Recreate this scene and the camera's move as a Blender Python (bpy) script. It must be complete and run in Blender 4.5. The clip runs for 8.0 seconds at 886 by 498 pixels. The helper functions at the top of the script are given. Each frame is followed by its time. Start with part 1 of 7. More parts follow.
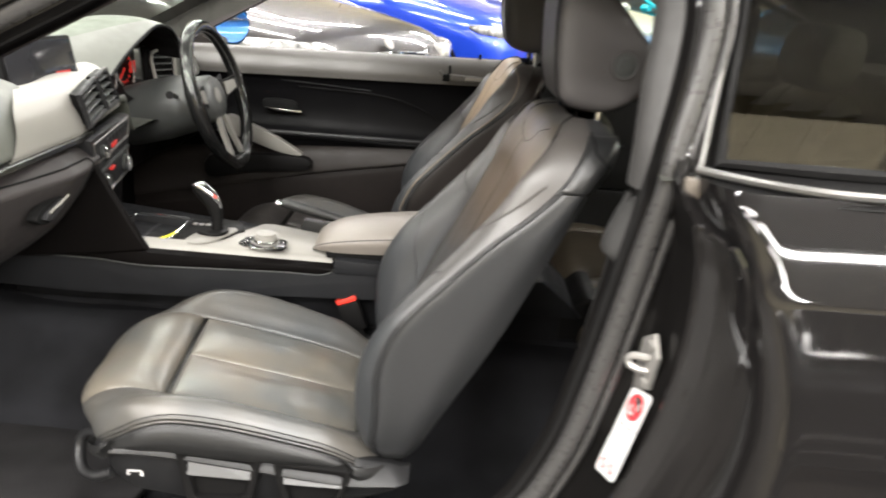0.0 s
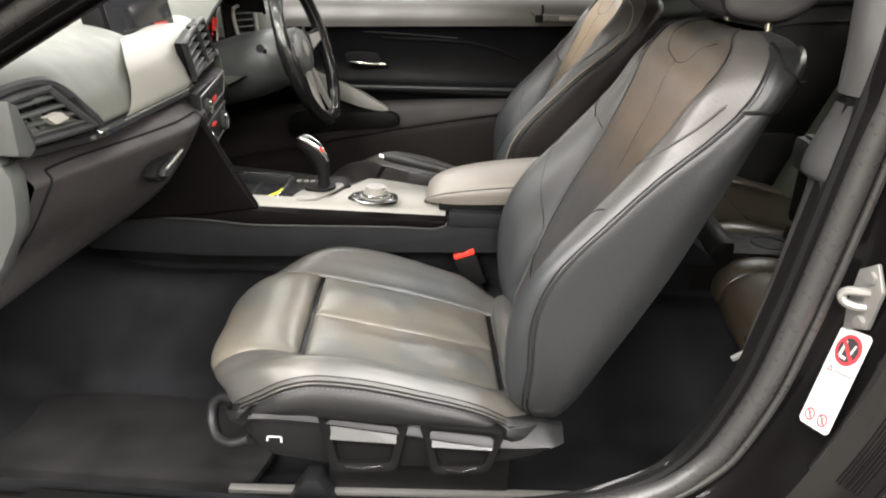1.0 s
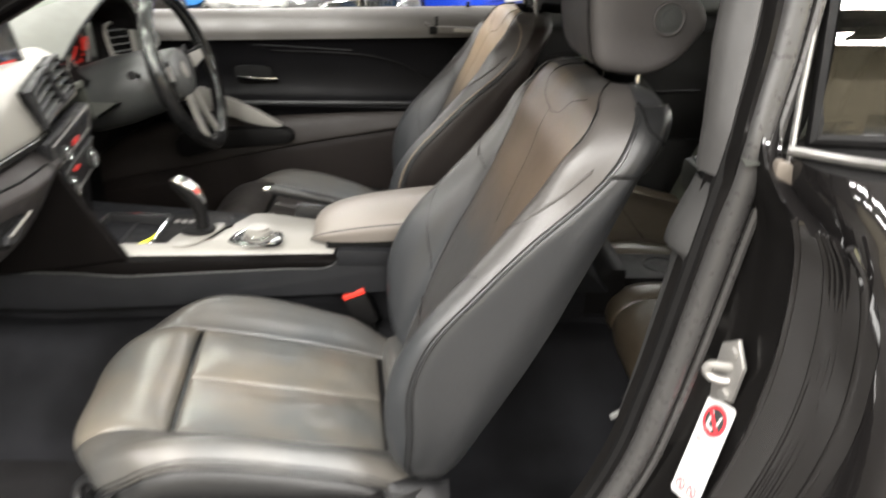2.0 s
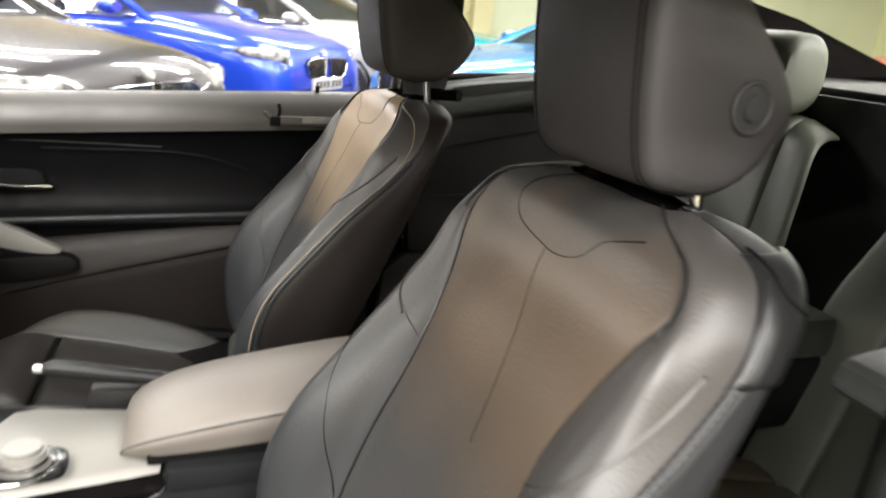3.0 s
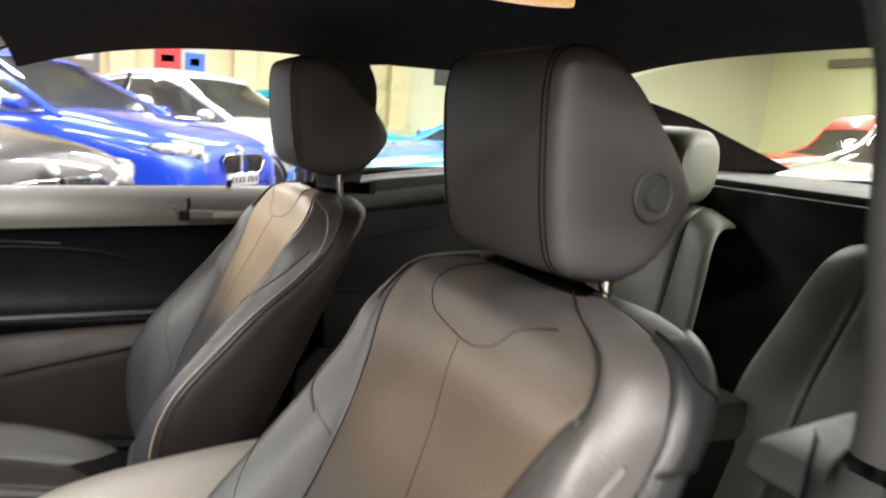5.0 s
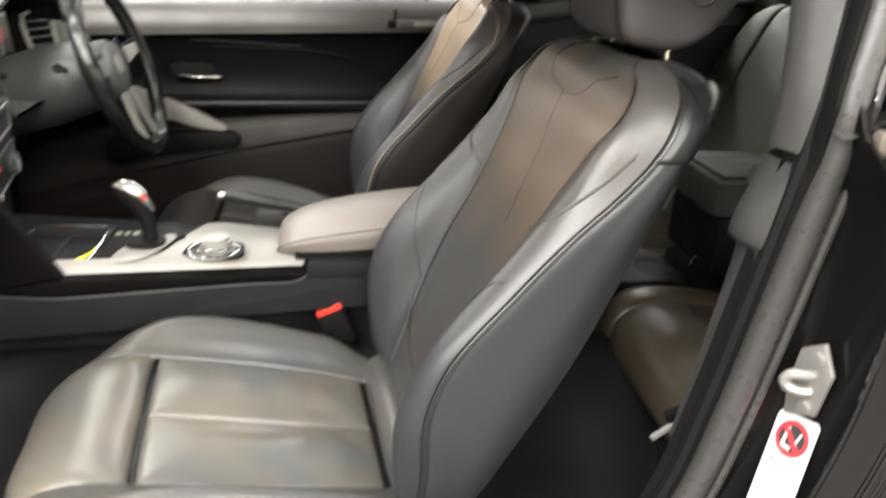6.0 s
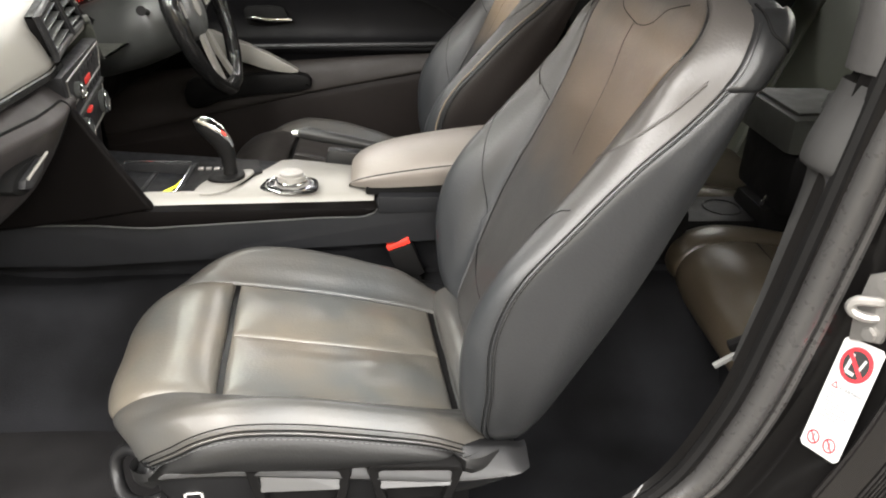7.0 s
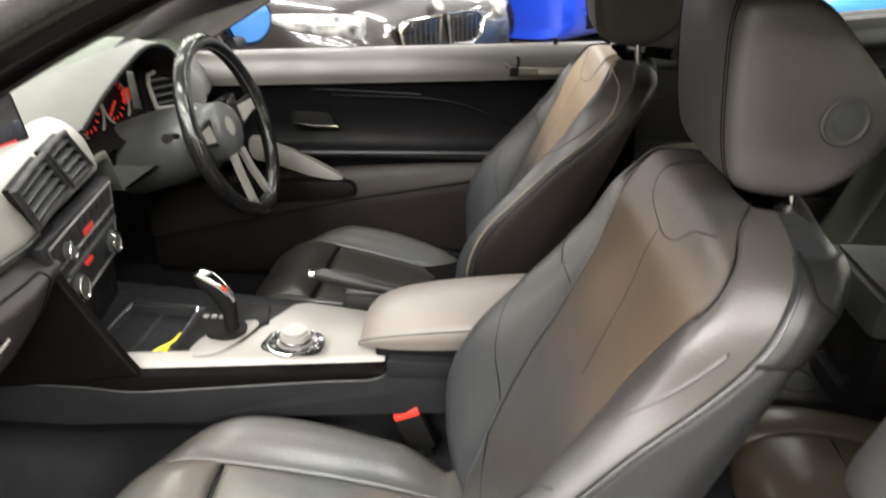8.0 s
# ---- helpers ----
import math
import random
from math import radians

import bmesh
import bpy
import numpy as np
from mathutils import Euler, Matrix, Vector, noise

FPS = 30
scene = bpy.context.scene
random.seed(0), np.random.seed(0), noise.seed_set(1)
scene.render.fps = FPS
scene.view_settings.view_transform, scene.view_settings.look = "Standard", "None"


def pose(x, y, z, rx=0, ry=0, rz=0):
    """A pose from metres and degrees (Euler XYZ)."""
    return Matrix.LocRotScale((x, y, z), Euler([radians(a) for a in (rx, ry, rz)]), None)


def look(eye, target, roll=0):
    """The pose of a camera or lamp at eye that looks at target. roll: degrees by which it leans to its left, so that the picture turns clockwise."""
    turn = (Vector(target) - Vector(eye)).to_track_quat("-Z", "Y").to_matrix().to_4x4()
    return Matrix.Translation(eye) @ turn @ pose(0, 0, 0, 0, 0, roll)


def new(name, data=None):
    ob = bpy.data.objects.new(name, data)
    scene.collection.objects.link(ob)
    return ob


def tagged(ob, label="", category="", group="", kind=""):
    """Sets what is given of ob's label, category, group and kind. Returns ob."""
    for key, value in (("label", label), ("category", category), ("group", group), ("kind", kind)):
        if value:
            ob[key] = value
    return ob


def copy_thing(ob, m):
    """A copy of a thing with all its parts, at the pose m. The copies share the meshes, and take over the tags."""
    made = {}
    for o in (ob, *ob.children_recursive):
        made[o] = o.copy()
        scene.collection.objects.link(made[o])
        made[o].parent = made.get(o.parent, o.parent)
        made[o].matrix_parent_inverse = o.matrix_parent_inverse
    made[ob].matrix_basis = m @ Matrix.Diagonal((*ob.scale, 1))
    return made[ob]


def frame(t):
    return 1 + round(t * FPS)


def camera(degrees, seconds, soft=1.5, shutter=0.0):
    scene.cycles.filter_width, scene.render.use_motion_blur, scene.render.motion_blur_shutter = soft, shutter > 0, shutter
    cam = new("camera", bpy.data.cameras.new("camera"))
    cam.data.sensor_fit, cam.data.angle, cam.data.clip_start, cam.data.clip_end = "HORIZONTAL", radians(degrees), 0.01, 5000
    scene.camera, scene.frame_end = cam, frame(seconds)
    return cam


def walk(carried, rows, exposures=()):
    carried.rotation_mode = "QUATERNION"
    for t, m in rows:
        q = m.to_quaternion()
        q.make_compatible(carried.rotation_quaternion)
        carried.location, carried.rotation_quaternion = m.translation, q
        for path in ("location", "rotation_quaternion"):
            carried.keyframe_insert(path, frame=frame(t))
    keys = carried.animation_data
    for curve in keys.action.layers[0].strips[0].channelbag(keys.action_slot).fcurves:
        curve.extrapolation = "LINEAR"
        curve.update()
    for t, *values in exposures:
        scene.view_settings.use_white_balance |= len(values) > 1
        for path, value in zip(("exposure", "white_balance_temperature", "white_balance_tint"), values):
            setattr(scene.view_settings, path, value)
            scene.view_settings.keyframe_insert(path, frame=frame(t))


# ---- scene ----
cam = camera(62.5, 8.0, 1.9, 0.5)
PATH = [
    (0, (-0.137, -1.564, 1.171), (-0.118, 0.313, 0.479), 5.7),
    (0.5, (-0.251, -1.493, 1.127), (-0.313, 0.369, 0.4), 2.5),
    (1, (-0.287, -1.491, 1.09), (-0.384, 0.348, 0.311), 2.0),
    (1.5, (-0.245, -1.494, 1.138), (-0.303, 0.322, 0.302), 1.9),
    (2, (-0.211, -1.4, 1.19), (-0.118, 0.413, 0.351), 2.2),
    (2.2, (-0.214, -1.309, 1.204), (-0.011, 0.506, 0.388), 2.6),
    (3.5, (-0.338, -0.771, 1.081), (0.482, 1.003, 0.652), 5.2),
    (4, (-0.311, -0.735, 1.105), (0.662, 0.992, 0.820), 5.0),
    (4.2, (-0.305, -0.724, 1.115), (0.708, 0.979, 0.872), 4.8),
    (5.3, (-0.289, -1.046, 1.119), (0.42, 0.773, 0.687), 4.2),
    (5.5, (-0.307, -1.139, 1.143), (0.315, 0.682, 0.6), 3.8),
    (6, (-0.306, -1.27, 1.116), (-0.01, 0.541, 0.321), 3.1),
    (6.5, (-0.316, -1.299, 1.098), (-0.158, 0.478, 0.193), 1.6),
    (7, (-0.315, -1.307, 1.104), (-0.193, 0.463, 0.182), 1.4),
    (7.5, (-0.269, -1.266, 1.182), (-0.184, 0.533, 0.311), 1.9),
    (7.8, (-0.224, -1.134, 1.218), (-0.259, 0.674, 0.364), 1.6),
    (8, (-0.185, -1.090, 1.245), (-0.327, 0.716, 0.398), 0.2),
]
walk(cam, [(t, look(eye, target, roll)) for t, eye, target, roll in PATH],
     [(0, 0.13), (1, 0.13), (2, 0.20), (3.5, 0.12), (4, 0.16), (5.5, 0.28), (6.2, 0.22), (7, 0.19), (8, 0.22)])

# ---- world and lights ----
world = bpy.data.worlds.new("hall_light")
scene.world = world
world.use_nodes = True
bg = world.node_tree.nodes["Background"]
bg.inputs[0].default_value = (0.9, 0.93, 1.0, 1)
bg.inputs[1].default_value = 0.05


def ceiling_lamp_light(x, y, z, sx, sy, watts, colour=(1.0, 0.97, 0.93), tilt=0):
    lamp = bpy.data.lights.new("hall_lamp_light", "AREA")
    lamp.shape, lamp.size, lamp.size_y, lamp.energy, lamp.color = "RECTANGLE", sx, sy, watts, colour
    ob = new("hall_lamp_light", lamp)
    ob.matrix_world = pose(x, y, z, tilt, 0, 0)
    return ob


HALL_Z = 4.6
LAMP_ROWS = {-8.6: 600, -6.2: 600, -3.8: 500, -1.4: 215, 1.4: 140, 4.4: 220, 7.4: 240, 10.4: 250}
for lx in (-7.5, -2.5, 2.5, 7.5, 12.5):
    for ly, watts in LAMP_ROWS.items():
        ceiling_lamp_light(lx, ly, HALL_Z - 0.14, 3.6, 0.3, watts)

# ---- materials ----


def material(name, base, rough=0.5, metal=0.0, spec=0.5, second=None, scale=20.0, mix=0.5, bump=0.0, bump_scale=200.0,
             coat=0.0, coat_rough=0.05, rough_var=0.08, emit=None, emit_strength=0.0, alpha=1.0, sheen=0.0):
    """A surface with a base colour that varies at two scales, uneven gloss and fine relief."""
    m = bpy.data.materials.new(name)
    m.use_nodes = True
    nt = m.node_tree
    b = nt.nodes["Principled BSDF"]
    b.inputs["Base Color"].default_value = (*base, 1)
    b.inputs["Roughness"].default_value = rough
    b.inputs["Metallic"].default_value = metal
    b.inputs["Specular IOR Level"].default_value = spec
    b.inputs["Coat Weight"].default_value = coat
    b.inputs["Coat Roughness"].default_value = coat_rough
    b.inputs["Sheen Weight"].default_value = sheen
    if emit:
        b.inputs["Emission Color"].default_value = (*emit, 1)
        b.inputs["Emission Strength"].default_value = emit_strength
    tc = nt.nodes.new("ShaderNodeTexCoord")
    if second is None:
        second = tuple(c * 0.72 for c in base)
    big = nt.nodes.new("ShaderNodeTexNoise")
    big.inputs["Scale"].default_value, big.inputs["Detail"].default_value = scale, 5
    nt.links.new(tc.outputs["Object"], big.inputs["Vector"])
    ramp = nt.nodes.new("ShaderNodeMapRange")
    ramp.inputs[1].default_value, ramp.inputs[2].default_value = 0.35, 0.7
    ramp.inputs[3].default_value, ramp.inputs[4].default_value = 0.0, mix
    nt.links.new(big.outputs[0], ramp.inputs[0])
    cm = nt.nodes.new("ShaderNodeMix")
    cm.data_type = "RGBA"
    cm.inputs[6].default_value, cm.inputs[7].default_value = (*base, 1), (*second, 1)
    nt.links.new(ramp.outputs[0], cm.inputs[0])
    nt.links.new(cm.outputs[2], b.inputs["Base Color"])
    if rough_var:
        rr = nt.nodes.new("ShaderNodeMapRange")
        rr.inputs[1].default_value, rr.inputs[2].default_value = 0.3, 0.7
        rr.inputs[3].default_value, rr.inputs[4].default_value = max(rough - rough_var, 0.02), min(rough + rough_var, 1)
        fine = nt.nodes.new("ShaderNodeTexNoise")
        fine.inputs["Scale"].default_value, fine.inputs["Detail"].default_value = scale * 3.1, 4
        nt.links.new(tc.outputs["Object"], fine.inputs["Vector"])
        nt.links.new(fine.outputs[0], rr.inputs[0])
        nt.links.new(rr.outputs[0], b.inputs["Roughness"])
    if bump:
        grain = nt.nodes.new("ShaderNodeTexNoise")
        grain.inputs["Scale"].default_value, grain.inputs["Detail"].default_value = bump_scale * 0.6, 2
        nt.links.new(tc.outputs["Object"], grain.inputs["Vector"])
        bp = nt.nodes.new("ShaderNodeBump")
        bp.inputs["Strength"].default_value, bp.inputs["Distance"].default_value = bump, 0.0012
        nt.links.new(grain.outputs[0], bp.inputs["Height"])
        nt.links.new(bp.outputs[0], b.inputs["Normal"])
    return m


def leather(name, low, high, z0, z1, rough=0.36, fade=0.0, creases=0.08, worn=None, spec=0.5):
    """Grained hide with soft creases, whose tone shifts from low to high up the panel."""
    m = material(name, low, rough, 0, spec, worn, scale=6 if worn else 14, mix=0.85 if worn else 0.22, bump=0.26, bump_scale=460, rough_var=0.02)
    nt = m.node_tree
    b = nt.nodes["Principled BSDF"]
    old = b.inputs["Base Color"].links[0].from_socket
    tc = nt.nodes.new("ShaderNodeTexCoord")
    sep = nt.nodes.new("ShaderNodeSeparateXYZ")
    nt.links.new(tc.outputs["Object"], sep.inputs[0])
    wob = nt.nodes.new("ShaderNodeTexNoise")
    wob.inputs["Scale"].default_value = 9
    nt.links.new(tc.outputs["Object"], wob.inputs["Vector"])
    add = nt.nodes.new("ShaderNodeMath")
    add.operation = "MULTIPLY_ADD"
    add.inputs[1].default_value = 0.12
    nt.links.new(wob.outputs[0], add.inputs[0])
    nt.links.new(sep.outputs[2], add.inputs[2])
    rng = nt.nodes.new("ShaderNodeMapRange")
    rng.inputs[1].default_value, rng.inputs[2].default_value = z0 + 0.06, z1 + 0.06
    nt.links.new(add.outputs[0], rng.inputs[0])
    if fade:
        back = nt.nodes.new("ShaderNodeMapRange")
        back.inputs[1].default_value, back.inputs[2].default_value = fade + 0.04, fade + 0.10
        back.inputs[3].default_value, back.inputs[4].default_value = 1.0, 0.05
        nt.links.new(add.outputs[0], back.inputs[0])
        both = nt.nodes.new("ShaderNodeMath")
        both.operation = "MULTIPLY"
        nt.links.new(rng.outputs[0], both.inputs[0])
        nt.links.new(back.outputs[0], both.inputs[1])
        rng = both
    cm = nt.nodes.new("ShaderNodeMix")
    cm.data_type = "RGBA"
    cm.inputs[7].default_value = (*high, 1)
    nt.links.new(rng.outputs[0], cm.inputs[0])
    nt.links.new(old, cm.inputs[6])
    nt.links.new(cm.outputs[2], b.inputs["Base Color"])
    # slow creases under the grain
    crease = nt.nodes.new("ShaderNodeTexNoise")
    crease.inputs["Scale"].default_value, crease.inputs["Detail"].default_value = 16, 2
    nt.links.new(tc.outputs["Object"], crease.inputs["Vector"])
    cb = nt.nodes.new("ShaderNodeBump")
    cb.inputs["Strength"].default_value, cb.inputs["Distance"].default_value = creases, 0.006
    nt.links.new(crease.outputs[0], cb.inputs["Height"])
    first = b.inputs["Normal"].links[0].from_node
    nt.links.new(cb.outputs[0], first.inputs["Normal"])
    return m


def glass(name, tint, rough=0.0, f0=0.04, top=1.0):
    """A clear pane whose gloss rises towards grazing angles."""
    m = bpy.data.materials.new(name)
    m.use_nodes = True
    nt = m.node_tree
    nt.nodes.remove(nt.nodes["Principled BSDF"])
    out = nt.nodes["Material Output"]
    tr, gl, mx, lw, pw, ma = (nt.nodes.new(k) for k in ("ShaderNodeBsdfTransparent", "ShaderNodeBsdfGlossy", "ShaderNodeMixShader", "ShaderNodeLayerWeight", "ShaderNodeMath", "ShaderNodeMath"))
    tr.inputs[0].default_value = (*tint, 1)
    gl.inputs["Roughness"].default_value = rough
    lw.inputs[0].default_value = 0.5
    pw.operation, ma.operation = "POWER", "MULTIPLY_ADD"
    pw.inputs[1].default_value = 5.0
    ma.inputs[1].default_value, ma.inputs[2].default_value = top - f0, f0
    nt.links.new(lw.outputs["Facing"], pw.inputs[0])
    nt.links.new(pw.outputs[0], ma.inputs[0])
    nt.links.new(ma.outputs[0], mx.inputs[0])
    nt.links.new(tr.outputs[0], mx.inputs[1])
    nt.links.new(gl.outputs[0], mx.inputs[2])
    nt.links.new(mx.outputs[0], out.inputs[0])
    return m


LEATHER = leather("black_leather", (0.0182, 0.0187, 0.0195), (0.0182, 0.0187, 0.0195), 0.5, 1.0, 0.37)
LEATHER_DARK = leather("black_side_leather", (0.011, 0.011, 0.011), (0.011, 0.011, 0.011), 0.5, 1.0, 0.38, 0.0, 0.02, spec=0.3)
# brown towards the top, dark again at the collar
LEATHER_PANEL = leather("brown_panel_leather", (0.037, 0.036, 0.035), (0.080, 0.0575, 0.039), 0.40, 0.54, 0.36, 0.645)
# grey low down, pale tan towards the top
LEATHER_TAN = leather("tan_panel_leather", (0.036, 0.036, 0.036), (0.36, 0.265, 0.170), 0.42, 0.60, 0.40)
LEATHER_BROWN = leather("brown_black_side_leather", (0.010, 0.0080, 0.0072), (0.012, 0.009, 0.0078), 0.3, 0.6, 0.46, 0.0, 0.02, spec=0.25)
# the warmer upper tone paints the sheen on the black bolsters
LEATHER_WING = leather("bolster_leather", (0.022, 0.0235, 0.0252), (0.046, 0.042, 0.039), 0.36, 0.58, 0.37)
# cushion and bolster bases are paled for the glare on black leather
LEATHER_SEAT = leather("worn_cushion_sheen_leather", (0.068, 0.070, 0.067), (0.085, 0.080, 0.070), 0.8, 1.0, 0.30, worn=(0.122, 0.102, 0.076))
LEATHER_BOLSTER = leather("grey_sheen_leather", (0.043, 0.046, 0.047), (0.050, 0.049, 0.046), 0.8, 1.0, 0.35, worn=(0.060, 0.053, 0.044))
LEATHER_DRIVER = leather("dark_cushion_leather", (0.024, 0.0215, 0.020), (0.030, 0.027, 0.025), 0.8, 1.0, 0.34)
LEATHER_HEAD = leather("headrest_leather", (0.052, 0.048, 0.047), (0.052, 0.048, 0.047), 0.5, 1.2, 0.55)
LEATHER_REAR = leather("rear_seat_leather", (0.064, 0.050, 0.034), (0.052, 0.050, 0.038), 0.16, 0.36, 0.34)
LEATHER_OLIVE = leather("olive_black_leather", (0.055, 0.059, 0.044), (0.078, 0.083, 0.062), 0.30, 0.60, 0.45)
# the armrest's sheen is put into this pale base
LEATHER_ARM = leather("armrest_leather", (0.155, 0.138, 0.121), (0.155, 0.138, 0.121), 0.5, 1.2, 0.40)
SHOULDER = material("shoulder_cover_plastic", (0.0125, 0.0127, 0.013), 0.34, spec=0.5, bump=0.1, bump_scale=700, scale=12, rough_var=0.03)
PLASTIC_SEAT = material("seat_panel_plastic", (0.0105, 0.0105, 0.011), 0.40, spec=0.32, scale=12, rough_var=0.03)
STITCH = material("grey_thread", (0.045, 0.045, 0.045), 0.7)
SEAM = material("black_seam", (0.005, 0.005, 0.005), 0.7, spec=0.1)
# pale line that paints the highlight along the panel's folded edge
EDGE_HIGHLIGHT = material("pale_edge_leather", (0.22, 0.175, 0.125), 0.5)
PLASTIC = material("black_plastic", (0.0058, 0.0056, 0.0056), 0.50, spec=0.09, bump=0.15, bump_scale=900, scale=12)
PLASTIC_GLOSS = material("gloss_black_plastic", (0.008, 0.008, 0.008), 0.12, rough_var=0.04)
PLASTIC_GREY = material("grey_plastic", (0.020, 0.020, 0.021), 0.45, spec=0.25, bump=0.1, bump_scale=900)
DASH_TOP = material("grained_dash_skin", (0.078, 0.081, 0.070), 0.5, bump=0.14, bump_scale=500, scale=9, mix=0.3)
# near-black base that holds the footwell's shade
DASH_SIDE = material("shaded_flank_skin", (0.0030, 0.0025, 0.0024), 0.5, spec=0.05, bump=0.2, bump_scale=600, scale=10)
DASH_LOW = material("soft_touch_brown_black", (0.0320, 0.0288, 0.0284), 0.45, spec=0.25, bump=0.2, bump_scale=600, scale=10)
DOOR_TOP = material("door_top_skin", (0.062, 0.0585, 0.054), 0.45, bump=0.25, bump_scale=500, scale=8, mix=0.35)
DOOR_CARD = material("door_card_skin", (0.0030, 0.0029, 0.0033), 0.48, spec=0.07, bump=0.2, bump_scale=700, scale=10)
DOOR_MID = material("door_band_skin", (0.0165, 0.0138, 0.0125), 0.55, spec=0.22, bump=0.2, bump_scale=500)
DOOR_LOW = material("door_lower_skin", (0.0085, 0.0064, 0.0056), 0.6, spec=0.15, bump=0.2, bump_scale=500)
SATIN = material("satin_silver_trim", (0.215, 0.207, 0.188), 0.42, 0.1, scale=8, mix=0.12, rough_var=0.02)
CHROME = material("chrome", (0.78, 0.78, 0.78), 0.12, 1.0, rough_var=0.05)
BRIGHT_TRIM = material("bright_window_trim", (0.17, 0.168, 0.162), 0.36, 0.9, rough_var=0.05)
STEEL = material("zinc_steel", (0.30, 0.29, 0.275), 0.45, 0.7, scale=50)
# base paled for the overhead light these levers reflect
LEVER = material("grey_lever_plastic", (0.055, 0.055, 0.056), 0.35, spec=0.5, scale=20, rough_var=0.03)
REAR_TRIM = material("grey_green_side_trim", (0.030, 0.031, 0.027), 0.6, spec=0.25, bump=0.15, bump_scale=700, scale=10)
REAR_SIDE = material("dark_side_trim", (0.014, 0.014, 0.0135), 0.5, spec=0.3, bump=0.15, bump_scale=700, scale=10)
TONGUE = material("pale_zinc", (0.26, 0.26, 0.25), 0.4, 0.3, scale=50)
RUBBER = material("black_rubber", (0.031, 0.0299, 0.0293), 0.32, scale=40, mix=0.2)
CABIN_GREY = material("charcoal_moulded_plastic", (0.050, 0.052, 0.050), 0.42, bump=0.1, bump_scale=900, scale=14)
JAMB_PAINT = material("black_jamb_paint", (0.004, 0.0037, 0.0036), 0.35, spec=0.05, scale=300, mix=0.4, coat=0.20, coat_rough=0.06)
TRIM_GREY = material("pillar_trim", (0.030, 0.0288, 0.028), 0.6, bump=0.15, bump_scale=700)
TRIM_LOW = material("lower_pillar_grey", (0.024, 0.0235, 0.023), 0.6, spec=0.3, bump=0.15, bump_scale=700)
TRIM_DARK = material("console_side", (0.0120, 0.0124, 0.0136), 0.5, spec=0.12, bump=0.15, bump_scale=700)
HEADLINER = material("anthracite_headliner", (0.036, 0.032, 0.032), 0.95, spec=0.1, bump=0.3, bump_scale=1200)
CARPET = material("velour_carpet", (0.0150, 0.0152, 0.0172), 0.95, spec=0.1, second=(0.0055, 0.0055, 0.006), bump=0.8, bump_scale=900, scale=6, mix=1.0)
MAT = material("velour_floor_mat", (0.023, 0.0222, 0.0228), 0.95, spec=0.1, second=(0.0085, 0.0080, 0.0082), bump=0.9, bump_scale=1100, scale=6, mix=1.0)
PAINT_OWN = material("black_metallic_paint", (0.006, 0.0055, 0.0055), 0.4, 0.0, 0.02, scale=400, mix=0.4, coat=1.0, coat_rough=0.04)
RED = material("red_plastic", (0.62, 0.035, 0.02), 0.45)
RED_GLOW = material("red_dial_glow", (0.2, 0.01, 0.01), 0.5, emit=(1.0, 0.05, 0.03), emit_strength=0.32)
YELLOW = material("yellow_tag", (0.75, 0.72, 0.03), 0.5)
WHITE_PAPER = material("white_label", (0.47, 0.465, 0.46), 0.5, scale=40, mix=0.12)
GREY_INK = material("grey_ink", (0.16, 0.16, 0.17), 0.6)
BLACK_INK = material("black_ink", (0.02, 0.02, 0.02), 0.6)
RED_INK = material("red_ink", (0.70, 0.03, 0.04), 0.5)
SCREEN = material("screen_glass", (0.02, 0.02, 0.022), 0.1, rough_var=0.02)
MIRROR = material("mirror_glass", (0.85, 0.87, 0.9), 0.02, 1.0, rough_var=0.0, mix=0.02)
GLASS_DARK = glass("tinted_quarter_glass", (0.05, 0.047, 0.038), 0.0, 0.15)
GLASS_CLEAR = glass("clear_car_glass", (0.80, 0.88, 0.79), 0.0, 0.02, 0.15)
GLASS_REAR = glass("rear_car_glass", (0.72, 0.78, 0.66), 0.0, 0.03, 0.25)
GLASS_CAR = glass("parked_car_glass", (0.42, 0.46, 0.46), 0.06, 0.48)
TYRE = material("tyre_rubber", (0.02, 0.02, 0.02), 0.8, bump=0.3, bump_scale=120)
ALLOY = material("alloy_rim", (0.45, 0.45, 0.46), 0.3, 0.9)
LAMP_GLASS = material("headlamp_lens", (0.50, 0.50, 0.48), 0.12, 0.2, scale=16, mix=1.0, second=(0.05, 0.05, 0.05))
RIM_LEATHER = material("worn_gloss_leather", (0.008, 0.008, 0.008), 0.2, rough_var=0.03, scale=30)
CONCRETE = material("painted_floor", (0.05, 0.044, 0.037), 0.35, scale=1.2, mix=0.5, bump=0.15, bump_scale=60)
WALL_CREAM = material("cream_wall", (0.64, 0.545, 0.35), 0.8, scale=1.5, mix=0.25)
WALL_PALE = material("pale_wall", (0.60, 0.585, 0.46), 0.8, scale=1.5, mix=0.2)
WALL_DARK = material("dark_end_wall", (0.045, 0.043, 0.042), 0.8, scale=1.5, mix=0.3)
WALL_END = material("yellow_green_wall", (0.80, 0.78, 0.50), 0.8, scale=1.5, mix=0.2)
WALL_OLIVE = material("olive_wall", (0.34, 0.30, 0.21), 0.8, scale=1.5, mix=0.3)
WALL_GREY = material("grey_wall", (0.20, 0.19, 0.18), 0.8, scale=1.5, mix=0.3)
CEIL = material("white_ceiling", (0.52, 0.52, 0.51), 0.9, scale=1.0)
# emission stands in for an amber reflection on the roof lamp's chrome
AMBER = material("amber_reflection_lens", (0.8, 0.5, 0.2), 0.3, emit=(1.0, 0.55, 0.18), emit_strength=0.7)


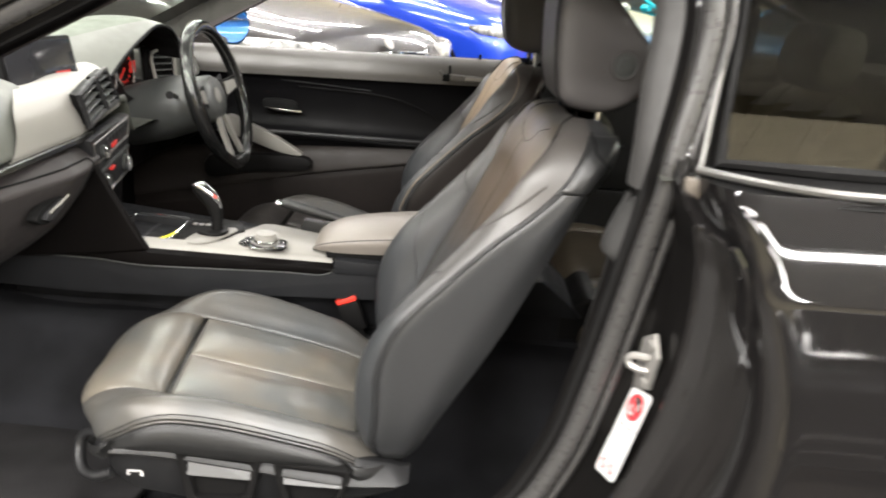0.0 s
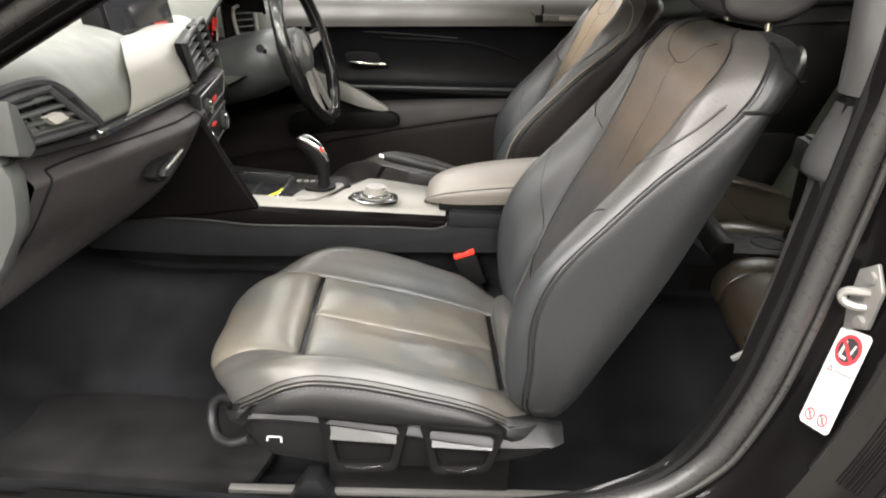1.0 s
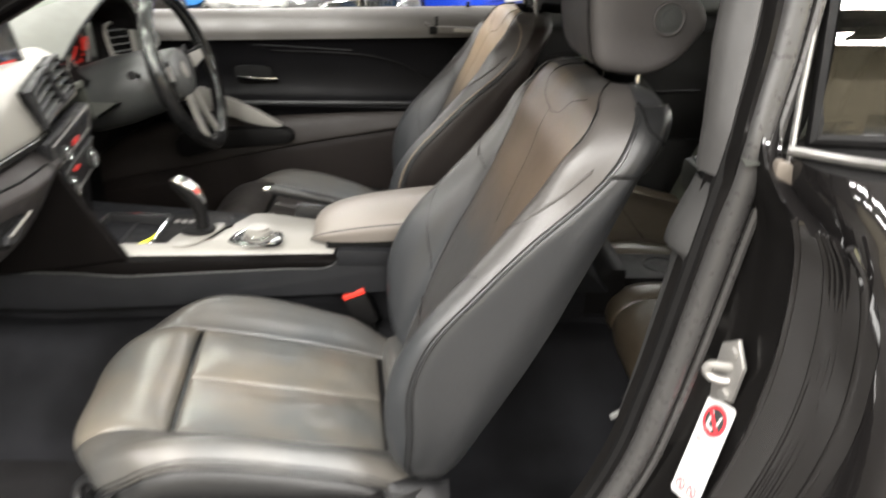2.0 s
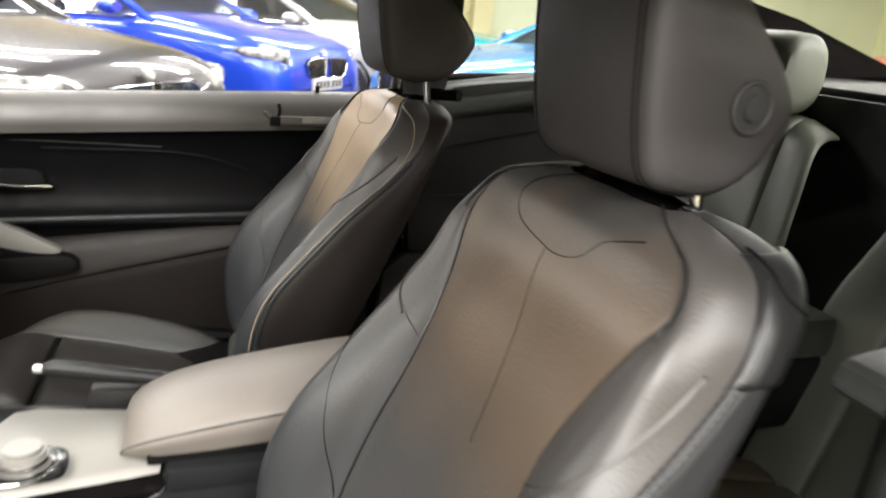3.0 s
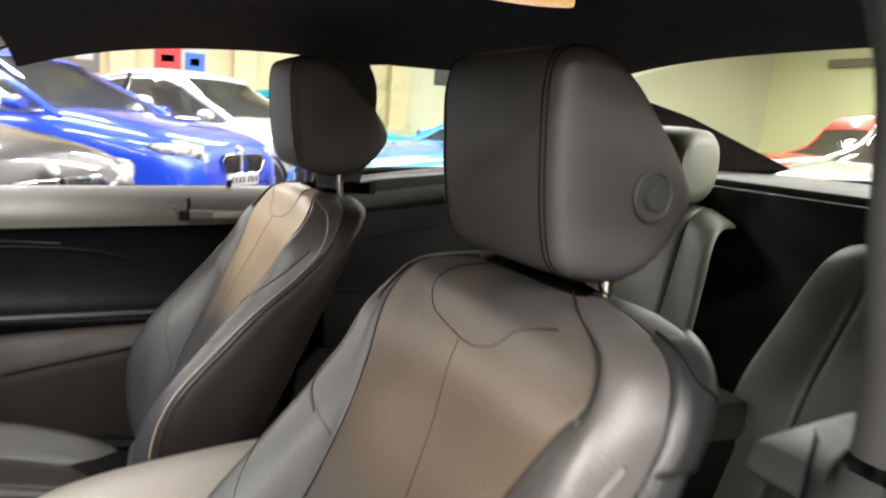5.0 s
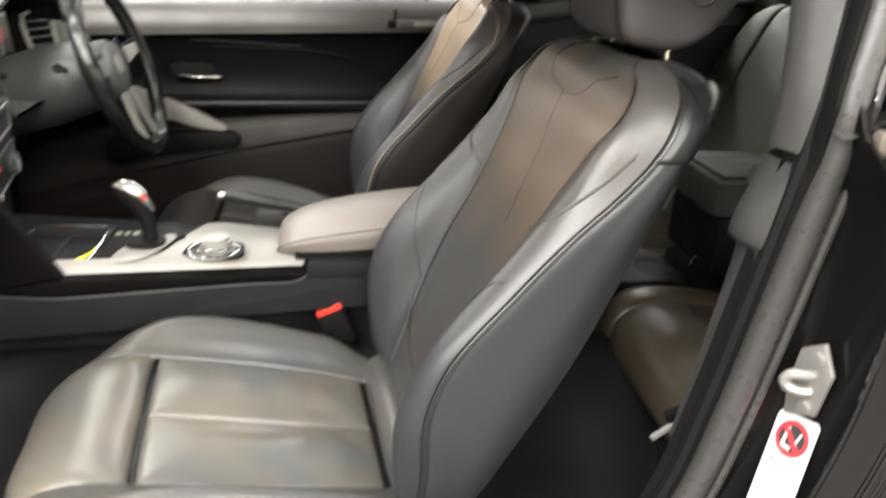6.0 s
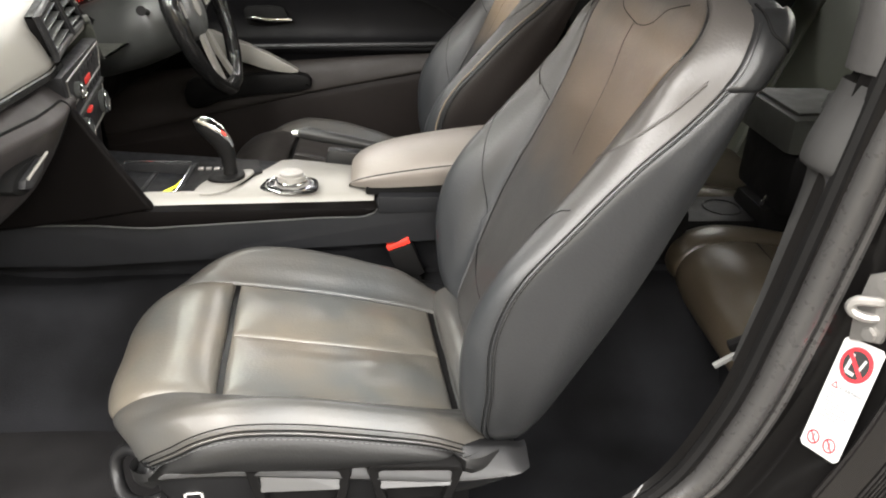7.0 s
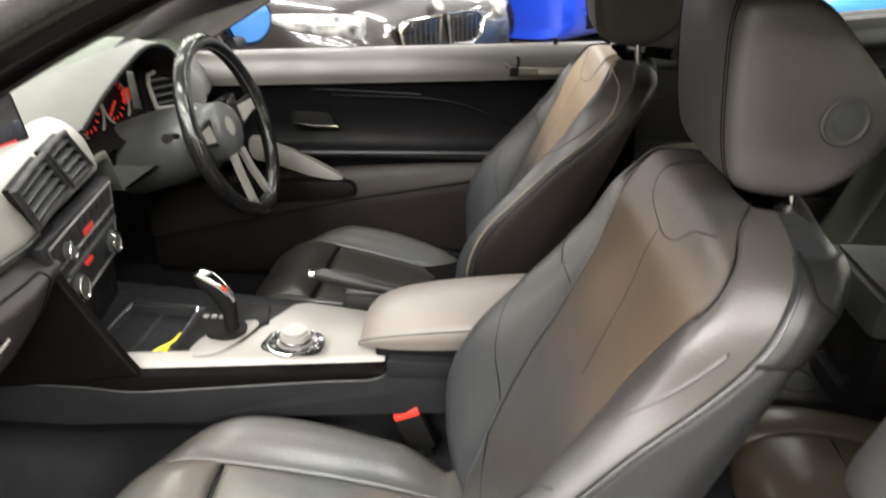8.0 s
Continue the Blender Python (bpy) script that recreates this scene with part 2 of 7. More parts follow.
def car_paint(name, c, metal=0.35):
    return material(name, c, 0.32, metal, scale=500, mix=0.25, coat=1.0, coat_rough=0.04)


# ---- mesh tools ----


def part(name, bm, mat, parent=None, label="", smooth=True):
    """One mesh object from a bmesh, under a thing or a part."""
    bmesh.ops.recalc_face_normals(bm, faces=bm.faces)
    me = bpy.data.meshes.new(name)
    bm.to_mesh(me)
    bm.free()
    me.materials.append(mat)
    if smooth:
        for p in me.polygons:
            p.use_smooth = True
        me.set_sharp_from_angle(angle=radians(42))
    ob = new(name, me)
    if parent is not None:
        ob.parent = parent
    if label:
        ob["label"] = label
    return ob


def thing(name, label, category, group="", kind="", at=(0, 0, 0)):
    ob = new(name)
    ob.empty_display_size = 0.05
    ob.location = at
    return tagged(ob, label, category, group, kind)


def spline(points, per=6, closed=False):
    """Points on a smooth curve through the given ones."""
    p = np.array(points, float)
    n = len(p)
    out = []
    last = n if closed else n - 1
    for i in range(last):
        a = p[(i - 1) % n] if closed or i > 0 else 2 * p[0] - p[1]
        b, c = p[i], p[(i + 1) % n]
        d = p[(i + 2) % n] if closed or i + 2 < n else 2 * p[-1] - p[-2]
        for k in range(per):
            t = k / per
            out.append(0.5 * (2 * b + (c - a) * t + (2 * a - 5 * b + 4 * c - d) * t * t + (3 * b - a - 3 * c + d) * t ** 3))
    if not closed:
        out.append(p[-1])
    return np.array(out)


def grid_mesh(grid, bm=None, wrap=False):
    """Faces over rows of points."""
    bm = bm or bmesh.new()
    rows = [[bm.verts.new(p) for p in row] for row in grid]
    for a, b in zip(rows, rows[1:]):
        m = len(a)
        for j in range(m if wrap else m - 1):
            k = (j + 1) % m
            try:
                bm.faces.new((a[j], a[k], b[k], b[j]))
            except ValueError:
                pass
    return bm


def loft(rings, caps=True, bm=None):
    """A closed skin through rings of points."""
    bm = bm or bmesh.new()
    rows = [[bm.verts.new(p) for p in ring] for ring in rings]
    for a, b in zip(rows, rows[1:]):
        m = len(a)
        for j in range(m):
            k = (j + 1) % m
            bm.faces.new((a[j], a[k], b[k], b[j]))
    if caps:
        bm.faces.new(rows[0][::-1])
        bm.faces.new(rows[-1])
    return bm


def tube(points, r, n=8, bm=None, closed=False):
    """A round bar along points; r a number or one per point."""
    p = np.array(points, float)
    rr = np.full(len(p), r) if np.isscalar(r) else np.array(r)
    d = np.gradient(p, axis=0)
    if closed:
        d = np.roll(p, -1, 0) - np.roll(p, 1, 0)
    d /= np.linalg.norm(d, axis=1)[:, None] + 1e-9
    side = np.cross(d[0], (0.3, 0.2, 0.93))
    side /= np.linalg.norm(side)
    rings = []
    for i in range(len(p)):
        side = side - d[i] * (side @ d[i])
        side /= np.linalg.norm(side) + 1e-9
        up = np.cross(d[i], side)
        rings.append([p[i] + rr[i] * (math.cos(a) * side + math.sin(a) * up) for a in np.linspace(0, 2 * math.pi, n, endpoint=False)])
    if closed:
        rings.append(rings[0])
    return loft(rings, not closed, bm)


def box(x0, x1, y0, y1, z0, z1, bevel=0.004, bm=None, turn=None):
    own = bmesh.new()
    bmesh.ops.create_cube(own, size=1)
    for v in own.verts:
        v.co = Vector((x0 + (v.co.x + 0.5) * (x1 - x0), y0 + (v.co.y + 0.5) * (y1 - y0), z0 + (v.co.z + 0.5) * (z1 - z0)))
    if bevel:
        bmesh.ops.bevel(own, geom=own.edges[:], offset=bevel, segments=2, affect="EDGES", profile=0.6)
    if turn is not None:
        bmesh.ops.transform(own, matrix=turn, verts=own.verts)
    return own if bm is None else join(bm, own)


def join(bm, other):
    me = bpy.data.meshes.new("join")
    other.to_mesh(me)
    other.free()
    bm.from_mesh(me)
    bpy.data.meshes.remove(me)
    return bm


def slab(outline, y0, y1, bevel=0.004, axis="y", segments=2):
    """A plate of the given outline (x, z), from y0 to y1; axis x: outline (y, z); axis z: outline (x, y)."""
    bm = bmesh.new()

    def at(a, b, c):
        return {"y": (a, c, b), "x": (c, a, b), "z": (a, b, c)}[axis]
    low = [bm.verts.new(at(a, b, y0)) for a, b in outline]
    high = [bm.verts.new(at(a, b, y1)) for a, b in outline]
    bm.faces.new(low[::-1])
    bm.faces.new(high)
    n = len(low)
    for i in range(n):
        bm.faces.new((low[i], low[(i + 1) % n], high[(i + 1) % n], high[i]))
    bmesh.ops.recalc_face_normals(bm, faces=bm.faces)
    if bevel:
        bmesh.ops.bevel(bm, geom=[e for e in bm.edges if e.calc_face_angle(0) > 0.6], offset=bevel, segments=segments, affect="EDGES", profile=0.6)
    return bm


def disc(centre, normal, r, depth, n=32, bevel=0.0015, bm=None):
    """A short cylinder that stands out of a surface by depth."""
    own = bmesh.new()
    bmesh.ops.create_cone(own, cap_ends=True, segments=n, radius1=r, radius2=r, depth=depth)
    if bevel:
        bmesh.ops.bevel(own, geom=[e for e in own.edges if e.calc_face_angle(0) > 0.8], offset=bevel, segments=2, affect="EDGES")
    m = Vector(normal).normalized().to_track_quat("Z", "Y").to_matrix().to_4x4()
    bmesh.ops.transform(own, matrix=Matrix.Translation(centre) @ m @ Matrix.Translation((0, 0, depth / 2)), verts=own.verts)
    return own if bm is None else join(bm, own)


def ring_bar(centre, normal, r, thick, n=40, m=8, bm=None):
    q = Vector(normal).normalized().to_track_quat("Z", "Y").to_matrix()
    pts = [Vector(centre) + q @ Vector((r * math.cos(a), r * math.sin(a), 0)) for a in np.linspace(0, 2 * math.pi, n, endpoint=False)]
    return tube(pts, thick, m, bm, True)


def normals(g):
    du, dv = np.gradient(g, axis=0), np.gradient(g, axis=1)
    n = np.cross(du, dv)
    return n / (np.linalg.norm(n, axis=2)[..., None] + 1e-9)


def pad(g, i0, i1, j0, j1, roll, depth, sign=1, edges="udlr", puff=0.0, crease=0.0, calm=0):
    """An upholstered panel: a piece of a surface whose borders roll down into the seams."""
    def stops(a, b):
        near = [0.0, 0.12, 0.28, 0.5, 0.75]
        return np.array([a + k for k in near] + list(np.arange(a + 1, b)) + [b - k for k in near[::-1]])

    def take(arr, pos, axis):
        k = np.minimum(pos.astype(int), arr.shape[axis] - 2)
        f = (pos - k).reshape((-1, 1, 1) if axis == 0 else (1, -1, 1))
        return np.take(arr, k, axis) * (1 - f) + np.take(arr, k + 1, axis) * f
    ui, vj = stops(i0, i1), stops(j0, j1)
    nn = take(take(normals(g) * sign, ui, 0), vj, 1)
    s = take(take(g, ui, 0), vj, 1)
    lu = np.linalg.norm(np.diff(s, axis=0, prepend=s[:1]), axis=2).cumsum(0)
    lv = np.linalg.norm(np.diff(s, axis=1, prepend=s[:, :1]), axis=2).cumsum(1)
    e = np.full(s.shape[:2], 9.0)
    if "u" in edges:
        e = np.minimum(e, lu)
    if "d" in edges:
        e = np.minimum(e, lu[-1:] - lu)
    if "l" in edges:
        e = np.minimum(e, lv)
    if "r" in edges:
        e = np.minimum(e, lv[:, -1:] - lv)
    k = 1 - np.clip(e / roll, 0, 1)
    drop = depth * (1 - np.sqrt(np.clip(1 - k * k, 0, 1)))
    t = np.clip(e / 0.06, 0, 1)
    lift = puff * t * (2 - t)
    if crease:
        for a in range(s.shape[0]):
            for b in range(s.shape[1]):
                p = s[a, b]
                w = noise.noise((p[0] * 9, p[1] * 26, p[2] * 9)) + 0.95 * noise.noise((p[0] * 34 + 7, p[1] * 18, 3.0)) * min(max((p[0] + 0.5) / 0.25, 0), 1)
                fold = (1 - abs(noise.noise((p[0] * 15 + 3, p[1] * 11, 5.0)))) ** 9 * min(max((p[0] + 0.46) / 0.12, 0), 1)
                lift[a, b] += crease * (w - 0.55 * fold) * min(e[a, b] / 0.03, 1)
    move = lift - drop
    if calm:
        move = move * np.clip((i1 - ui) / calm, 0, 1)[:, None]
    return grid_mesh(s + nn * move[..., None])


def on(g, u, v, sign=1, lift=0.0):
    """The place on a surface at row u, column v (fractions of the grid)."""
    a, b = min(max(u, 0), 1) * (g.shape[0] - 1), min(max(v, 0), 1) * (g.shape[1] - 1)
    i, j = min(int(a), g.shape[0] - 2), min(int(b), g.shape[1] - 2)
    s, t = a - i, b - j
    p = (g[i, j] * (1 - s) + g[i + 1, j] * s) * (1 - t) + (g[i, j + 1] * (1 - s) + g[i + 1, j + 1] * s) * t
    n = np.cross(g[i + 1, j] - g[i, j], g[i, j + 1] - g[i, j])
    return p + sign * lift * n / (np.linalg.norm(n) + 1e-9)


def seam(g, uv, r, mat, parent, name="seam", sign=1, lift=0.0, per=8):
    pts = [on(g, u, v, sign, lift) for u, v in spline(uv, per)]
    return part(name, tube(pts, r, 6), mat, parent)


def stitches(g, uv, parent, sign=1, lift=0.001, length=0.0045, gap=0.0025, r=0.0006):
    """A row of single stitches along a line on a surface, as one part."""
    pts = np.array([on(g, u, v, sign, lift) for u, v in spline(uv, 24)])
    d = np.r_[0, np.linalg.norm(np.diff(pts, axis=0), axis=1).cumsum()]
    bm = bmesh.new()
    s = 0.0
    while s + length < d[-1]:
        ends = [np.array([np.interp(q, d, pts[:, k]) for k in range(3)]) for q in (s, s + length)]
        tube(ends, r, 4, bm)
        s += length + gap
    return tagged(part("stitching", bm, STITCH, parent, "", False), kind="stuff")


# ---- the car and its front seats ----
own = thing("car", "black two-door coupe with dark leather inside, passenger door open", "car", at=(0, 0, 0))


def facing(g, way):
    n = normals(g)[g.shape[0] // 2, g.shape[1] // 2]
    return 1 if n @ np.array(way) > 0 else -1


def car_seat(cy, out, dx, label, driver, hx=0.0, hz=0.0, fit_shear=0.0, hd=-0.030):
    """A sports seat round the centre line y = cy; out: the side of the door, -1 or 1."""
    # -- cushion: x, panel top, bolster top, half width, foot of the side
    st = [(-0.215, 0.436, 0.436, 0.200, 0.425), (-0.245, 0.438, 0.452, 0.215, 0.425), (-0.30, 0.451, 0.486, 0.226, 0.430), (-0.38, 0.472, 0.513, 0.232, 0.438),
          (-0.45, 0.488, 0.532, 0.235, 0.447), (-0.51, 0.502, 0.541, 0.236, 0.455), (-0.56, 0.513, 0.541, 0.236, 0.460), (-0.61, 0.522, 0.530, 0.232, 0.458),
          (-0.65, 0.515, 0.512, 0.224, 0.456), (-0.682, 0.494, 0.488, 0.208, 0.456), (-0.697, 0.470, 0.466, 0.190, 0.452), (-0.688, 0.448, 0.448, 0.18, 0.446)]
    if driver:
        st = [(x, zc - 0.028, zb - 0.034, w, zs - 0.026) for x, zc, zb, w, zs in st]
    rings = []
    for x, zc, zb, w, zs in st:
        half = [(0.0, zc), (0.32, zc + 0.002), (0.58, zc + (zb - zc) * 0.08), (0.72, zc + (zb - zc) * 0.6), (0.84, zb), (0.955, zb - 0.022),
                (1.0, zb - 0.35 * (zb - zs) - 0.018), (0.985, zs + 0.010)]
        curl = 0.056 * min(max((-0.50 - x) / 0.15, 0), 1)      # the front edge curves back towards its corners
        half = [(a, z, curl * max(a - 0.55, 0) / 0.45) for a, z in half]
        ring = [(x + e, cy - out * a * w, z) for a, z, e in half[:0:-1]] + [(x + e, cy + out * a * w, z) for a, z, e in half]
        rings.append(spline(ring, 6))
    rings = np.array(rings)
    cush = np.array([spline(rings[:, j], 6) for j in range(rings.shape[1])]).transpose(1, 0, 2)
    sg = facing(cush, (0, 0, 1))
    nrow, ncol = cush.shape[0] - 1, cush.shape[1] - 1
    c = {k: 6 * (7 + k) for k in range(-7, 8)}
    core = grid_mesh(cush - normals(cush) * sg * 0.016)
    sit = {"along": 0.13 * fit_shear, "across": 0.10 * fit_shear}      # shear fitted to the seat's outline from the camera, part by part

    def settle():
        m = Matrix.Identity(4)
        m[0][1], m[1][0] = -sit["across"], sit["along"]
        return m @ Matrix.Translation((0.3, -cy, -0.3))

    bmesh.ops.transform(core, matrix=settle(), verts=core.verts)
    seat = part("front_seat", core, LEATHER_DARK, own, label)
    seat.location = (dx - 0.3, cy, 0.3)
    sgc, nrc, ncc, cc = sg, nrow, ncol, c

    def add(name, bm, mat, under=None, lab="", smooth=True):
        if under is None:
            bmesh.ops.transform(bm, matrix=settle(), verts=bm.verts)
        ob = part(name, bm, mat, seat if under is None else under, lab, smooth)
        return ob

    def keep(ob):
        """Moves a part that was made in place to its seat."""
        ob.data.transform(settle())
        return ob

    sit["across"] = 0.025 * fit_shear
    # -- backrest: z, panel front, bolster crown, half width, rear, crest seam, half width of the centre panel
    st = [(0.435, -0.205, -0.205, 0.195, -0.150, -0.195, 0.100), (0.47, -0.212, -0.232, 0.215, -0.135, -0.212, 0.116), (0.54, -0.180, -0.243, 0.228, -0.102, -0.211, 0.127),
          (0.62, -0.145, -0.238, 0.234, -0.060, -0.211, 0.137), (0.69, -0.115, -0.205, 0.235, -0.025, -0.185, 0.138), (0.76, -0.085, -0.146, 0.233, 0.006, -0.124, 0.133),
          (0.82, -0.060, -0.093, 0.230, 0.034, -0.066, 0.132), (0.87, -0.036, -0.052, 0.226, 0.056, -0.008, 0.146), (0.915, -0.018, -0.025, 0.221, 0.076, 0.034, 0.166),
          (0.945, 0.000, 0.000, 0.212, 0.094, 0.050, 0.177), (0.970, 0.014, 0.018, 0.190, 0.104, 0.062, 0.160), (0.984, 0.028, 0.034, 0.144, 0.102, 0.068, 0.120), (0.990, 0.052, 0.054, 0.095, 0.088, 0.072, 0.078)]
    rings = []
    for z, xc, xb, w, xr, xs, d in st:
        wide, high = d / w, min(max((z - 0.80) / 0.10, 0), 1)
        half = [(0.0, xc), (wide * 0.55, xc - 0.002), (wide, xc + (xb - xc) * (0.14 + 0.3 * high)), (wide * 0.5 + 0.43, xc + (xb - xc) * (0.66 + 0.2 * high)), (0.86 + 0.04 * high, xb + 0.002 * high),
                (0.985, xs), (1.0, xs + 0.35 * (xr - xs)), (0.995, xs + 0.70 * (xr - xs)), (0.93, xr)]
        ring = [(x, cy - out * a * w, z) for a, x in half[:0:-1]] + [(x, cy + out * a * w, z) for a, x in half]
        rings.append(spline(ring, 6))
    rings = np.array(rings)
    cols = [spline(rings[:, j], 6) for j in range(rings.shape[1])]
    back = np.array(cols).transpose(1, 0, 2)          # rows up the back, columns from inboard to outboard
    sg = facing(back, (-1, 0, 0.3))
    nrow, ncol = back.shape[0] - 1, back.shape[1] - 1
    c = {k: 6 * (8 + k) for k in range(-8, 9)}         # columns at the knots
    row_of = lambda z: float(np.interp(z, [s0[0] for s0 in st], [6 * k for k in range(len(st))])) / nrow
    col_of = lambda k: 6 * (8 + k) / ncol
    inner = back - normals(back)[:, :] * sg * 0.0042
    core = grid_mesh(inner)
    rear = []
    for i in range(back.shape[0]):
        a, b = inner[i, 0], inner[i, -1]
        rear.append([a * (1 - t) + b * t + np.array((0.022 * math.sin(math.pi * t), 0, 0)) for t in np.linspace(0, 1, 13)])
    backrest = add("backrest", core, LEATHER_DARK)
    backrest.data.name = "backrest"
    add("back_shell", grid_mesh(rear), PLASTIC, None, "black plastic seat back shell")
    add("back_panel", pad(back, 0, nrow, c[-2], c[2], 0.006, 0.0030, sg, puff=0.003, calm=14), LEATHER_TAN if driver else LEATHER_PANEL, None, "brown-black leather centre panel of the backrest")

    def beside_seam(uv, off):
        """A line on the backrest that runs at a set distance from a seam."""
        pts = []
        for u, v in spline(uv, 10):
            p, q = on(back, u, v, sg, 0.0016), on(back, u, v + 0.01, sg, 0.0016)
            pts.append(p + (q - p) / (np.linalg.norm(q - p) + 1e-9) * off)
        return pts

    for s in (-1, 1):
        j0, j1 = sorted((c[2 * s], c[5 * s]))
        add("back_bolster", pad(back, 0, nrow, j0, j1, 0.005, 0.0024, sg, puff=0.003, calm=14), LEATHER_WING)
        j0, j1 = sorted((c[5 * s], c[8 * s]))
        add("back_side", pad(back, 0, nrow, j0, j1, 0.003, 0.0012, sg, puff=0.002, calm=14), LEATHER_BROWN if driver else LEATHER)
        v = col_of(5 * s)
        line = [(u, v) for u in (0.04, 0.1, 0.2, 0.3, 0.4, 0.5, 0.6, row_of(0.905))]
        add("welt", tube(beside_seam(line, 0.0), 0.0017, 6), LEATHER)
        for off in (0.0042, -0.0042):
            add("stitch_groove", tube(beside_seam(line, off), 0.0007, 6), SEAM)
            pts = np.array(beside_seam(line[1:], off * 1.0))
            dist = np.r_[0, np.linalg.norm(np.diff(pts, axis=0), axis=1).cumsum()]
            bm, q0 = bmesh.new(), 0.0
            while q0 + 0.0045 < dist[-1]:
                tube([np.array([np.interp(q, dist, pts[:, k]) for k in range(3)]) + (-0.0005, 0, 0.0005) for q in (q0, q0 + 0.0045)], 0.0006, 4, bm)
                q0 += 0.007
            tagged(add("stitching", bm, STITCH, None, "", False), kind="stuff")
        # darts that gather the bolster into the panel's seam
        upper = [(row_of(0.912), col_of(4.55 * s)), (row_of(0.878), col_of(4.35 * s)), (row_of(0.84), col_of(3.9 * s)), (row_of(0.815), col_of(3.0 * s)), (row_of(0.795), col_of(2.1 * s))]
        keep(seam(back, upper, 0.0006, SEAM, seat, "dart", sg, 0.0022))
        keep(seam(back, [(u - 0.006, v0) for u, v0 in upper[:-1]], 0.0022, LEATHER_WING, seat, "dart_fold", sg, 0.0022))
        lower = [(row_of(0.772), col_of(4.4 * s)), (row_of(0.765), col_of(4.05 * s)), (row_of(0.735), col_of(3.6 * s)), (row_of(0.70), col_of(3.1 * s)), (row_of(0.655), col_of(2.6 * s)), (row_of(0.61), col_of(2.1 * s))]
        keep(seam(back, lower, 0.0007, SEAM, seat, "dart", sg, 0.0028))
        keep(seam(back, [(row_of(z), col_of(2 * s)) for z in (0.55, 0.62, 0.70, 0.78, 0.84, 0.90, 0.942, 0.966)], 0.0009, SEAM, seat, "panel_seam", sg, -0.0012))
    mid = 0.5
    collar = [(0.985, -0.060), (row_of(0.976), -0.062), (row_of(0.960), -0.058), (row_of(0.943), -0.040), (row_of(0.934), -0.006), (row_of(0.933), 0.014), (row_of(0.941), 0.032), (row_of(0.958), 0.046), (row_of(0.966), 0.064), (row_of(0.972), 0.085)]
    keep(seam(back, [(u, mid + a) for u, a in collar], 0.0008, SEAM, seat, "collar_seam", sg, 0.0026))
    keep(seam(back, [(row_of(z), mid + a) for z, a in ((0.932, 0.0), (0.90, 0.006), (0.86, 0.016), (0.82, 0.026), (0.77, 0.03))], 0.0007, SEAM, seat, "pleat", sg, 0.0028))
    keep(seam(back, [(0.19, mid - 0.125), (0.165, mid - 0.10), (0.150, mid - 0.05), (0.148, mid), (0.150, mid + 0.05), (0.165, mid + 0.10), (0.19, mid + 0.125)], 0.0010, SEAM, seat, sign=sg, lift=0.0024))
    if driver:
        v = c[-5] / ncol
        keep(seam(back, [(0.18, v + 0.012), (0.4, v + 0.012), (0.6, v + 0.012), (0.8, v + 0.03), (0.93, v + 0.09)], 0.0012, EDGE_HIGHLIGHT, seat, "edge_highlight", sg, 0.004))
    # -- moulded shoulder cover at the door side
    r0, r1 = int(row_of(0.901) * nrow), int(row_of(0.979) * nrow)
    cover = back + normals(back) * sg * 0.0045
    add("shoulder_cover", pad(cover, r0, r1, c[5] - 1, c[8], 0.008, 0.009, sg, "udl", puff=0.001), SHOULDER, None, "black plastic shoulder cover with a belt slot")
    keep(seam(cover, [(row_of(0.977), col_of(5.0)), (row_of(0.967), col_of(5.35)), (row_of(0.959), col_of(5.7)), (row_of(0.951), col_of(6.5)), (row_of(0.941), col_of(7.7))], 0.0016, SEAM, seat, "belt_slot", sg, 0.0010))
    keep(seam(cover, [(row_of(0.908), col_of(5.0)), (row_of(0.935), col_of(5.0)), (row_of(0.965), col_of(5.05))], 0.0020, SHOULDER, seat, "cover_ridge", sg, -0.0006))
    # -- headrest
    hy = cy + out * hd
    prof = [(0.008, 1.160), (0.010, 1.110), (0.017, 1.050), (0.030, 1.012), (0.060, 0.999), (0.104, 0.997), (0.142, 1.014),
            (0.170, 1.046), (0.178, 1.072), (0.157, 1.106), (0.124, 1.140), (0.090, 1.172), (0.052, 1.189), (0.018, 1.184)]
    prof = [(a + hx, b + hz) for a, b in prof]
    prof = spline(prof, 4, True)
    cen = np.array((0.090 + hx, 1.09 + hz))
    hr = []
    for a, k in ((-0.114, 0.55), (-0.113, 0.74), (-0.110, 0.86), (-0.104, 0.93), (-0.092, 0.975), (-0.07, 1.0), (0, 1.005), (0.045, 1.0),
                 (0.084, 0.985), (0.093, 0.955), (0.099, 0.90), (0.102, 0.80), (0.103, 0.55)):
        hr.append([(p[0], hy + out * a, p[1]) for p in cen + (prof - cen) * k])
    add("headrest", loft(hr), LEATHER_HEAD, None, "black leather headrest with a seam along the side")
    for a, k in ((0.081, 0.993), (0.087, 0.982), (-0.092, 0.98)):
        add("headrest_seam", tube([(p[0] - 0.0003, hy + out * a, p[1]) for p in cen + (prof - cen) * k], 0.0006, 6, closed=True), SEAM)
    b = (0.118 + hx, hy + out * 0.100, 1.074 + hz)
    add("release_button", disc(b, (0, out, 0), 0.023, 0.005, 36, 0.002), CABIN_GREY, None, "round grey headrest button")
    add("button_ring", ring_bar((b[0], b[1] + out * 0.005, b[2]), (0, out, 0), 0.0205, 0.0022), LEATHER_HEAD)
    add("button_cap", disc((b[0], b[1] + out * 0.004, b[2]), (0, out, 0), 0.012, 0.005, 28, 0.0015), CABIN_GREY)
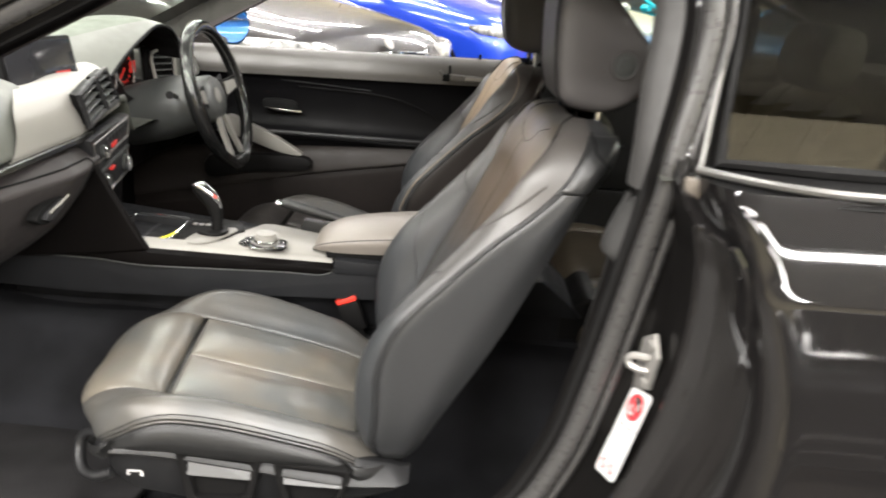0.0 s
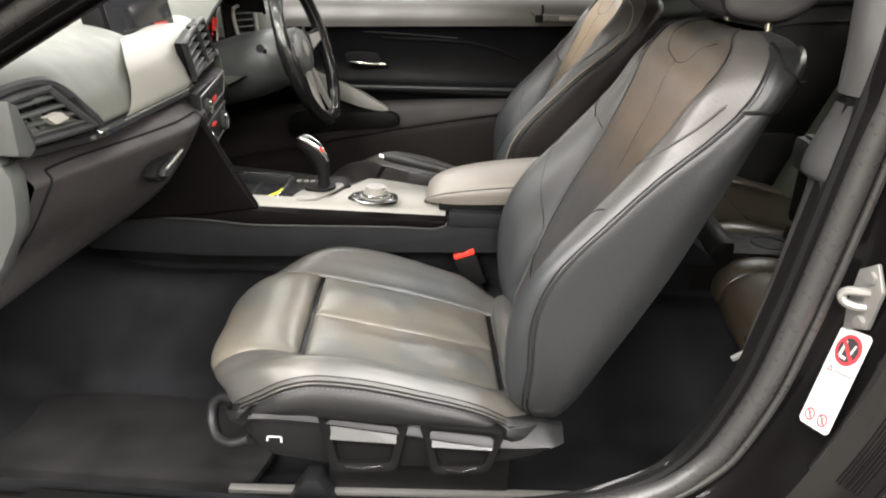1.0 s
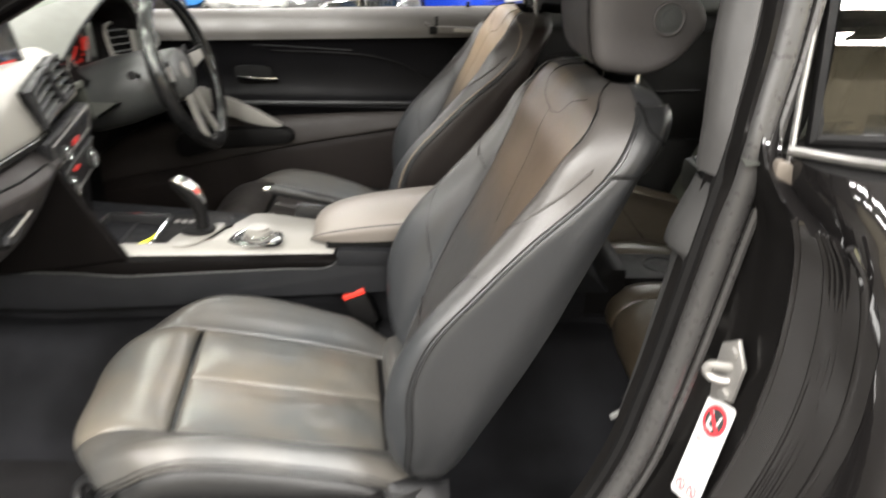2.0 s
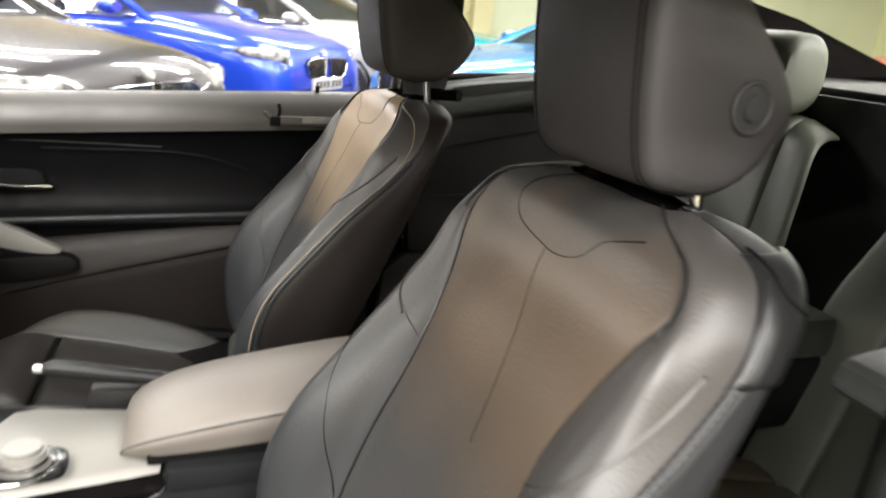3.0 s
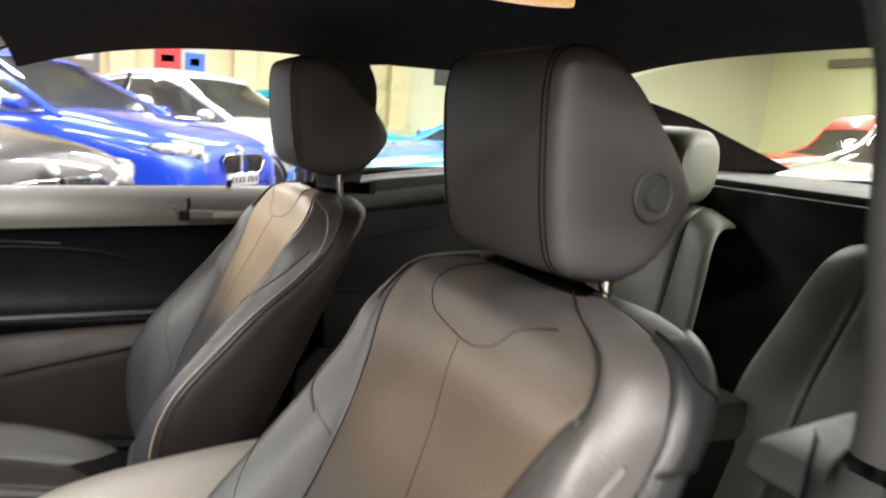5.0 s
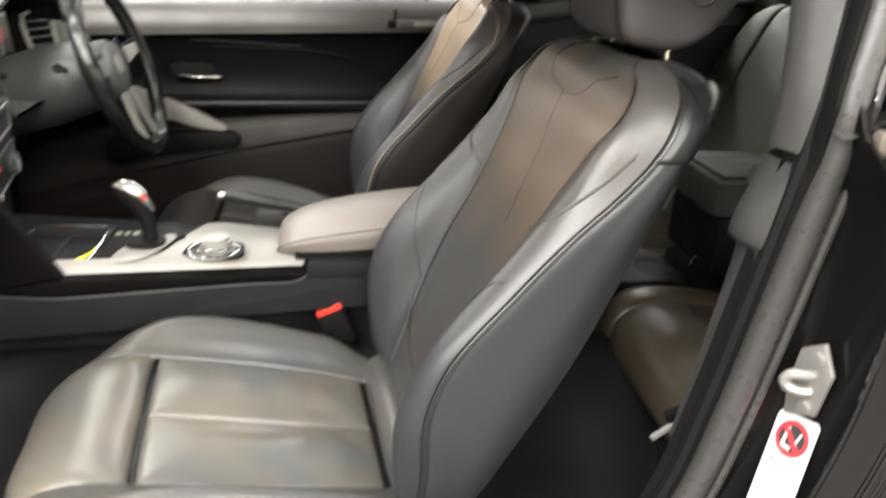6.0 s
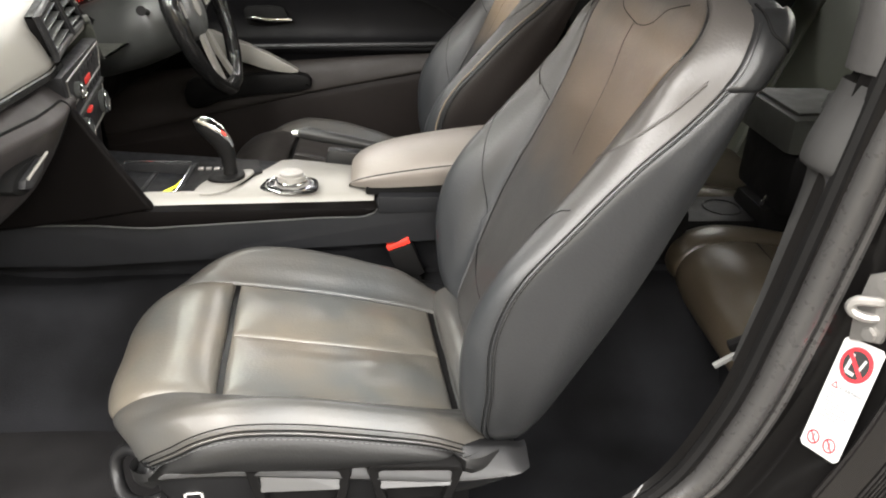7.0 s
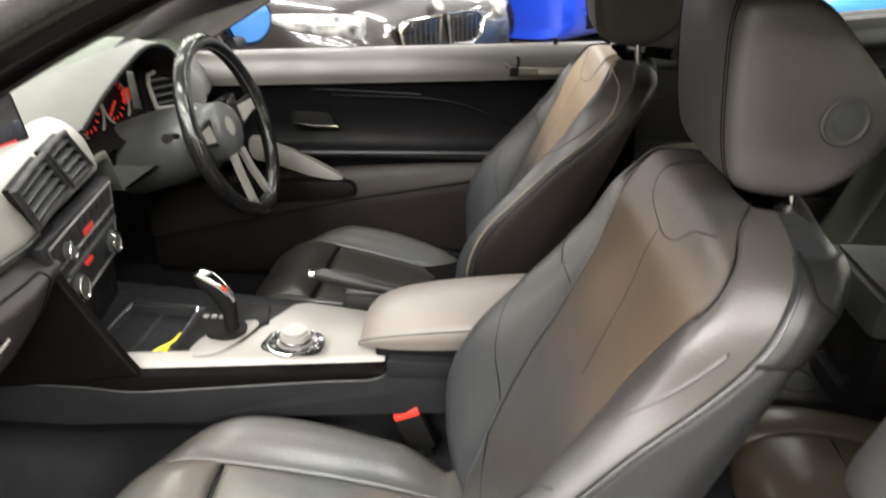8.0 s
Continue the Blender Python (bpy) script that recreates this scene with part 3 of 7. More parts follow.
    for a in (-0.086, 0.088):
        add("headrest_post", tube([(0.094 + hx * 0.5, hy + out * a, 0.955), (0.095 + hx, hy + out * (a - 0.006), 1.016 + hz)], 0.0060, 14), CHROME, None, "chrome headrest post")
        add("post_collar", disc((0.093, hy + out * a, 0.972), (0.1, 0, 1), 0.016, 0.014, 20, 0.003), PLASTIC)
    if driver:
        add("adjuster_knob", tube([(0.11, cy - out * 0.02, 0.995), (0.15, cy - out * 0.07, 0.998)], 0.011, 12), PLASTIC)

    sg, nrow, ncol, c = sgc, nrc, ncc, cc
    sit["across"] = 0.10 * fit_shear
    split = 6 * 6
    for j0, j1 in ((c[-2], c[0]), (c[0], c[2])):
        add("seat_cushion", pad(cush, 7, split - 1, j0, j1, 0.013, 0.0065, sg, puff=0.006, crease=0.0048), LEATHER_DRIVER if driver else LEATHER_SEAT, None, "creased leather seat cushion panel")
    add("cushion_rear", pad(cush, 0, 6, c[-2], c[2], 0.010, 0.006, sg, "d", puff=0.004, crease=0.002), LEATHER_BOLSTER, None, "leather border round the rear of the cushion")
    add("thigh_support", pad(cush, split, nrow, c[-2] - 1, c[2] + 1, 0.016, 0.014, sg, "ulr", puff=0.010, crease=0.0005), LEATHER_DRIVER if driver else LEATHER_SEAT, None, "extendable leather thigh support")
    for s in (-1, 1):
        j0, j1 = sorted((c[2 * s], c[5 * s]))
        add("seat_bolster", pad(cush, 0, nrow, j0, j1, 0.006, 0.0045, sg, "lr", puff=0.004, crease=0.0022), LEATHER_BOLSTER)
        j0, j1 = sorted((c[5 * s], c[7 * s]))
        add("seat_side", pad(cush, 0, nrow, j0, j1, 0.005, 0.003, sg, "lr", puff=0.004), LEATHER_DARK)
        v = c[5 * s] / ncol
        line = (0.02, 0.25, 0.5, 0.7, 0.85, 0.93)
        keep(seam(cush, [(u, v) for u in line], 0.0014, LEATHER_BOLSTER, seat, "welt", sg, 0.0002))
        for off in (0.007, -0.007, -0.021):
            keep(seam(cush, [(u, v + off * s) for u in line], 0.0008, SEAM, seat, "stitch_line", sg, 0.0020))
        for off in (0.015, -0.015):
            keep(stitches(cush, [(u, v + off) for u in line[:-1]], seat, sg, 0.0030))
    u1 = (split - 1) / nrow
    apron = []
    for a, r in ((-0.170, 0.012), (-0.160, 0.024), (-0.12, 0.028), (0.0, 0.029), (0.12, 0.028), (0.160, 0.024), (0.170, 0.012)):
        apron.append([(-0.216 + r * math.cos(t), cy + a, 0.440 + r * math.sin(t)) for t in np.linspace(0, 2 * math.pi, 14, endpoint=False)])
    add("cushion_apron", loft(apron), LEATHER_BOLSTER, None, "leather roll between cushion and backrest")
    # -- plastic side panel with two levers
    sit["along"], sit["across"] = 0.07 * fit_shear, 0.0
    yo = cy + out * 0.228
    top = [(-0.632, 0.462), (-0.618, 0.485), (-0.56, 0.486), (-0.495, 0.481), (-0.371, 0.463), (-0.234, 0.442), (-0.175, 0.436), (-0.146, 0.422)]
    low = [(-0.632, 0.435), (-0.620, 0.412), (-0.605, 0.392), (-0.575, 0.366), (-0.489, 0.352), (-0.333, 0.350), (-0.215, 0.366), (-0.175, 0.380), (-0.146, 0.404)]
    rows = []
    for x in np.r_[np.linspace(-0.632, -0.60, 7), np.linspace(-0.59, -0.18, 30), np.linspace(-0.172, -0.146, 5)]:
        zt, zb = np.interp(x, *np.array(top).T), np.interp(x, *np.array(low).T)
        end = 0.02 * max(0, (-0.60 - x) / 0.032) ** 2 + 0.012 * max(0, (x + 0.17) / 0.024) ** 2
        h = zt - zb
        s = min(1.0, h / 0.085)
        rows.append([(x, yo + out * (d - end), z) for d, z in ((-0.045, zt - 0.004), (-0.030, zt), (-0.026, zt), (-0.008, zt - 0.018 * s), (0.002, zt - 0.028 * s), (0.0045, zt - 0.033 * s), (0.002, zt - 0.037 * s),
                                                              (-0.011, zt - 0.042 * s), (-0.014, zb + 0.25 * h), (-0.022, zb + 0.004), (-0.032, zb))])
    add("side_panel", grid_mesh(rows), PLASTIC_SEAT, None, "black plastic seat side panel")
    for quad in (((-0.505, 0.470), (-0.372, 0.455), (-0.388, 0.365), (-0.486, 0.360)), ((-0.358, 0.453), (-0.232, 0.440), (-0.252, 0.366), (-0.338, 0.360))):
        q = np.array(quad)
        m = q.mean(0)
        frame_bm = bmesh.new()
        inner_q = m + (q - m) * np.array((0.80, 0.74))

        def rounded(p, r):
            ring = []
            for k in range(4):
                a, b0, c0 = p[k - 1], p[k], p[(k + 1) % 4]
                ra, rc = (a - b0) / np.linalg.norm(a - b0) * r, (c0 - b0) / np.linalg.norm(c0 - b0) * r
                for t in np.linspace(0, 1, 5):
                    ring.append(b0 + ra * (1 - t) ** 2 + rc * t ** 2)
            return ring
        rows = []
        for pts, rad, dy in ((m + (q - m) * 1.02, 0.014, -0.012), (m + (q - m) * 1.0, 0.014, 0.003), (m + (q - m) * 0.97, 0.013, 0.0065), (m + (q - m) * 0.92, 0.012, 0.007), (inner_q * 0.97 + m * 0.03, 0.010, 0.003), (inner_q * 0.96 + m * 0.04, 0.010, -0.016)):
            rows.append([(p[0], yo + out * dy, p[1]) for p in rounded(pts, rad)])
        loft(rows, False, frame_bm)
        lever = add("lever_frame", frame_bm, PLASTIC, None, "black plastic lever surround")
        tl, tr = inner_q[0], inner_q[1]
        bl, br = inner_q[3], inner_q[2]
        face = [tl, tr, tr + (br - tr) * 0.42, tl + (bl - tl) * 0.42]
        rows = [[(p[0], yo + out * (d + e), p[1]) for p, e in zip(face, (-0.012, -0.012, 0.006, 0.006))] for d in (-0.006, 0.0)]
        lb = loft(rows)
        add("lever", lb, LEVER, None, "dark grey plastic seat lever", False)
        rows = [[(p[0], yo + out * d, p[1]) for p in (face[3], face[2], br, bl)] for d in (-0.016, -0.0085)]
        add("lever_recess", loft(rows), PLASTIC, None, "", False)
        add("recess_lip", tube([(bl[0] + 0.012, yo + out * 0.004, bl[1] - 0.002), (m[0], yo + out * 0.005, bl[1] - 0.004), (br[0] - 0.012, yo + out * 0.004, br[1] - 0.002)], 0.0022, 8), PLASTIC_GLOSS)
    bow = [(-0.610, 0.206, 0.398), (-0.640, 0.200, 0.384), (-0.668, 0.182, 0.382), (-0.682, 0.160, 0.398), (-0.680, 0.150, 0.420), (-0.660, 0.156, 0.436), (-0.632, 0.176, 0.438)]
    add("fore_aft_handle", tube(spline([(x, cy + out * y, z) for x, y, z in bow], 6), 0.0085, 10), PLASTIC_SEAT, None, "black plastic adjuster bow")
    for x0, x1, z0, z1 in ((-0.583, -0.560, 0.4085, 0.4105), (-0.583, -0.5805, 0.402, 0.4105), (-0.5625, -0.560, 0.400, 0.4105)):
        add("switch_mark", box(x0, x1, *sorted((yo - out * 0.015, yo - out * 0.0115)), z0, z1, 0), WHITE_PAPER)
    # -- rails on the floor
    for a in (0.19, -0.19):
        yy = cy + out * a
        add("seat_rail", box(-0.66, 0.0, yy - 0.022, yy + 0.022, 0.245, 0.285, 0.006), PLASTIC)
        add("rail_slot", box(-0.655, -0.01, yy - 0.007, yy + 0.007, 0.285, 0.294, 0.002), STEEL)
        add("rail_foot", box(-0.50, -0.22, *sorted((yy - out * 0.020, yy - out * 0.002)), 0.290, 0.40, 0.006), PLASTIC)
        add("rail_cap", slab([(-0.56, 0.285), (-0.485, 0.285), (-0.510, 0.326), (-0.532, 0.326)], yy - 0.024, yy + 0.02, 0.004), PLASTIC_SEAT)
        add("rail_runner", box(-0.625, -0.02, *sorted((yy + out * 0.020, yy + out * 0.027)), 0.258, 0.267, 0.002), STEEL)
        add("rail_bolt", disc((-0.628, yy + out * 0.02, 0.272), (-1, 0, 0), 0.006, 0.012, 12, 0.001), STEEL)
    add("seat_pan", box(-0.62, -0.16, cy - 0.19, cy + 0.19, 0.375, 0.435, 0.02), PLASTIC)
    return seat


car_seat(-0.392, -1, 0.0, "black leather sports front passenger seat beside the open doorway", False, fit_shear=1.0, hd=-0.012)
car_seat(0.395, 1, -0.015, "black leather sports driver's seat with a pale highlighted edge behind the wheel", True, -0.025, 0.024)


def buckle(x, y, z):
    """A belt buckle on its stalk beside the seat."""
    b = thing("belt_buckle", "black belt buckle with a red release button beside the console", "seat belt", at=(x, y, z - 0.1))
    turn = Matrix.Translation((0, 0, 0.1)) @ Matrix.Rotation(radians(-22), 4, "Y")
    part("housing", box(-0.021, 0.024, -0.011, 0.011, -0.065, 0.0, 0.004, turn=turn), PLASTIC, b)
    part("button", box(-0.020, 0.023, -0.010, 0.010, 0.0005, 0.012, 0.003, turn=turn), RED, b, "red push button")
    part("stalk", box(-0.013, 0.013, -0.006, 0.006, -0.15, -0.065, 0.003, turn=turn), PLASTIC, b)


buckle(-0.314, -0.156, 0.512)

# ---- the car round the seats ----


# line of the doorway, from the sill's front over the rear and up to the roof and the windscreen pillar: (x, z)
DOORWAY = [(-1.30, 0.312), (-0.9, 0.314), (-0.5, 0.337), (-0.21, 0.372), (-0.08, 0.415), (-0.012, 0.470), (0.036, 0.575), (0.060, 0.680), (0.078, 0.790),
           (0.094, 0.900), (0.108, 1.000), (0.122, 1.100), (0.120, 1.180), (0.085, 1.235), (-0.02, 1.268), (-0.22, 1.256), (-0.42, 1.180), (-0.62, 1.070),
           (-0.84, 0.944), (-1.06, 0.815), (-1.22, 0.71)]
# line of the outer skin beyond it
SKIN = [(-1.30, 0.29), (-0.9, 0.285), (-0.5, 0.295), (-0.15, 0.310), (0.02, 0.345), (0.12, 0.440), (0.180, 0.560), (0.218, 0.680), (0.227, 0.785),
        (0.207, 0.892), (0.158, 0.972), (0.170, 1.080), (0.176, 1.190), (0.14, 1.262), (0.0, 1.305), (-0.24, 1.300), (-0.46, 1.230), (-0.66, 1.130),
        (-0.88, 1.005), (-1.10, 0.885), (-1.26, 0.77)]
SKIN_Y = [-0.80, -0.80, -0.80, -0.80, -0.81, -0.83, -0.84, -0.845, -0.845, -0.834, -0.722, -0.690, -0.672, -0.655, -0.645, -0.65, -0.68, -0.71, -0.74, -0.76, -0.78]
door_line = spline(DOORWAY, 8)
skin_line = spline(SKIN, 8)
skin_y = spline([(v, 0) for v in SKIN_Y], 8)[:, 0]


def side_y(z):
    """How far out the inner edge of the doorway lies at a height."""
    return -0.675 + 0.16 * max(z - 1.0, 0) ** 1.0


def jamb(mir, first=0, last=12):
    """Doorway frame between the inner edge and the outer skin; mir: 1 the open side, -1 the far side."""
    rows = []
    for (x, z), (sx, sz), sy in zip(door_line, skin_line, skin_y):
        y0 = side_y(z)
        n = np.array((sx - x, sz - z))
        row = []
        for t, dy in ((0.0, 0.0), (0.10, 0.020), (0.22, 0.030), (0.36, 0.030), (0.46, 0.030), (0.505, 0.036), (0.535, 0.055), (0.58, 0.085), (0.62, 0.104), (0.72, 0.115), (0.86, 0.130), (1.0, None)):
            y = y0 - dy if dy is not None else sy
            if t >= 0.8:
                y = min(y, sy + (1 - t) * 0.25)
            y = max(y, sy)
            row.append((x + n[0] * t, mir * y, z + n[1] * t))
        rows.append(row[first:last])
    return grid_mesh(rows)


part("door_frame", jamb(1, 0, 9), JAMB_PAINT, own, "black painted doorway frame")
part("jamb_face", jamb(1, 8, 12), PAINT_OWN, own, "glossy black outer face of the door jamb")
far_jamb = jamb(-1)
for v in far_jamb.verts:
    if v.co.x < -0.35 and v.co.z > 0.6:
        v.co.z += 0.024
        v.co.x -= 0.03
part("door_frame", far_jamb, PLASTIC, own)


def along(lo, hi, t, dy, mir=1):
    """Points of the doorway frame from one end of the line to another."""
    pts = []
    for (x, z), (sx, sz) in list(zip(door_line, skin_line))[lo:hi]:
        pts.append((x + (sx - x) * t, mir * (side_y(z) - dy), z + (sz - z) * t))
    return pts


n_line = len(door_line)


def beside(lo, hi, off, dy, mir=1):
    """Points at a set distance outside the doorway's inner edge, less along the sill."""
    pts = []
    for k in range(lo, hi):
        (x, z), (sx, sz) = door_line[k], skin_line[k]
        n = np.array((sx - x, sz - z))
        n /= np.linalg.norm(n)
        o = off * (0.35 + 0.65 * min(max((k - 26) / 16, 0), 1))
        pts.append((x + n[0] * o, mir * (side_y(z) - dy), z + n[1] * o))
    return pts


seal = part("door_seal", tube(beside(0, n_line, 0.032, 0.026), 0.0145, 12), RUBBER, own, "grey-black rubber door seal")
part("seal_lip", tube(beside(0, n_line, 0.052, 0.032), 0.0055, 8), RUBBER, seal)
part("seal_lip", tube(beside(0, n_line, 0.012, 0.014), 0.0085, 8), PLASTIC, seal)
part("door_seal", tube([(x - 0.03, y, z + 0.024) if x < -0.35 and z > 0.6 else (x, y, z) for x, y, z in along(0, n_line, 0.10, 0.020, -1)], 0.010, 8), RUBBER, own)
for t, r, dy in ((0.615, 0.0035, 0.103), (0.785, 0.0030, 0.1225), (0.82, 0.0022, 0.127), (0.85, 0.0026, 0.131), (0.885, 0.0028, 0.137), (0.955, 0.0042, 0.155)):
    pts = [(x, y, z) for x, y, z in along(46 if t < 0.9 else 40, 77, t, dy)]
    part("jamb_rib", tube(pts, r, 8), PAINT_OWN, own)
for k0, k1, lab in ((76, 101, "grey pillar trim"), (52, 77, "grey lower pillar trim with a stepped shoulder")):
    rows = []
    for x, z in door_line[k0:k1]:
        y = side_y(z) + 0.675
        if k0 > 70:
            e = 0.16 * min(max(z - 0.95, 0), 0.13)
            rows.append([(x + 0.06, y - 0.640, z), (x + 0.004 - e, y - 0.646, z), (x - 0.004 - e, y - 0.655, z), (x - 0.005 - e, y - 0.668, z), (x + 0.000 - 0.8 * e, y - 0.684, z), (x + 0.005 - 0.2 * e, y - 0.692, z), (x + 0.013, y - 0.684, z)])
        else:
            rows.append((x, y, z))
    if k0 < 70:
        line = np.array(rows)
        rows = []
        for z in np.r_[np.linspace(line[0, 2], 0.846, 16), 0.850, 0.8535, 0.857, 0.862, 0.872, 0.884, 0.896, 0.908, 0.920, 0.930, 0.937, 0.940]:
            x, y = np.interp(z, line[:, 2], line[:, 0]) + np.interp(z, (0.50, 0.70, 0.84, 0.86), (0.010, 0.007, 0.004, 0.0)), np.interp(z, line[:, 2], line[:, 1])
            e = np.interp(z, (0.5, 0.66, 0.70, 0.846, 0.853, 0.858, 0.880, 0.905, 0.930, 0.94), (0.0, -0.001, -0.002, -0.004, -0.004, 0.007, 0.008, 0.003, -0.003, -0.004))
            k = np.interp(z, (0.48, 0.60, 0.74, 0.85), (0.0, 0.30, 0.75, 1.0))
            rows.append([(x + 0.06, y - 0.668 + 0.032 * k, z), (x + 0.006 - e, y - 0.668 + 0.028 * k, z), (x - 0.003 - e, y - 0.668 + 0.018 * k, z), (x - 0.004 - e, y - 0.668, z), (x - 0.7 * e, y - 0.684, z), (x + 0.005, y - 0.691, z), (x + 0.013, y - 0.683, z)])
    part("pillar_trim", grid_mesh(rows), TRIM_GREY if k0 > 70 else TRIM_LOW, own, lab)
corner = slab(spline([(0.146, 0.982), (0.164, 0.976), (0.168, 0.962), (0.156, 0.952), (0.146, 0.964)], 3, True), -0.736, -0.724, 0.003)
part("belt_corner", corner, material("beige_corner_piece", (0.10, 0.085, 0.07), 0.5), own, "beige plastic corner piece at the belt line")


PANEL_Z = (0.33, 0.45, 0.55, 0.62, 0.66, 0.72, 0.80, 0.874, 0.884, 0.892, 0.935, 0.965, 0.985)
PANEL_Y = (0.855, 0.893, 0.908, 0.910, 0.907, 0.896, 0.877, 0.858, 0.8555, 0.852, 0.831, 0.815, 0.803)


def skin_panel(x_of, x1, mir):
    """The outer quarter panel from the doorway back: a shoulder line, with a flared flank below it."""
    rows = []
    for z in np.r_[np.linspace(0.33, 0.86, 24), 0.874, 0.879, 0.884, 0.888, 0.892, np.linspace(0.90, 0.985, 8)]:
        row = []
        for t in np.r_[np.linspace(0, 0.022, 7), 0.03, 0.05, np.linspace(0.1, 1, 16)]:
            near = min(t / 0.020, 1)
            near = math.sqrt(max(1 - (1 - near) ** 2, 0))
            y = -float(np.interp(z, PANEL_Z, PANEL_Y)) - 0.012 * t
            y += 0.085 * max((t - 0.62) / 0.38, 0) ** 2          # drawn in towards the tail
            y = skin_edge_y(z) * (1 - near) + y * near
            row.append((x_of(z) * (1 - t) + x1 * t, mir * y, z + 0.025 * t * (z - 0.3) + 0.028 * (x1 - 0.2) * t * max(z - 0.8, 0) / 0.185))
        rows.append(row)
    return grid_mesh(rows)


low_skin = skin_line[24:82]
order = np.argsort(low_skin[:, 1])


def skin_x(z):
    return float(np.interp(z, low_skin[order, 1], low_skin[order, 0])) + 0.0005


def skin_edge_y(z):
    return float(np.interp(z, low_skin[order, 1], skin_y[24:82][order])) - 0.0005


part("quarter_panel", skin_panel(skin_x, 2.3, 1), PAINT_OWN, own, "glossy black rear quarter panel")
part("quarter_panel", skin_panel(skin_x, 2.3, -1), PAINT_OWN, own)
# sill below the doorway
part("sill", grid_mesh([[(x, y, z) for y, z in ((-0.80, 0.292), (-0.835, 0.28), (-0.845, 0.25), (-0.82, 0.21), (-0.70, 0.19))] for x in np.linspace(-1.3, 0.25, 8)]), PAINT_OWN, own)
part("sill_plate", slab([(-0.95, -0.735), (-0.15, -0.735), (-0.19, -0.688), (-0.91, -0.688)], 0.330, 0.337, 0.002, "z"), PLASTIC, own, "black plastic sill plate")

# window line behind the doorway
for (z, r, m, nm) in ((0.990, 0.0055, BRIGHT_TRIM, "belt_trim"), (0.973, 0.003, BRIGHT_TRIM, "belt_trim")):
    pts = [(x, -0.799 - 0.02 * min(x, 0.6) + 0.080 * max(1 - (x - 0.155) / 0.16, 0) ** 2, z + 0.028 * (x - 0.15)) for x in np.r_[np.linspace(0.158, 0.32, 9), np.linspace(0.36, 1.15, 12)]]
    part(nm, tube(pts, r, 8), m, own, "bright chrome window line trim")
pane = [(0.187, -0.716, 0.998), (0.30, -0.739, 1.003), (0.6, -0.766, 1.015), (0.95, -0.775, 1.03), (1.05, -0.775, 1.04), (0.85, -0.715, 1.16), (0.62, -0.685, 1.235), (0.35, -0.655, 1.262), (0.200, -0.642, 1.24), (0.194, -0.682, 1.12)]


def pane_mesh(pts, mir=1):
    bm = bmesh.new()
    vs = [bm.verts.new((x, mir * y, z)) for x, y, z in pts]
    bm.faces.new(vs)
    bmesh.ops.solidify(bm, geom=bm.faces[:], thickness=0.004)
    bmesh.ops.triangulate(bm, faces=bm.faces[:])
    return bm


def side_pane(mir):
    """The quarter window as one smoothly curved pane."""
    xs = np.linspace(0, 1, 22)
    low = np.array([(x, -0.716 - 0.062 * (1 - math.exp(-(x - 0.185) / 0.25)), 0.994 + 0.042 * (x - 0.185) / 0.875) for x in 0.185 + 0.875 * xs])
    top = np.array([(x, -0.640 - 0.045 * (1 - math.exp(-4.0 * u)) - 0.091 * u ** 2.2, 1.245 + 0.06 * u - 0.262 * u ** 2.1) for x, u in zip(0.200 + 0.865 * xs, xs)])
    rows = []
    for t in np.linspace(0, 1, 9):
        row = np.array(low) * (1 - t) + np.array(top) * t
        row[:, 1] = (row[:, 1] - 0.015 * 4 * t * (1 - t) * np.clip((1.06 - row[:, 0]) / 0.3, 0, 1)) * mir
        rows.append(row)
    bm = grid_mesh(rows)
    bmesh.ops.solidify(bm, geom=bm.faces[:], thickness=0.004)
    return bm


for mir in (1, -1):
    q = part("quarter_window", side_pane(mir), GLASS_DARK if mir == 1 else GLASS_CLEAR, own, "tinted rear quarter window" if mir == 1 else "", False)
    q.visible_shadow = mir == 1
    part("window_surround", tube([(x, mir * (y + 0.004), z) for x, y, z in pane], 0.010, 8, closed=True), PLASTIC, q)
part("belt_ledge", grid_mesh([[(x, -0.812 + 0.078 * max(1 - (x - 0.155) / 0.16, 0) ** 2, z - 0.010), (x, -0.800 + 0.078 * max(1 - (x - 0.155) / 0.16, 0) ** 2, z), (x, -0.700 - 0.062 * (1 - math.exp(-(x - 0.165) / 0.25)), z + 0.006)] for x, z in [(v, 0.986 + 0.04 * (v - 0.165)) for v in np.linspace(0.168, 1.1, 24)]]), PLASTIC, own)
part("pillar_strip", tube([(0.160, -0.728, 0.975), (0.168, -0.704, 1.04), (0.174, -0.688, 1.11), (0.177, -0.676, 1.19), (0.15, -0.662, 1.25)], 0.0036, 8), BRIGHT_TRIM, own, "thin bright strip on the door pillar")

# roof with its lining
ROOF_X = [(-1.30, 0.80), (-1.05, 0.93), (-0.80, 1.06), (-0.52, 1.19), (-0.30, 1.262), (-0.05, 1.292), (0.25, 1.296), (0.55, 1.302), (0.80, 1.288), (1.05, 1.225), (1.30, 1.135), (1.55, 1.06)]


def roof_grid(x0, x1, lift, edge):
    rows = []
    line = spline(ROOF_X, 6)
    for x, z in line:
        if x0 <= x <= x1:
            w = edge(x)
            row = []
            for t in np.linspace(-1, 1, 21):
                row.append((x, t * w, z + lift - 0.055 * abs(t) ** 2.6))
            rows.append(row)
    return grid_mesh(rows)


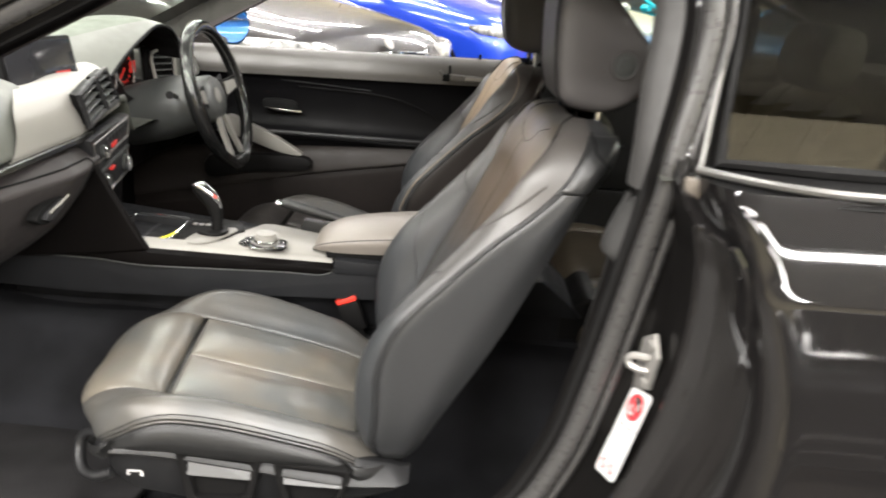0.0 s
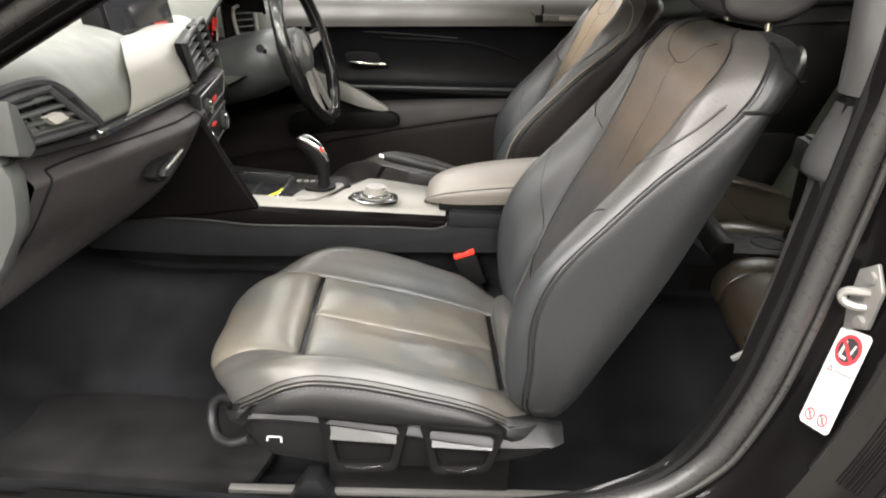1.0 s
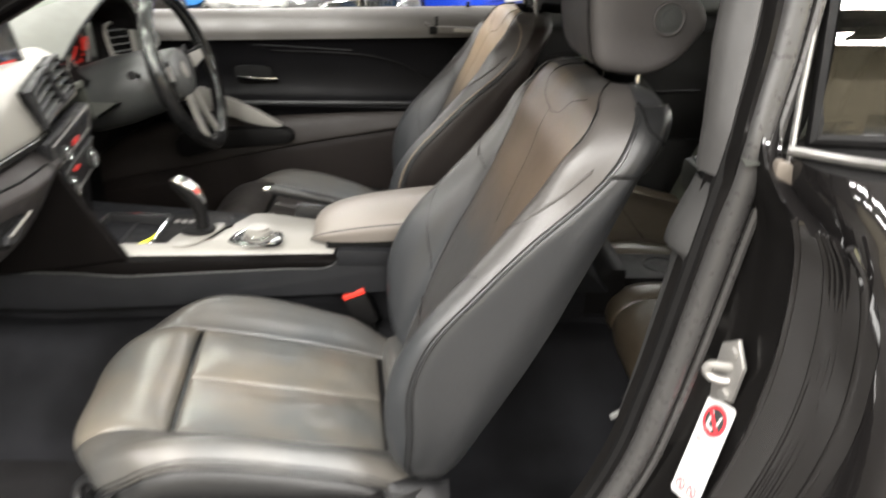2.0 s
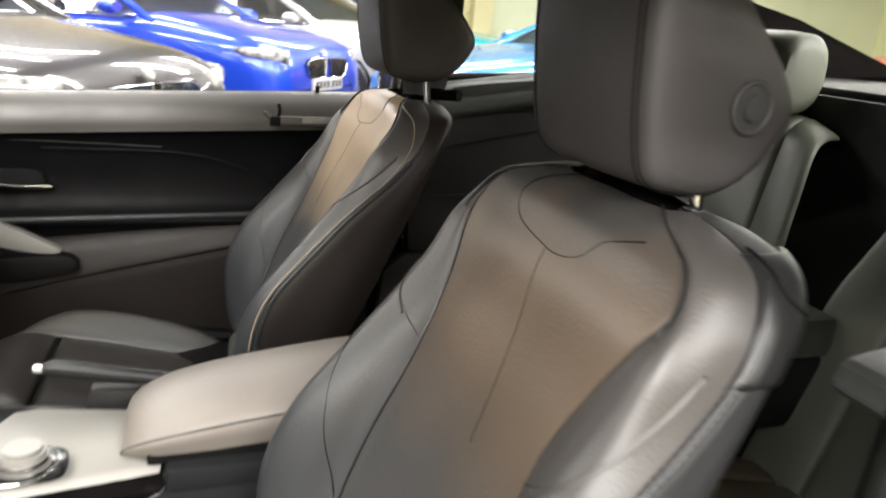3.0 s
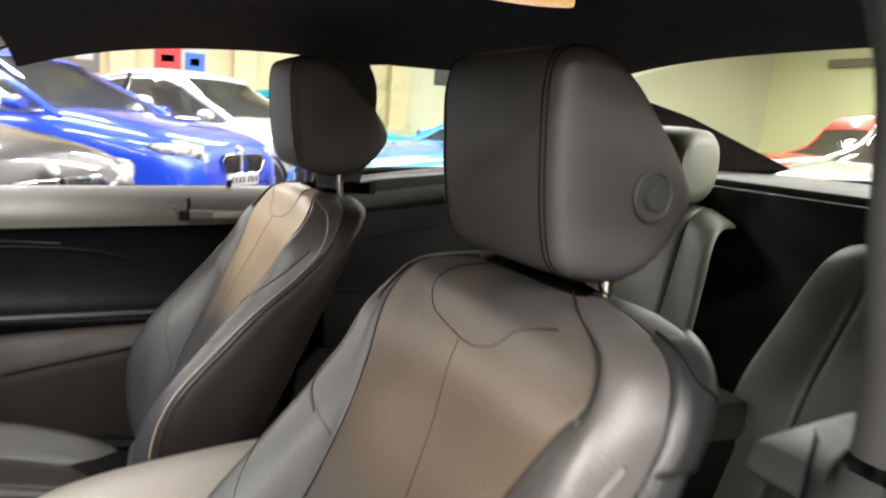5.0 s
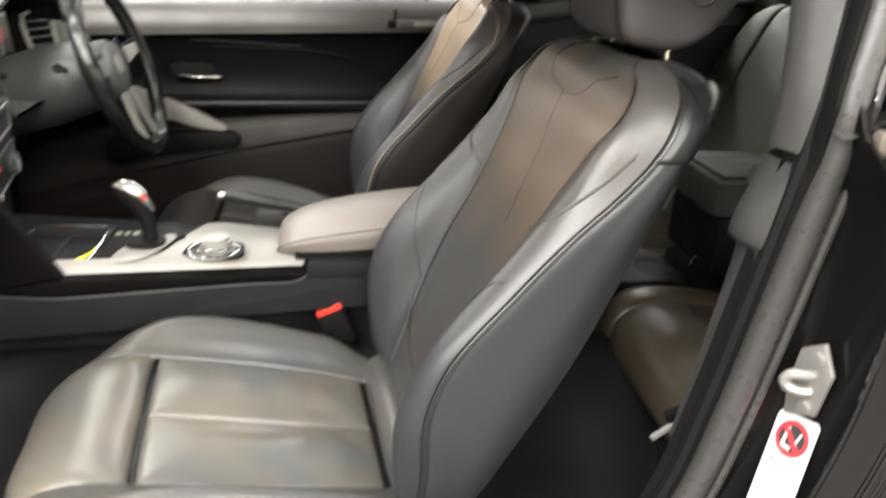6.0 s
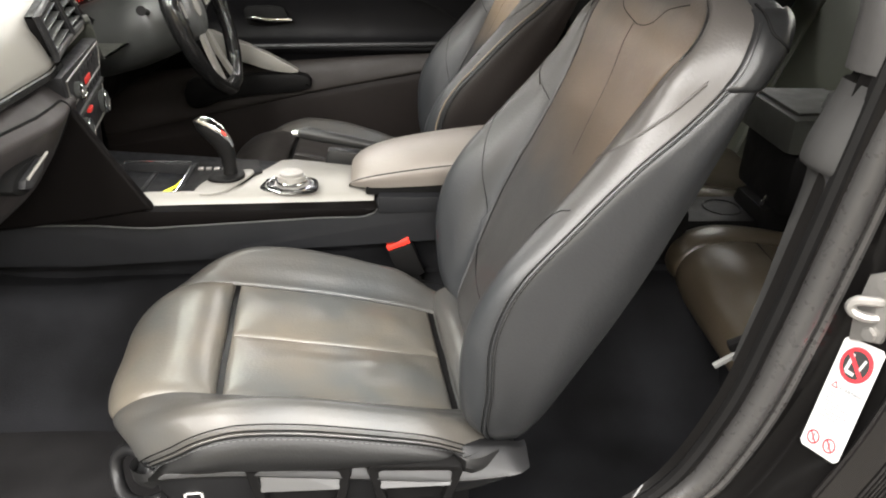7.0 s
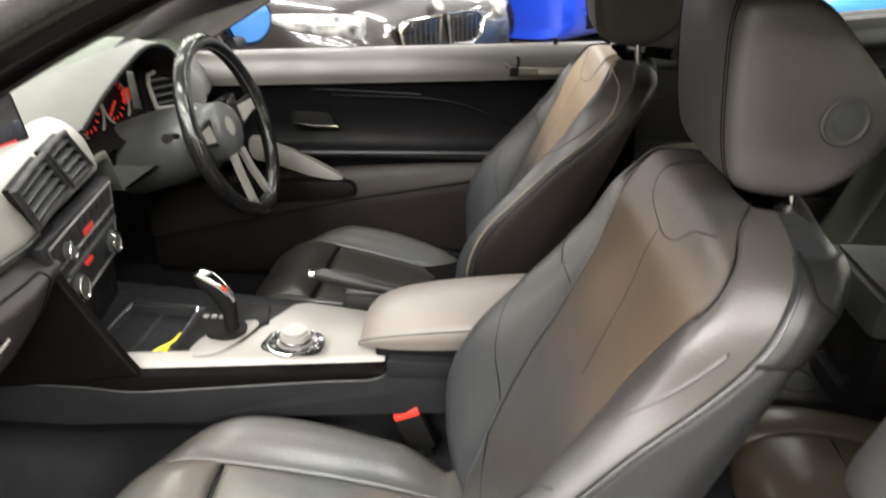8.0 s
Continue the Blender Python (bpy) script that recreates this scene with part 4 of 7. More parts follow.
ceil_w = lambda x: 0.585 + 0.05 * min(abs(x - 0.1), 0.7)
part("headliner", roof_grid(-0.46, 0.78, -0.005, ceil_w), HEADLINER, own, "anthracite cloth headliner")
part("roof_panel", roof_grid(-0.48, 0.80, 0.030, lambda x: ceil_w(x) + 0.06), PAINT_OWN, own)
w = part("windscreen", roof_grid(-1.28, -0.47, 0.012, lambda x: 0.60 + 0.12 * (-0.47 - x)), GLASS_CLEAR, own)
w.visible_shadow = False
w = part("rear_window", roof_grid(0.79, 1.5, 0.012, lambda x: 0.56 - 0.05 * (x - 0.8)), GLASS_REAR, own)
w.visible_shadow = False
for mir in (-1, 1):
    # inner pillar cladding in front, above and behind
    rows = []
    for k in range(112, n_line):
        (x, z) = door_line[k]
        y = mir * (side_y(z) + 0.004)
        d, up = 1.5, (0.0 if mir < 0 else 0.026)
        x, z = x - up * 1.2, z + up
        rows.append([(x, y - mir * 0.02, z - 0.004), (x, y, z - 0.002 * d), (x - 0.012 * d, y - mir * 0.02, z + 0.020 * d), (x - 0.03 * d, y - mir * 0.05, z + 0.038 * d), (x - 0.045 * d, y + mir * 0.01, z + 0.046 * d)])
    part("pillar_cladding", grid_mesh([[(x, mir * (abs(y)), z) for x, y, z in row] for row in rows]), HEADLINER, own)
    sail = [(0.62, 0.58, 1.262), (0.80, 0.575, 1.245), (1.05, 0.55, 1.190), (1.40, 0.53, 1.080), (1.40, 0.70, 1.02), (1.08, 0.72, 1.03), (0.86, 0.66, 1.165), (0.64, 0.615, 1.245)]
    part("rear_pillar", pane_mesh([(x, -y, z) for x, y, z in sail], mir), HEADLINER, own, "", False)
part("roof_lamp", slab(spline([(0.075, -0.092), (0.115, -0.128), (0.19, -0.130), (0.235, -0.106), (0.19, -0.074), (0.115, -0.072)], 4, True), 1.276, 1.287, 0.003, "z"), AMBER, own, "small roof lamp with an amber reflection")

# cladding of the pillar behind the doorway, and the belt guide
for mir in (1, -1):
    prof = [(0.100, 0.925), (0.116, 1.0), (0.130, 1.10), (0.128, 1.185), (0.10, 1.245)]
    rows = []
    for x, z in spline(prof, 6):
        y = side_y(z) + 0.006
        rows.append([(x - 0.002, mir * y, z), (x + 0.02, mir * (y + 0.016), z), (x + 0.07, mir * (y + 0.030), z), (x + 0.10, mir * (y + 0.028), z)])
    part("pillar_trim", grid_mesh(rows), TRIM_GREY, own, "grey pillar trim")
def seat_belt():
    b = thing("seat_belt", "black webbing belt hanging down the pillar with a metal end", "seat belt", at=(0.1, -0.63, 0.6))
    path = spline([(0.150, -0.598, 0.93), (0.143, -0.598, 0.85), (0.136, -0.600, 0.775), (0.127, -0.600, 0.72), (0.115, -0.602, 0.660), (0.103, -0.604, 0.614)], 6)
    bm = grid_mesh([[(x - 0.006 - 0.1, y + 0.63, z - 0.6), (x - 0.1, y + 0.636, z - 0.6), (x + 0.016 - 0.1, y + 0.65, z - 0.6)] for x, y, z in path])
    bmesh.ops.solidify(bm, geom=bm.faces[:], thickness=0.0015)
    part("webbing", bm, PLASTIC, b)
    lift = Matrix.Translation((0.019, 0.036, 0.012))
    part("loop", box(-0.040, 0.006, -0.016, -0.004, 0.000, 0.014, 0.004, turn=lift @ Matrix.Rotation(radians(-24), 4, "Y")), PLASTIC, b)
    part("metal_end", box(-0.064, -0.032, -0.018, -0.012, 0.001, 0.007, 0.001, turn=lift @ Matrix.Rotation(radians(-36), 4, "Y")), TONGUE, b, "bright metal belt end")


seat_belt()


def striker():
    s = thing("door_striker", "bare steel door striker bolted to the black pillar", "door latch", at=(0.146, -0.728, 0.737))
    plate = slab([(-0.010, -0.045), (0.022, -0.030), (0.028, 0.018), (0.012, 0.046), (-0.010, 0.030), (-0.014, -0.012)], -0.006, 0.0, 0.002)
    part("plate", plate, STEEL, s)
    part("loop", tube(spline([(0.010, -0.004, 0.010), (0.005, -0.013, 0.010), (-0.003, -0.020, 0.008), (-0.007, -0.023, 0.001), (-0.003, -0.020, -0.006), (0.005, -0.013, -0.008), (0.010, -0.004, -0.008)], 4), 0.0052, 8), STEEL, s)
    for z in (0.028, -0.026):
        part("bolt", disc((0.010, -0.005, z), (0, -1, 0), 0.008, 0.005, 6, 0.001), STEEL, s)
    s.rotation_euler = (0, 0, radians(-72))


striker()


def warning_label():
    """White sticker with red prohibition signs on the pillar."""
    ax = Vector((-0.039, -0.034, -0.109)).normalized()     # down the label
    across = Vector((0.011, -0.045, 0.006))
    across = (across - ax * across.dot(ax)).normalized()
    nrm = ax.cross(across)
    if nrm.x > 0:
        nrm = -nrm
    o = Vector((0.1415, -0.7105, 0.691))
    root = thing("warning_label", "white airbag warning sticker with red prohibition signs on the pillar", "sticker", at=o)

    def at(u, v, h):
        return across * u + ax * v + nrm * h

    def sheet(pts, h, mat, name, lab=""):
        bm = bmesh.new()
        top = [bm.verts.new(at(u, v, h)) for u, v in pts]
        bot = [bm.verts.new(at(u, v, h - 0.0004)) for u, v in pts]
        bm.faces.new(top)
        bm.faces.new(bot[::-1])
        for i in range(len(top)):
            bm.faces.new((top[i], top[(i + 1) % len(top)], bot[(i + 1) % len(top)], bot[i]))
        return part(name, bm, mat, root, lab, False)

    def ring(u, v, r0, r1, h, mat, name):
        bm = bmesh.new()
        n = 32
        rows = [[bm.verts.new(at(u + r * math.cos(a), v + r * math.sin(a), h)) for a in np.linspace(0, 2 * math.pi, n, endpoint=False)] for r in (r0, r1)]
        for i in range(n):
            bm.faces.new((rows[0][i], rows[0][(i + 1) % n], rows[1][(i + 1) % n], rows[1][i]))
        return part(name, bm, mat, root, "", False)

    def bar(u0, v0, u1, v1, wd, h, mat, name):
        d = Vector((u1 - u0, v1 - v0)).normalized() * wd / 2
        return sheet([(u0 - d.y, v0 + d.x), (u1 - d.y, v1 + d.x), (u1 + d.y, v1 - d.x), (u0 + d.y, v0 - d.x)], h, mat, name)

    W, L = 0.048, 0.122
    r = 0.004
    corner = [(r, 0), (W - r, 0), (W, r), (W, L - r), (W - r, L), (r, L), (0, L - r), (0, r)]
    sheet(corner, 0.0, WHITE_PAPER, "sheet")
    sheet([(W / 2 + 0.0185 * math.cos(a), 0.024 + 0.0185 * math.sin(a)) for a in np.linspace(0, 2 * math.pi, 36, endpoint=False)], 0.0005, RED_INK, "sign_disc")
    sheet([(W / 2 + 0.0145 * math.cos(a), 0.024 + 0.0145 * math.sin(a)) for a in np.linspace(0, 2 * math.pi, 36, endpoint=False)], 0.0010, BLACK_INK, "sign_field")
    bar(0.018, 0.014, 0.016, 0.033, 0.0035, 0.0015, WHITE_PAPER, "seat_symbol")
    bar(0.016, 0.033, 0.026, 0.034, 0.0035, 0.0015, WHITE_PAPER, "seat_symbol")
    bar(0.033, 0.016, 0.029, 0.030, 0.0025, 0.0015, WHITE_PAPER, "bag_symbol")
    bar(W / 2 - 0.012, 0.012, W / 2 + 0.012, 0.036, 0.0042, 0.0020, RED_INK, "sign_bar")
    bar(0.0115, 0.047, 0.008, 0.053, 0.0010, 0.0006, RED_INK, "warning_triangle")
    bar(0.0115, 0.047, 0.015, 0.053, 0.0010, 0.0006, RED_INK, "warning_triangle")
    bar(0.008, 0.053, 0.015, 0.053, 0.0010, 0.0006, RED_INK, "warning_triangle")
    for k in range(9):
        bar(0.006, 0.059 + k * 0.0032, 0.040 - 0.006 * (k % 3 == 2), 0.059 + k * 0.0032, 0.0009, 0.0006, GREY_INK, "text_bar")
    for u in (0.013, 0.033):
        ring(u, 0.109, 0.0058, 0.0075, 0.0006, RED_INK, "small_sign")
        bar(u - 0.0045, 0.1045, u + 0.0045, 0.1135, 0.0014, 0.0008, RED_INK, "small_sign_bar")
        bar(u, 0.105, u, 0.113, 0.0018, 0.0006, GREY_INK, "small_symbol")
    # the word on the label
    cu = bpy.data.curves.new("word", "FONT")
    cu.body, cu.size, cu.extrude = "WARNING", 0.0062, 0.0001
    tmp = bpy.data.objects.new("word", cu)
    scene.collection.objects.link(tmp)
    me = bpy.data.meshes.new_from_object(tmp.evaluated_get(bpy.context.evaluated_depsgraph_get()))
    bpy.data.objects.remove(tmp)
    m = Matrix((across, -ax, nrm)).transposed().to_4x4()
    m.translation = at(0.017, 0.0535, 0.0007)
    me.transform(m)
    me.materials.append(GREY_INK)
    w = new("word", me)
    w.parent = root


warning_label()

# floor, tunnel and carpets


def tunnel_rise(y):
    """Soft foot of the carpet where it climbs the tunnel."""
    t = min(max((0.34 - abs(y + 0.02)) / 0.18, 0), 1)
    return t * t * (3 - 2 * t)


part("floor_carpet", grid_mesh([[(x, y, 0.235 + 0.05 * max(-1.0 - x, 0) * 3 + 0.006 * noise.noise((x * 6, y * 6, 1)) + 0.20 * tunnel_rise(y)) for y in np.linspace(-0.665, 0.665, 60)] for x in np.linspace(-1.35, 0.95, 60)]), CARPET, own, "dark velour footwell carpet")
for mir in (-1, 1):
    part("sill_carpet", grid_mesh([[(x, mir * y, z + (0.03 * (x > -0.1))) for y, z in ((-0.60, 0.235), (-0.645, 0.26), (-0.662, 0.30), (-0.672, 0.338))] for x in np.linspace(-1.3, 0.02, 12)]), CARPET, own)
    part("rear_side_panel", slab([(0.06, 0.235), (0.09, 0.56), (0.14, 0.60), (0.95, 0.62), (0.95, 0.235)], *sorted((mir * -0.66, mir * -0.635)), 0.01), REAR_SIDE, own)
    part("rear_side_trim", slab(spline([(0.15, 0.60), (0.15, 0.93), (0.40, 0.985), (0.75, 1.02), (1.0, 1.01), (1.0, 0.62)], 4), *sorted((mir * -0.70, mir * -0.645)), 0.012), REAR_SIDE, own, "black rear side trim panel")
    ledge = []
    for x in np.linspace(0.12, 1.05, 22):
        w = np.interp(x, (0.12, 0.20, 0.40, 0.75, 1.05), (0.972, 0.982, 1.012, 1.046, 1.054))
        ledge.append(spline([(x, mir * -0.722, w), (x, mir * -0.700, w + 0.004), (x, mir * -0.664, w - 0.008), (x, mir * -0.634, w - 0.030), (x, mir * -0.622, w - 0.056), (x, mir * -0.632, w - 0.070)], 3))
    part("rear_window_ledge", grid_mesh(ledge), REAR_TRIM, own, "grey-green ledge below the rear side window")
    part("rear_window_shelf", slab(spline([(0.20, 0.978), (0.40, 1.008), (0.75, 1.042), (1.05, 1.05), (1.05, 1.005), (0.75, 0.99), (0.40, 0.955), (0.20, 0.925)], 3, True), *sorted((mir * -0.715, mir * -0.640)), 0.01), REAR_TRIM, own)
    part("side_trim_line", tube(spline([(0.16, mir * -0.638, 0.84), (0.4, mir * -0.640, 0.885), (0.62, mir * -0.640, 0.92), (0.9, mir * -0.640, 0.93)], 6), 0.0025, 6), PLASTIC_GREY, own)
    part("side_trim_strip", tube(spline([(0.16, mir * -0.634, 0.735), (0.4, mir * -0.634, 0.745), (0.60, mir * -0.634, 0.755)], 6), 0.005, 6), PLASTIC_GREY, own)
part("tunnel", slab([(-0.19, 0.22), (-0.15, 0.36), (-0.115, 0.45), (0.065, 0.45), (0.10, 0.36), (0.15, 0.22)], -1.3, 0.55, 0.03, "x"), CARPET, own)


def floor_mat(cx, cy, label):
    o = thing("floor_mat", label, "car mat", "front mats", at=(cx, cy, 0.244))
    out = spline([(-0.28, -0.20), (-0.05, -0.215), (0.22, -0.20), (0.30, -0.12), (0.30, 0.12), (0.24, 0.115), (-0.05, 0.12), (-0.28, 0.115), (-0.32, 0.0)], 6, True)
    bm = slab(out, 0.0, 0.009, 0.003, "z")
    part("velour", bm, MAT, o)
    part("edging", tube([(x, y, 0.007) for x, y in out], 0.004, 6, closed=True), PLASTIC, o)


floor_mat(-0.93, -0.40, "charcoal velour passenger floor mat with bound edge")
floor_mat(-0.93, 0.38, "charcoal velour driver's floor mat with bound edge")

# ---- centre console ----


def console():
    o = thing("center_console", "black centre console with pale satin trim and a selector lever", "console", at=(0, 0, 0))
    cz = lambda x: 0.585 - 0.115 * (x + 0.355)
    side = [(-1.05, 0.508), (-1.05, 0.62), (-0.82, 0.604), (-0.70, 0.596), (-0.355, 0.570), (-0.340, 0.590), (0.10, 0.585), (0.16, 0.54), (0.20, 0.500)]
    flare = lambda x: 0.105 * min(max((-0.36 - x) / 0.36, 0), 1)
    bm = slab(side, -0.118, 0.080, 0.014)
    bmesh.ops.subdivide_edges(bm, edges=[e for e in bm.edges if abs(e.verts[0].co.x - e.verts[1].co.x) > 0.1], cuts=5)
    for v in bm.verts:
        if v.co.y < 0:
            v.co.y -= flare(v.co.x)
    part("body", bm, TRIM_DARK, o, "dark grey console side")
    # satin trim plate
    rows = []
    for x in np.linspace(-0.735, -0.358, 16):
        t = (x + 0.735) / 0.377
        yl = -0.215 + 0.116 * t
        yr = yl + 0.036 + (0.004 - yl) * (lambda u: u * u * (3 - 2 * u))(min(max((x + 0.605) / 0.085, 0), 1))
        z = cz(x)
        rows.append([(x, yl, z - 0.030), (x, yl - 0.004, z - 0.016), (x, yl + 0.004, z - 0.004), (x, yl + 0.012, z + 0.002), (x, 0.5 * (yl + yr), z + 0.004), (x, yr - 0.012, z + 0.002), (x, yr, z - 0.006), (x, yr + 0.002, z - 0.03)])
    bm = grid_mesh(rows)
    rr = rows[-1]
    bm.faces.new([bm.verts.new(p) for p in rr])
    part("trim_plate", bm, SATIN, o, "pale satin trim plate")
    band, foot = [], []
    for x in np.r_[np.linspace(-1.04, -0.40, 22), np.linspace(-0.39, -0.352, 9)]:
        y, zt = -0.118 - flare(x), cz(max(x, -0.80)) - 0.012
        end = min(max((x + 0.392) / 0.040, 0), 1)
        h = (0.017 + 0.016 * min(max((-0.45 - x) / 0.35, 0), 1)) * math.sqrt(1 - end * end) + 0.002
        band.append([(x, y + 0.030, zt + 0.002), (x, y + 0.006, zt), (x, y - 0.004, zt - 0.004), (x, y - 0.006, zt - 0.5 * h), (x, y - 0.004, zt - h), (x, y + 0.004, zt - h - 0.003)])
        foot.append((x, y - 0.002, zt - h - 0.0025))
    part("side_band", grid_mesh(band), DASH_SIDE, o, "brown-black band below the satin trim")
    # pale tube painted in as the highlight along the groove
    part("groove_highlight", tube(foot, 0.0016, 6), CABIN_GREY, o, "thin pale highlight along the console side's groove")
    part("lower_ledge", box(-1.05, 0.15, -0.112, 0.07, 0.30, 0.512, 0.012), CARPET, o)
    # cup tray with its lid frame and selector plate
    tray = part("cup_tray", box(-0.820, -0.682, -0.185, -0.018, 0.572, 0.586, 0.004), PLASTIC, o, "open black cup tray")
    for (x0, x1, y0, y1) in ((-0.820, -0.682, -0.185, -0.176), (-0.820, -0.682, -0.027, -0.018), (-0.820, -0.811, -0.176, -0.027), (-0.691, -0.682, -0.176, -0.027)):
        part("tray_wall", box(x0, x1, y0, y1, 0.580, 0.616, 0.002), PLASTIC_GREY, tray)
    part("tray_divider", box(-0.760, -0.752, -0.170, -0.030, 0.584, 0.603, 0.002, turn=Matrix.Identity(4)), PLASTIC_GREY, tray)
    part("tray_rail", tube(spline([(-0.812, -0.12, 0.618), (-0.810, -0.035, 0.619), (-0.800, -0.024, 0.620), (-0.705, -0.026, 0.620), (-0.690, -0.036, 0.620), (-0.686, -0.10, 0.619), (-0.686, -0.17, 0.618)], 6), 0.0017, 8), CHROME, tray)
    part("selector_plate", slab([(-0.681, -0.168), (-0.640, -0.158), (-0.595, -0.112), (-0.558, -0.06), (-0.575, 0.0), (-0.681, -0.016)], 0.600, 0.6165, 0.003, "z"), PLASTIC, o, "black selector surround")
    part("selector_gaiter", slab(spline([(-0.652, -0.172), (-0.610, -0.168), (-0.585, -0.125), (-0.570, -0.075), (-0.590, -0.066), (-0.640, -0.110)], 3, True), 0.6170, 0.6215, 0.002, "z"), SATIN, o, "pale satin plate round the selector")
    part("selector_boot", slab(spline([(-0.640, -0.126), (-0.600, -0.134), (-0.580, -0.110), (-0.592, -0.080), (-0.632, -0.088)], 3, True), 0.6215, 0.629, 0.004, "z"), PLASTIC, o)
    for k in range(4):
        part("mode_switch", box(-0.672 + k * 0.014, -0.663 + k * 0.014, -0.060, -0.050, 0.6165, 0.620, 0.001), STEEL, o)
    lever = []
    for x, y, z, rx, ry in ((-0.606, -0.102, 0.624, 0.0165, 0.017), (-0.605, -0.102, 0.640, 0.0140, 0.0145), (-0.605, -0.102, 0.660, 0.0155, 0.015), (-0.612, -0.102, 0.682, 0.0185, 0.016),
                             (-0.624, -0.102, 0.700, 0.0205, 0.017), (-0.638, -0.102, 0.714, 0.019, 0.016), (-0.647, -0.102, 0.722, 0.010, 0.009)):
        lever.append([(x + 0.82 * rx * math.cos(a), y + 0.8 * ry * math.sin(a), z + 0.35 * rx * math.cos(a)) for a in np.linspace(0, 2 * math.pi, 18, endpoint=False)])
    lv = part("selector_lever", loft(lever), PLASTIC, o, "black leather selector lever")
    cap = []
    for x, z, rx in ((-0.597, 0.676, 0.0040), (-0.604, 0.690, 0.0065), (-0.617, 0.706, 0.0085), (-0.634, 0.7195, 0.0095), (-0.648, 0.7255, 0.0085), (-0.6535, 0.7245, 0.004)):
        cap.append([(x + rx * math.cos(a), -0.102 + 1.35 * rx * math.sin(a), z + 0.6 * rx * math.cos(a)) for a in np.linspace(0, 2 * math.pi, 18, endpoint=False)])
    part("lever_cap", loft(cap), CHROME, lv, "bright lever cap")
    part("shift_mark", box(-0.006, 0.006, -0.008, 0.008, 0.0, 0.003, 0.001, turn=Matrix.Translation((-0.608, -0.104, 0.702)) @ Matrix.Rotation(radians(52), 4, "Y")), RED, lv)
    # rotary controller with its keys
    kx, ky = -0.500, -0.106
    kz = cz(kx) + 0.003
    part("key_plate", slab(spline([(kx - 0.055, ky - 0.005), (kx - 0.045, ky - 0.030), (kx, ky - 0.036), (kx + 0.040, ky - 0.030), (kx + 0.046, ky), (kx + 0.03, ky + 0.028), (kx - 0.04, ky + 0.026)], 4, True), kz, kz + 0.006, 0.002, "z"), PLASTIC_GLOSS, o)
    for a in range(6):
        ang = radians(150 + a * 40)
        part("key", disc((kx - 0.004 + 0.031 * math.cos(ang), ky + 0.025 * math.sin(ang), kz + 0.005), (0, 0, 1), 0.0062, 0.002, 10), PLASTIC_GREY, o)
    part("key_rim", ring_bar((kx - 0.004, ky - 0.003, kz + 0.005), (0, 0, 1), 0.040, 0.0022, 48), CHROME, o)
    part("knob_skirt", disc((kx, ky, kz + 0.004), (0, 0, 1), 0.0300, 0.005, 40, 0.002), STEEL, o)
    knob = part("rotary_knob", disc((kx, ky, kz + 0.006), (0, 0, 1), 0.0245, 0.020, 48, 0.004), SATIN, o, "knurled silver rotary knob")
    part("knob_rim", ring_bar((kx, ky, kz + 0.012), (0, 0, 1), 0.0246, 0.0022, 48), CHROME, knob)
    part("knob_top", disc((kx, ky, kz + 0.026), (0, 0, 1), 0.0195, 0.0012, 40, 0.0004), STEEL, knob)
    # armrest
    rows = []
    for x, zt, yl, yr in ((-0.402, 0.596, -0.085, 0.048), (-0.398, 0.614, -0.095, 0.056), (-0.375, 0.631, -0.104, 0.062), (-0.33, 0.646, -0.110, 0.066), (-0.25, 0.661, -0.112, 0.068), (-0.12, 0.677, -0.110, 0.068), (-0.02, 0.682, -0.105, 0.065), (0.01, 0.67, -0.10, 0.062), (0.012, 0.62, -0.10, 0.06)):
        zb = 0.600 + 0.06 * max(x + 0.36, 0)
        rows.append(spline([(x, yl + 0.004, zb), (x, yl, zb + 0.5 * (zt - zb)), (x, yl + 0.012, zt - 0.010), (x, yl + 0.045, zt), (x, 0.5 * (yl + yr), zt + 0.004), (x, yr - 0.045, zt), (x, yr - 0.012, zt - 0.010), (x, yr, zb + 0.5 * (zt - zb)), (x, yr - 0.004, zb)], 5))
    rows = np.array([spline(np.array(rows)[:, j], 5) for j in range(len(rows[0]))]).transpose(1, 0, 2)
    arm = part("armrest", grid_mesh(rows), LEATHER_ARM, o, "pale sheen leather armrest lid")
    part("armrest_seam", tube([rows[i, 7] + np.array((0, -0.0005, 0)) for i in range(2, rows.shape[0] - 4)], 0.0012, 6), SEAM, arm)
    part("armrest_base", box(-0.350, 0.02, -0.124, 0.074, 0.560, 0.591, 0.005), TRIM_DARK, o, "dark grey ledge under the armrest")
    part("armrest_gap", box(-0.372, 0.015, -0.102, 0.060, 0.586, 0.606, 0.004), SEAM, o)
    return o


console()


def key_tag():
    o = thing("key_tag", "yellow plastic key tag with a strap lying in the cup tray", "key tag", at=(-0.70, -0.15, 0.588))
    part("tag", slab([(-0.010, -0.014), (0.006, -0.012), (0.009, 0.010), (-0.006, 0.012)], 0.020, 0.023, 0.001, "z"), YELLOW, o)
    strap = [(-0.055, -0.020, 0.000), (-0.035, -0.014, 0.012), (-0.010, -0.002, 0.025), (0.008, 0.014, 0.030), (0.012, 0.040, 0.031)]
    part("strap", grid_mesh([[p + np.array((0, 0, 0.0)), p + np.array((0.001, -0.004, 0.003)), p + np.array((0.002, -0.007, 0.0))] for p in spline(strap, 5)]), YELLOW, o)
    part("ring", ring_bar((0.0, -0.004, 0.018), (0.3, 0.2, 1), 0.007, 0.0008), CHROME, o)


key_tag()


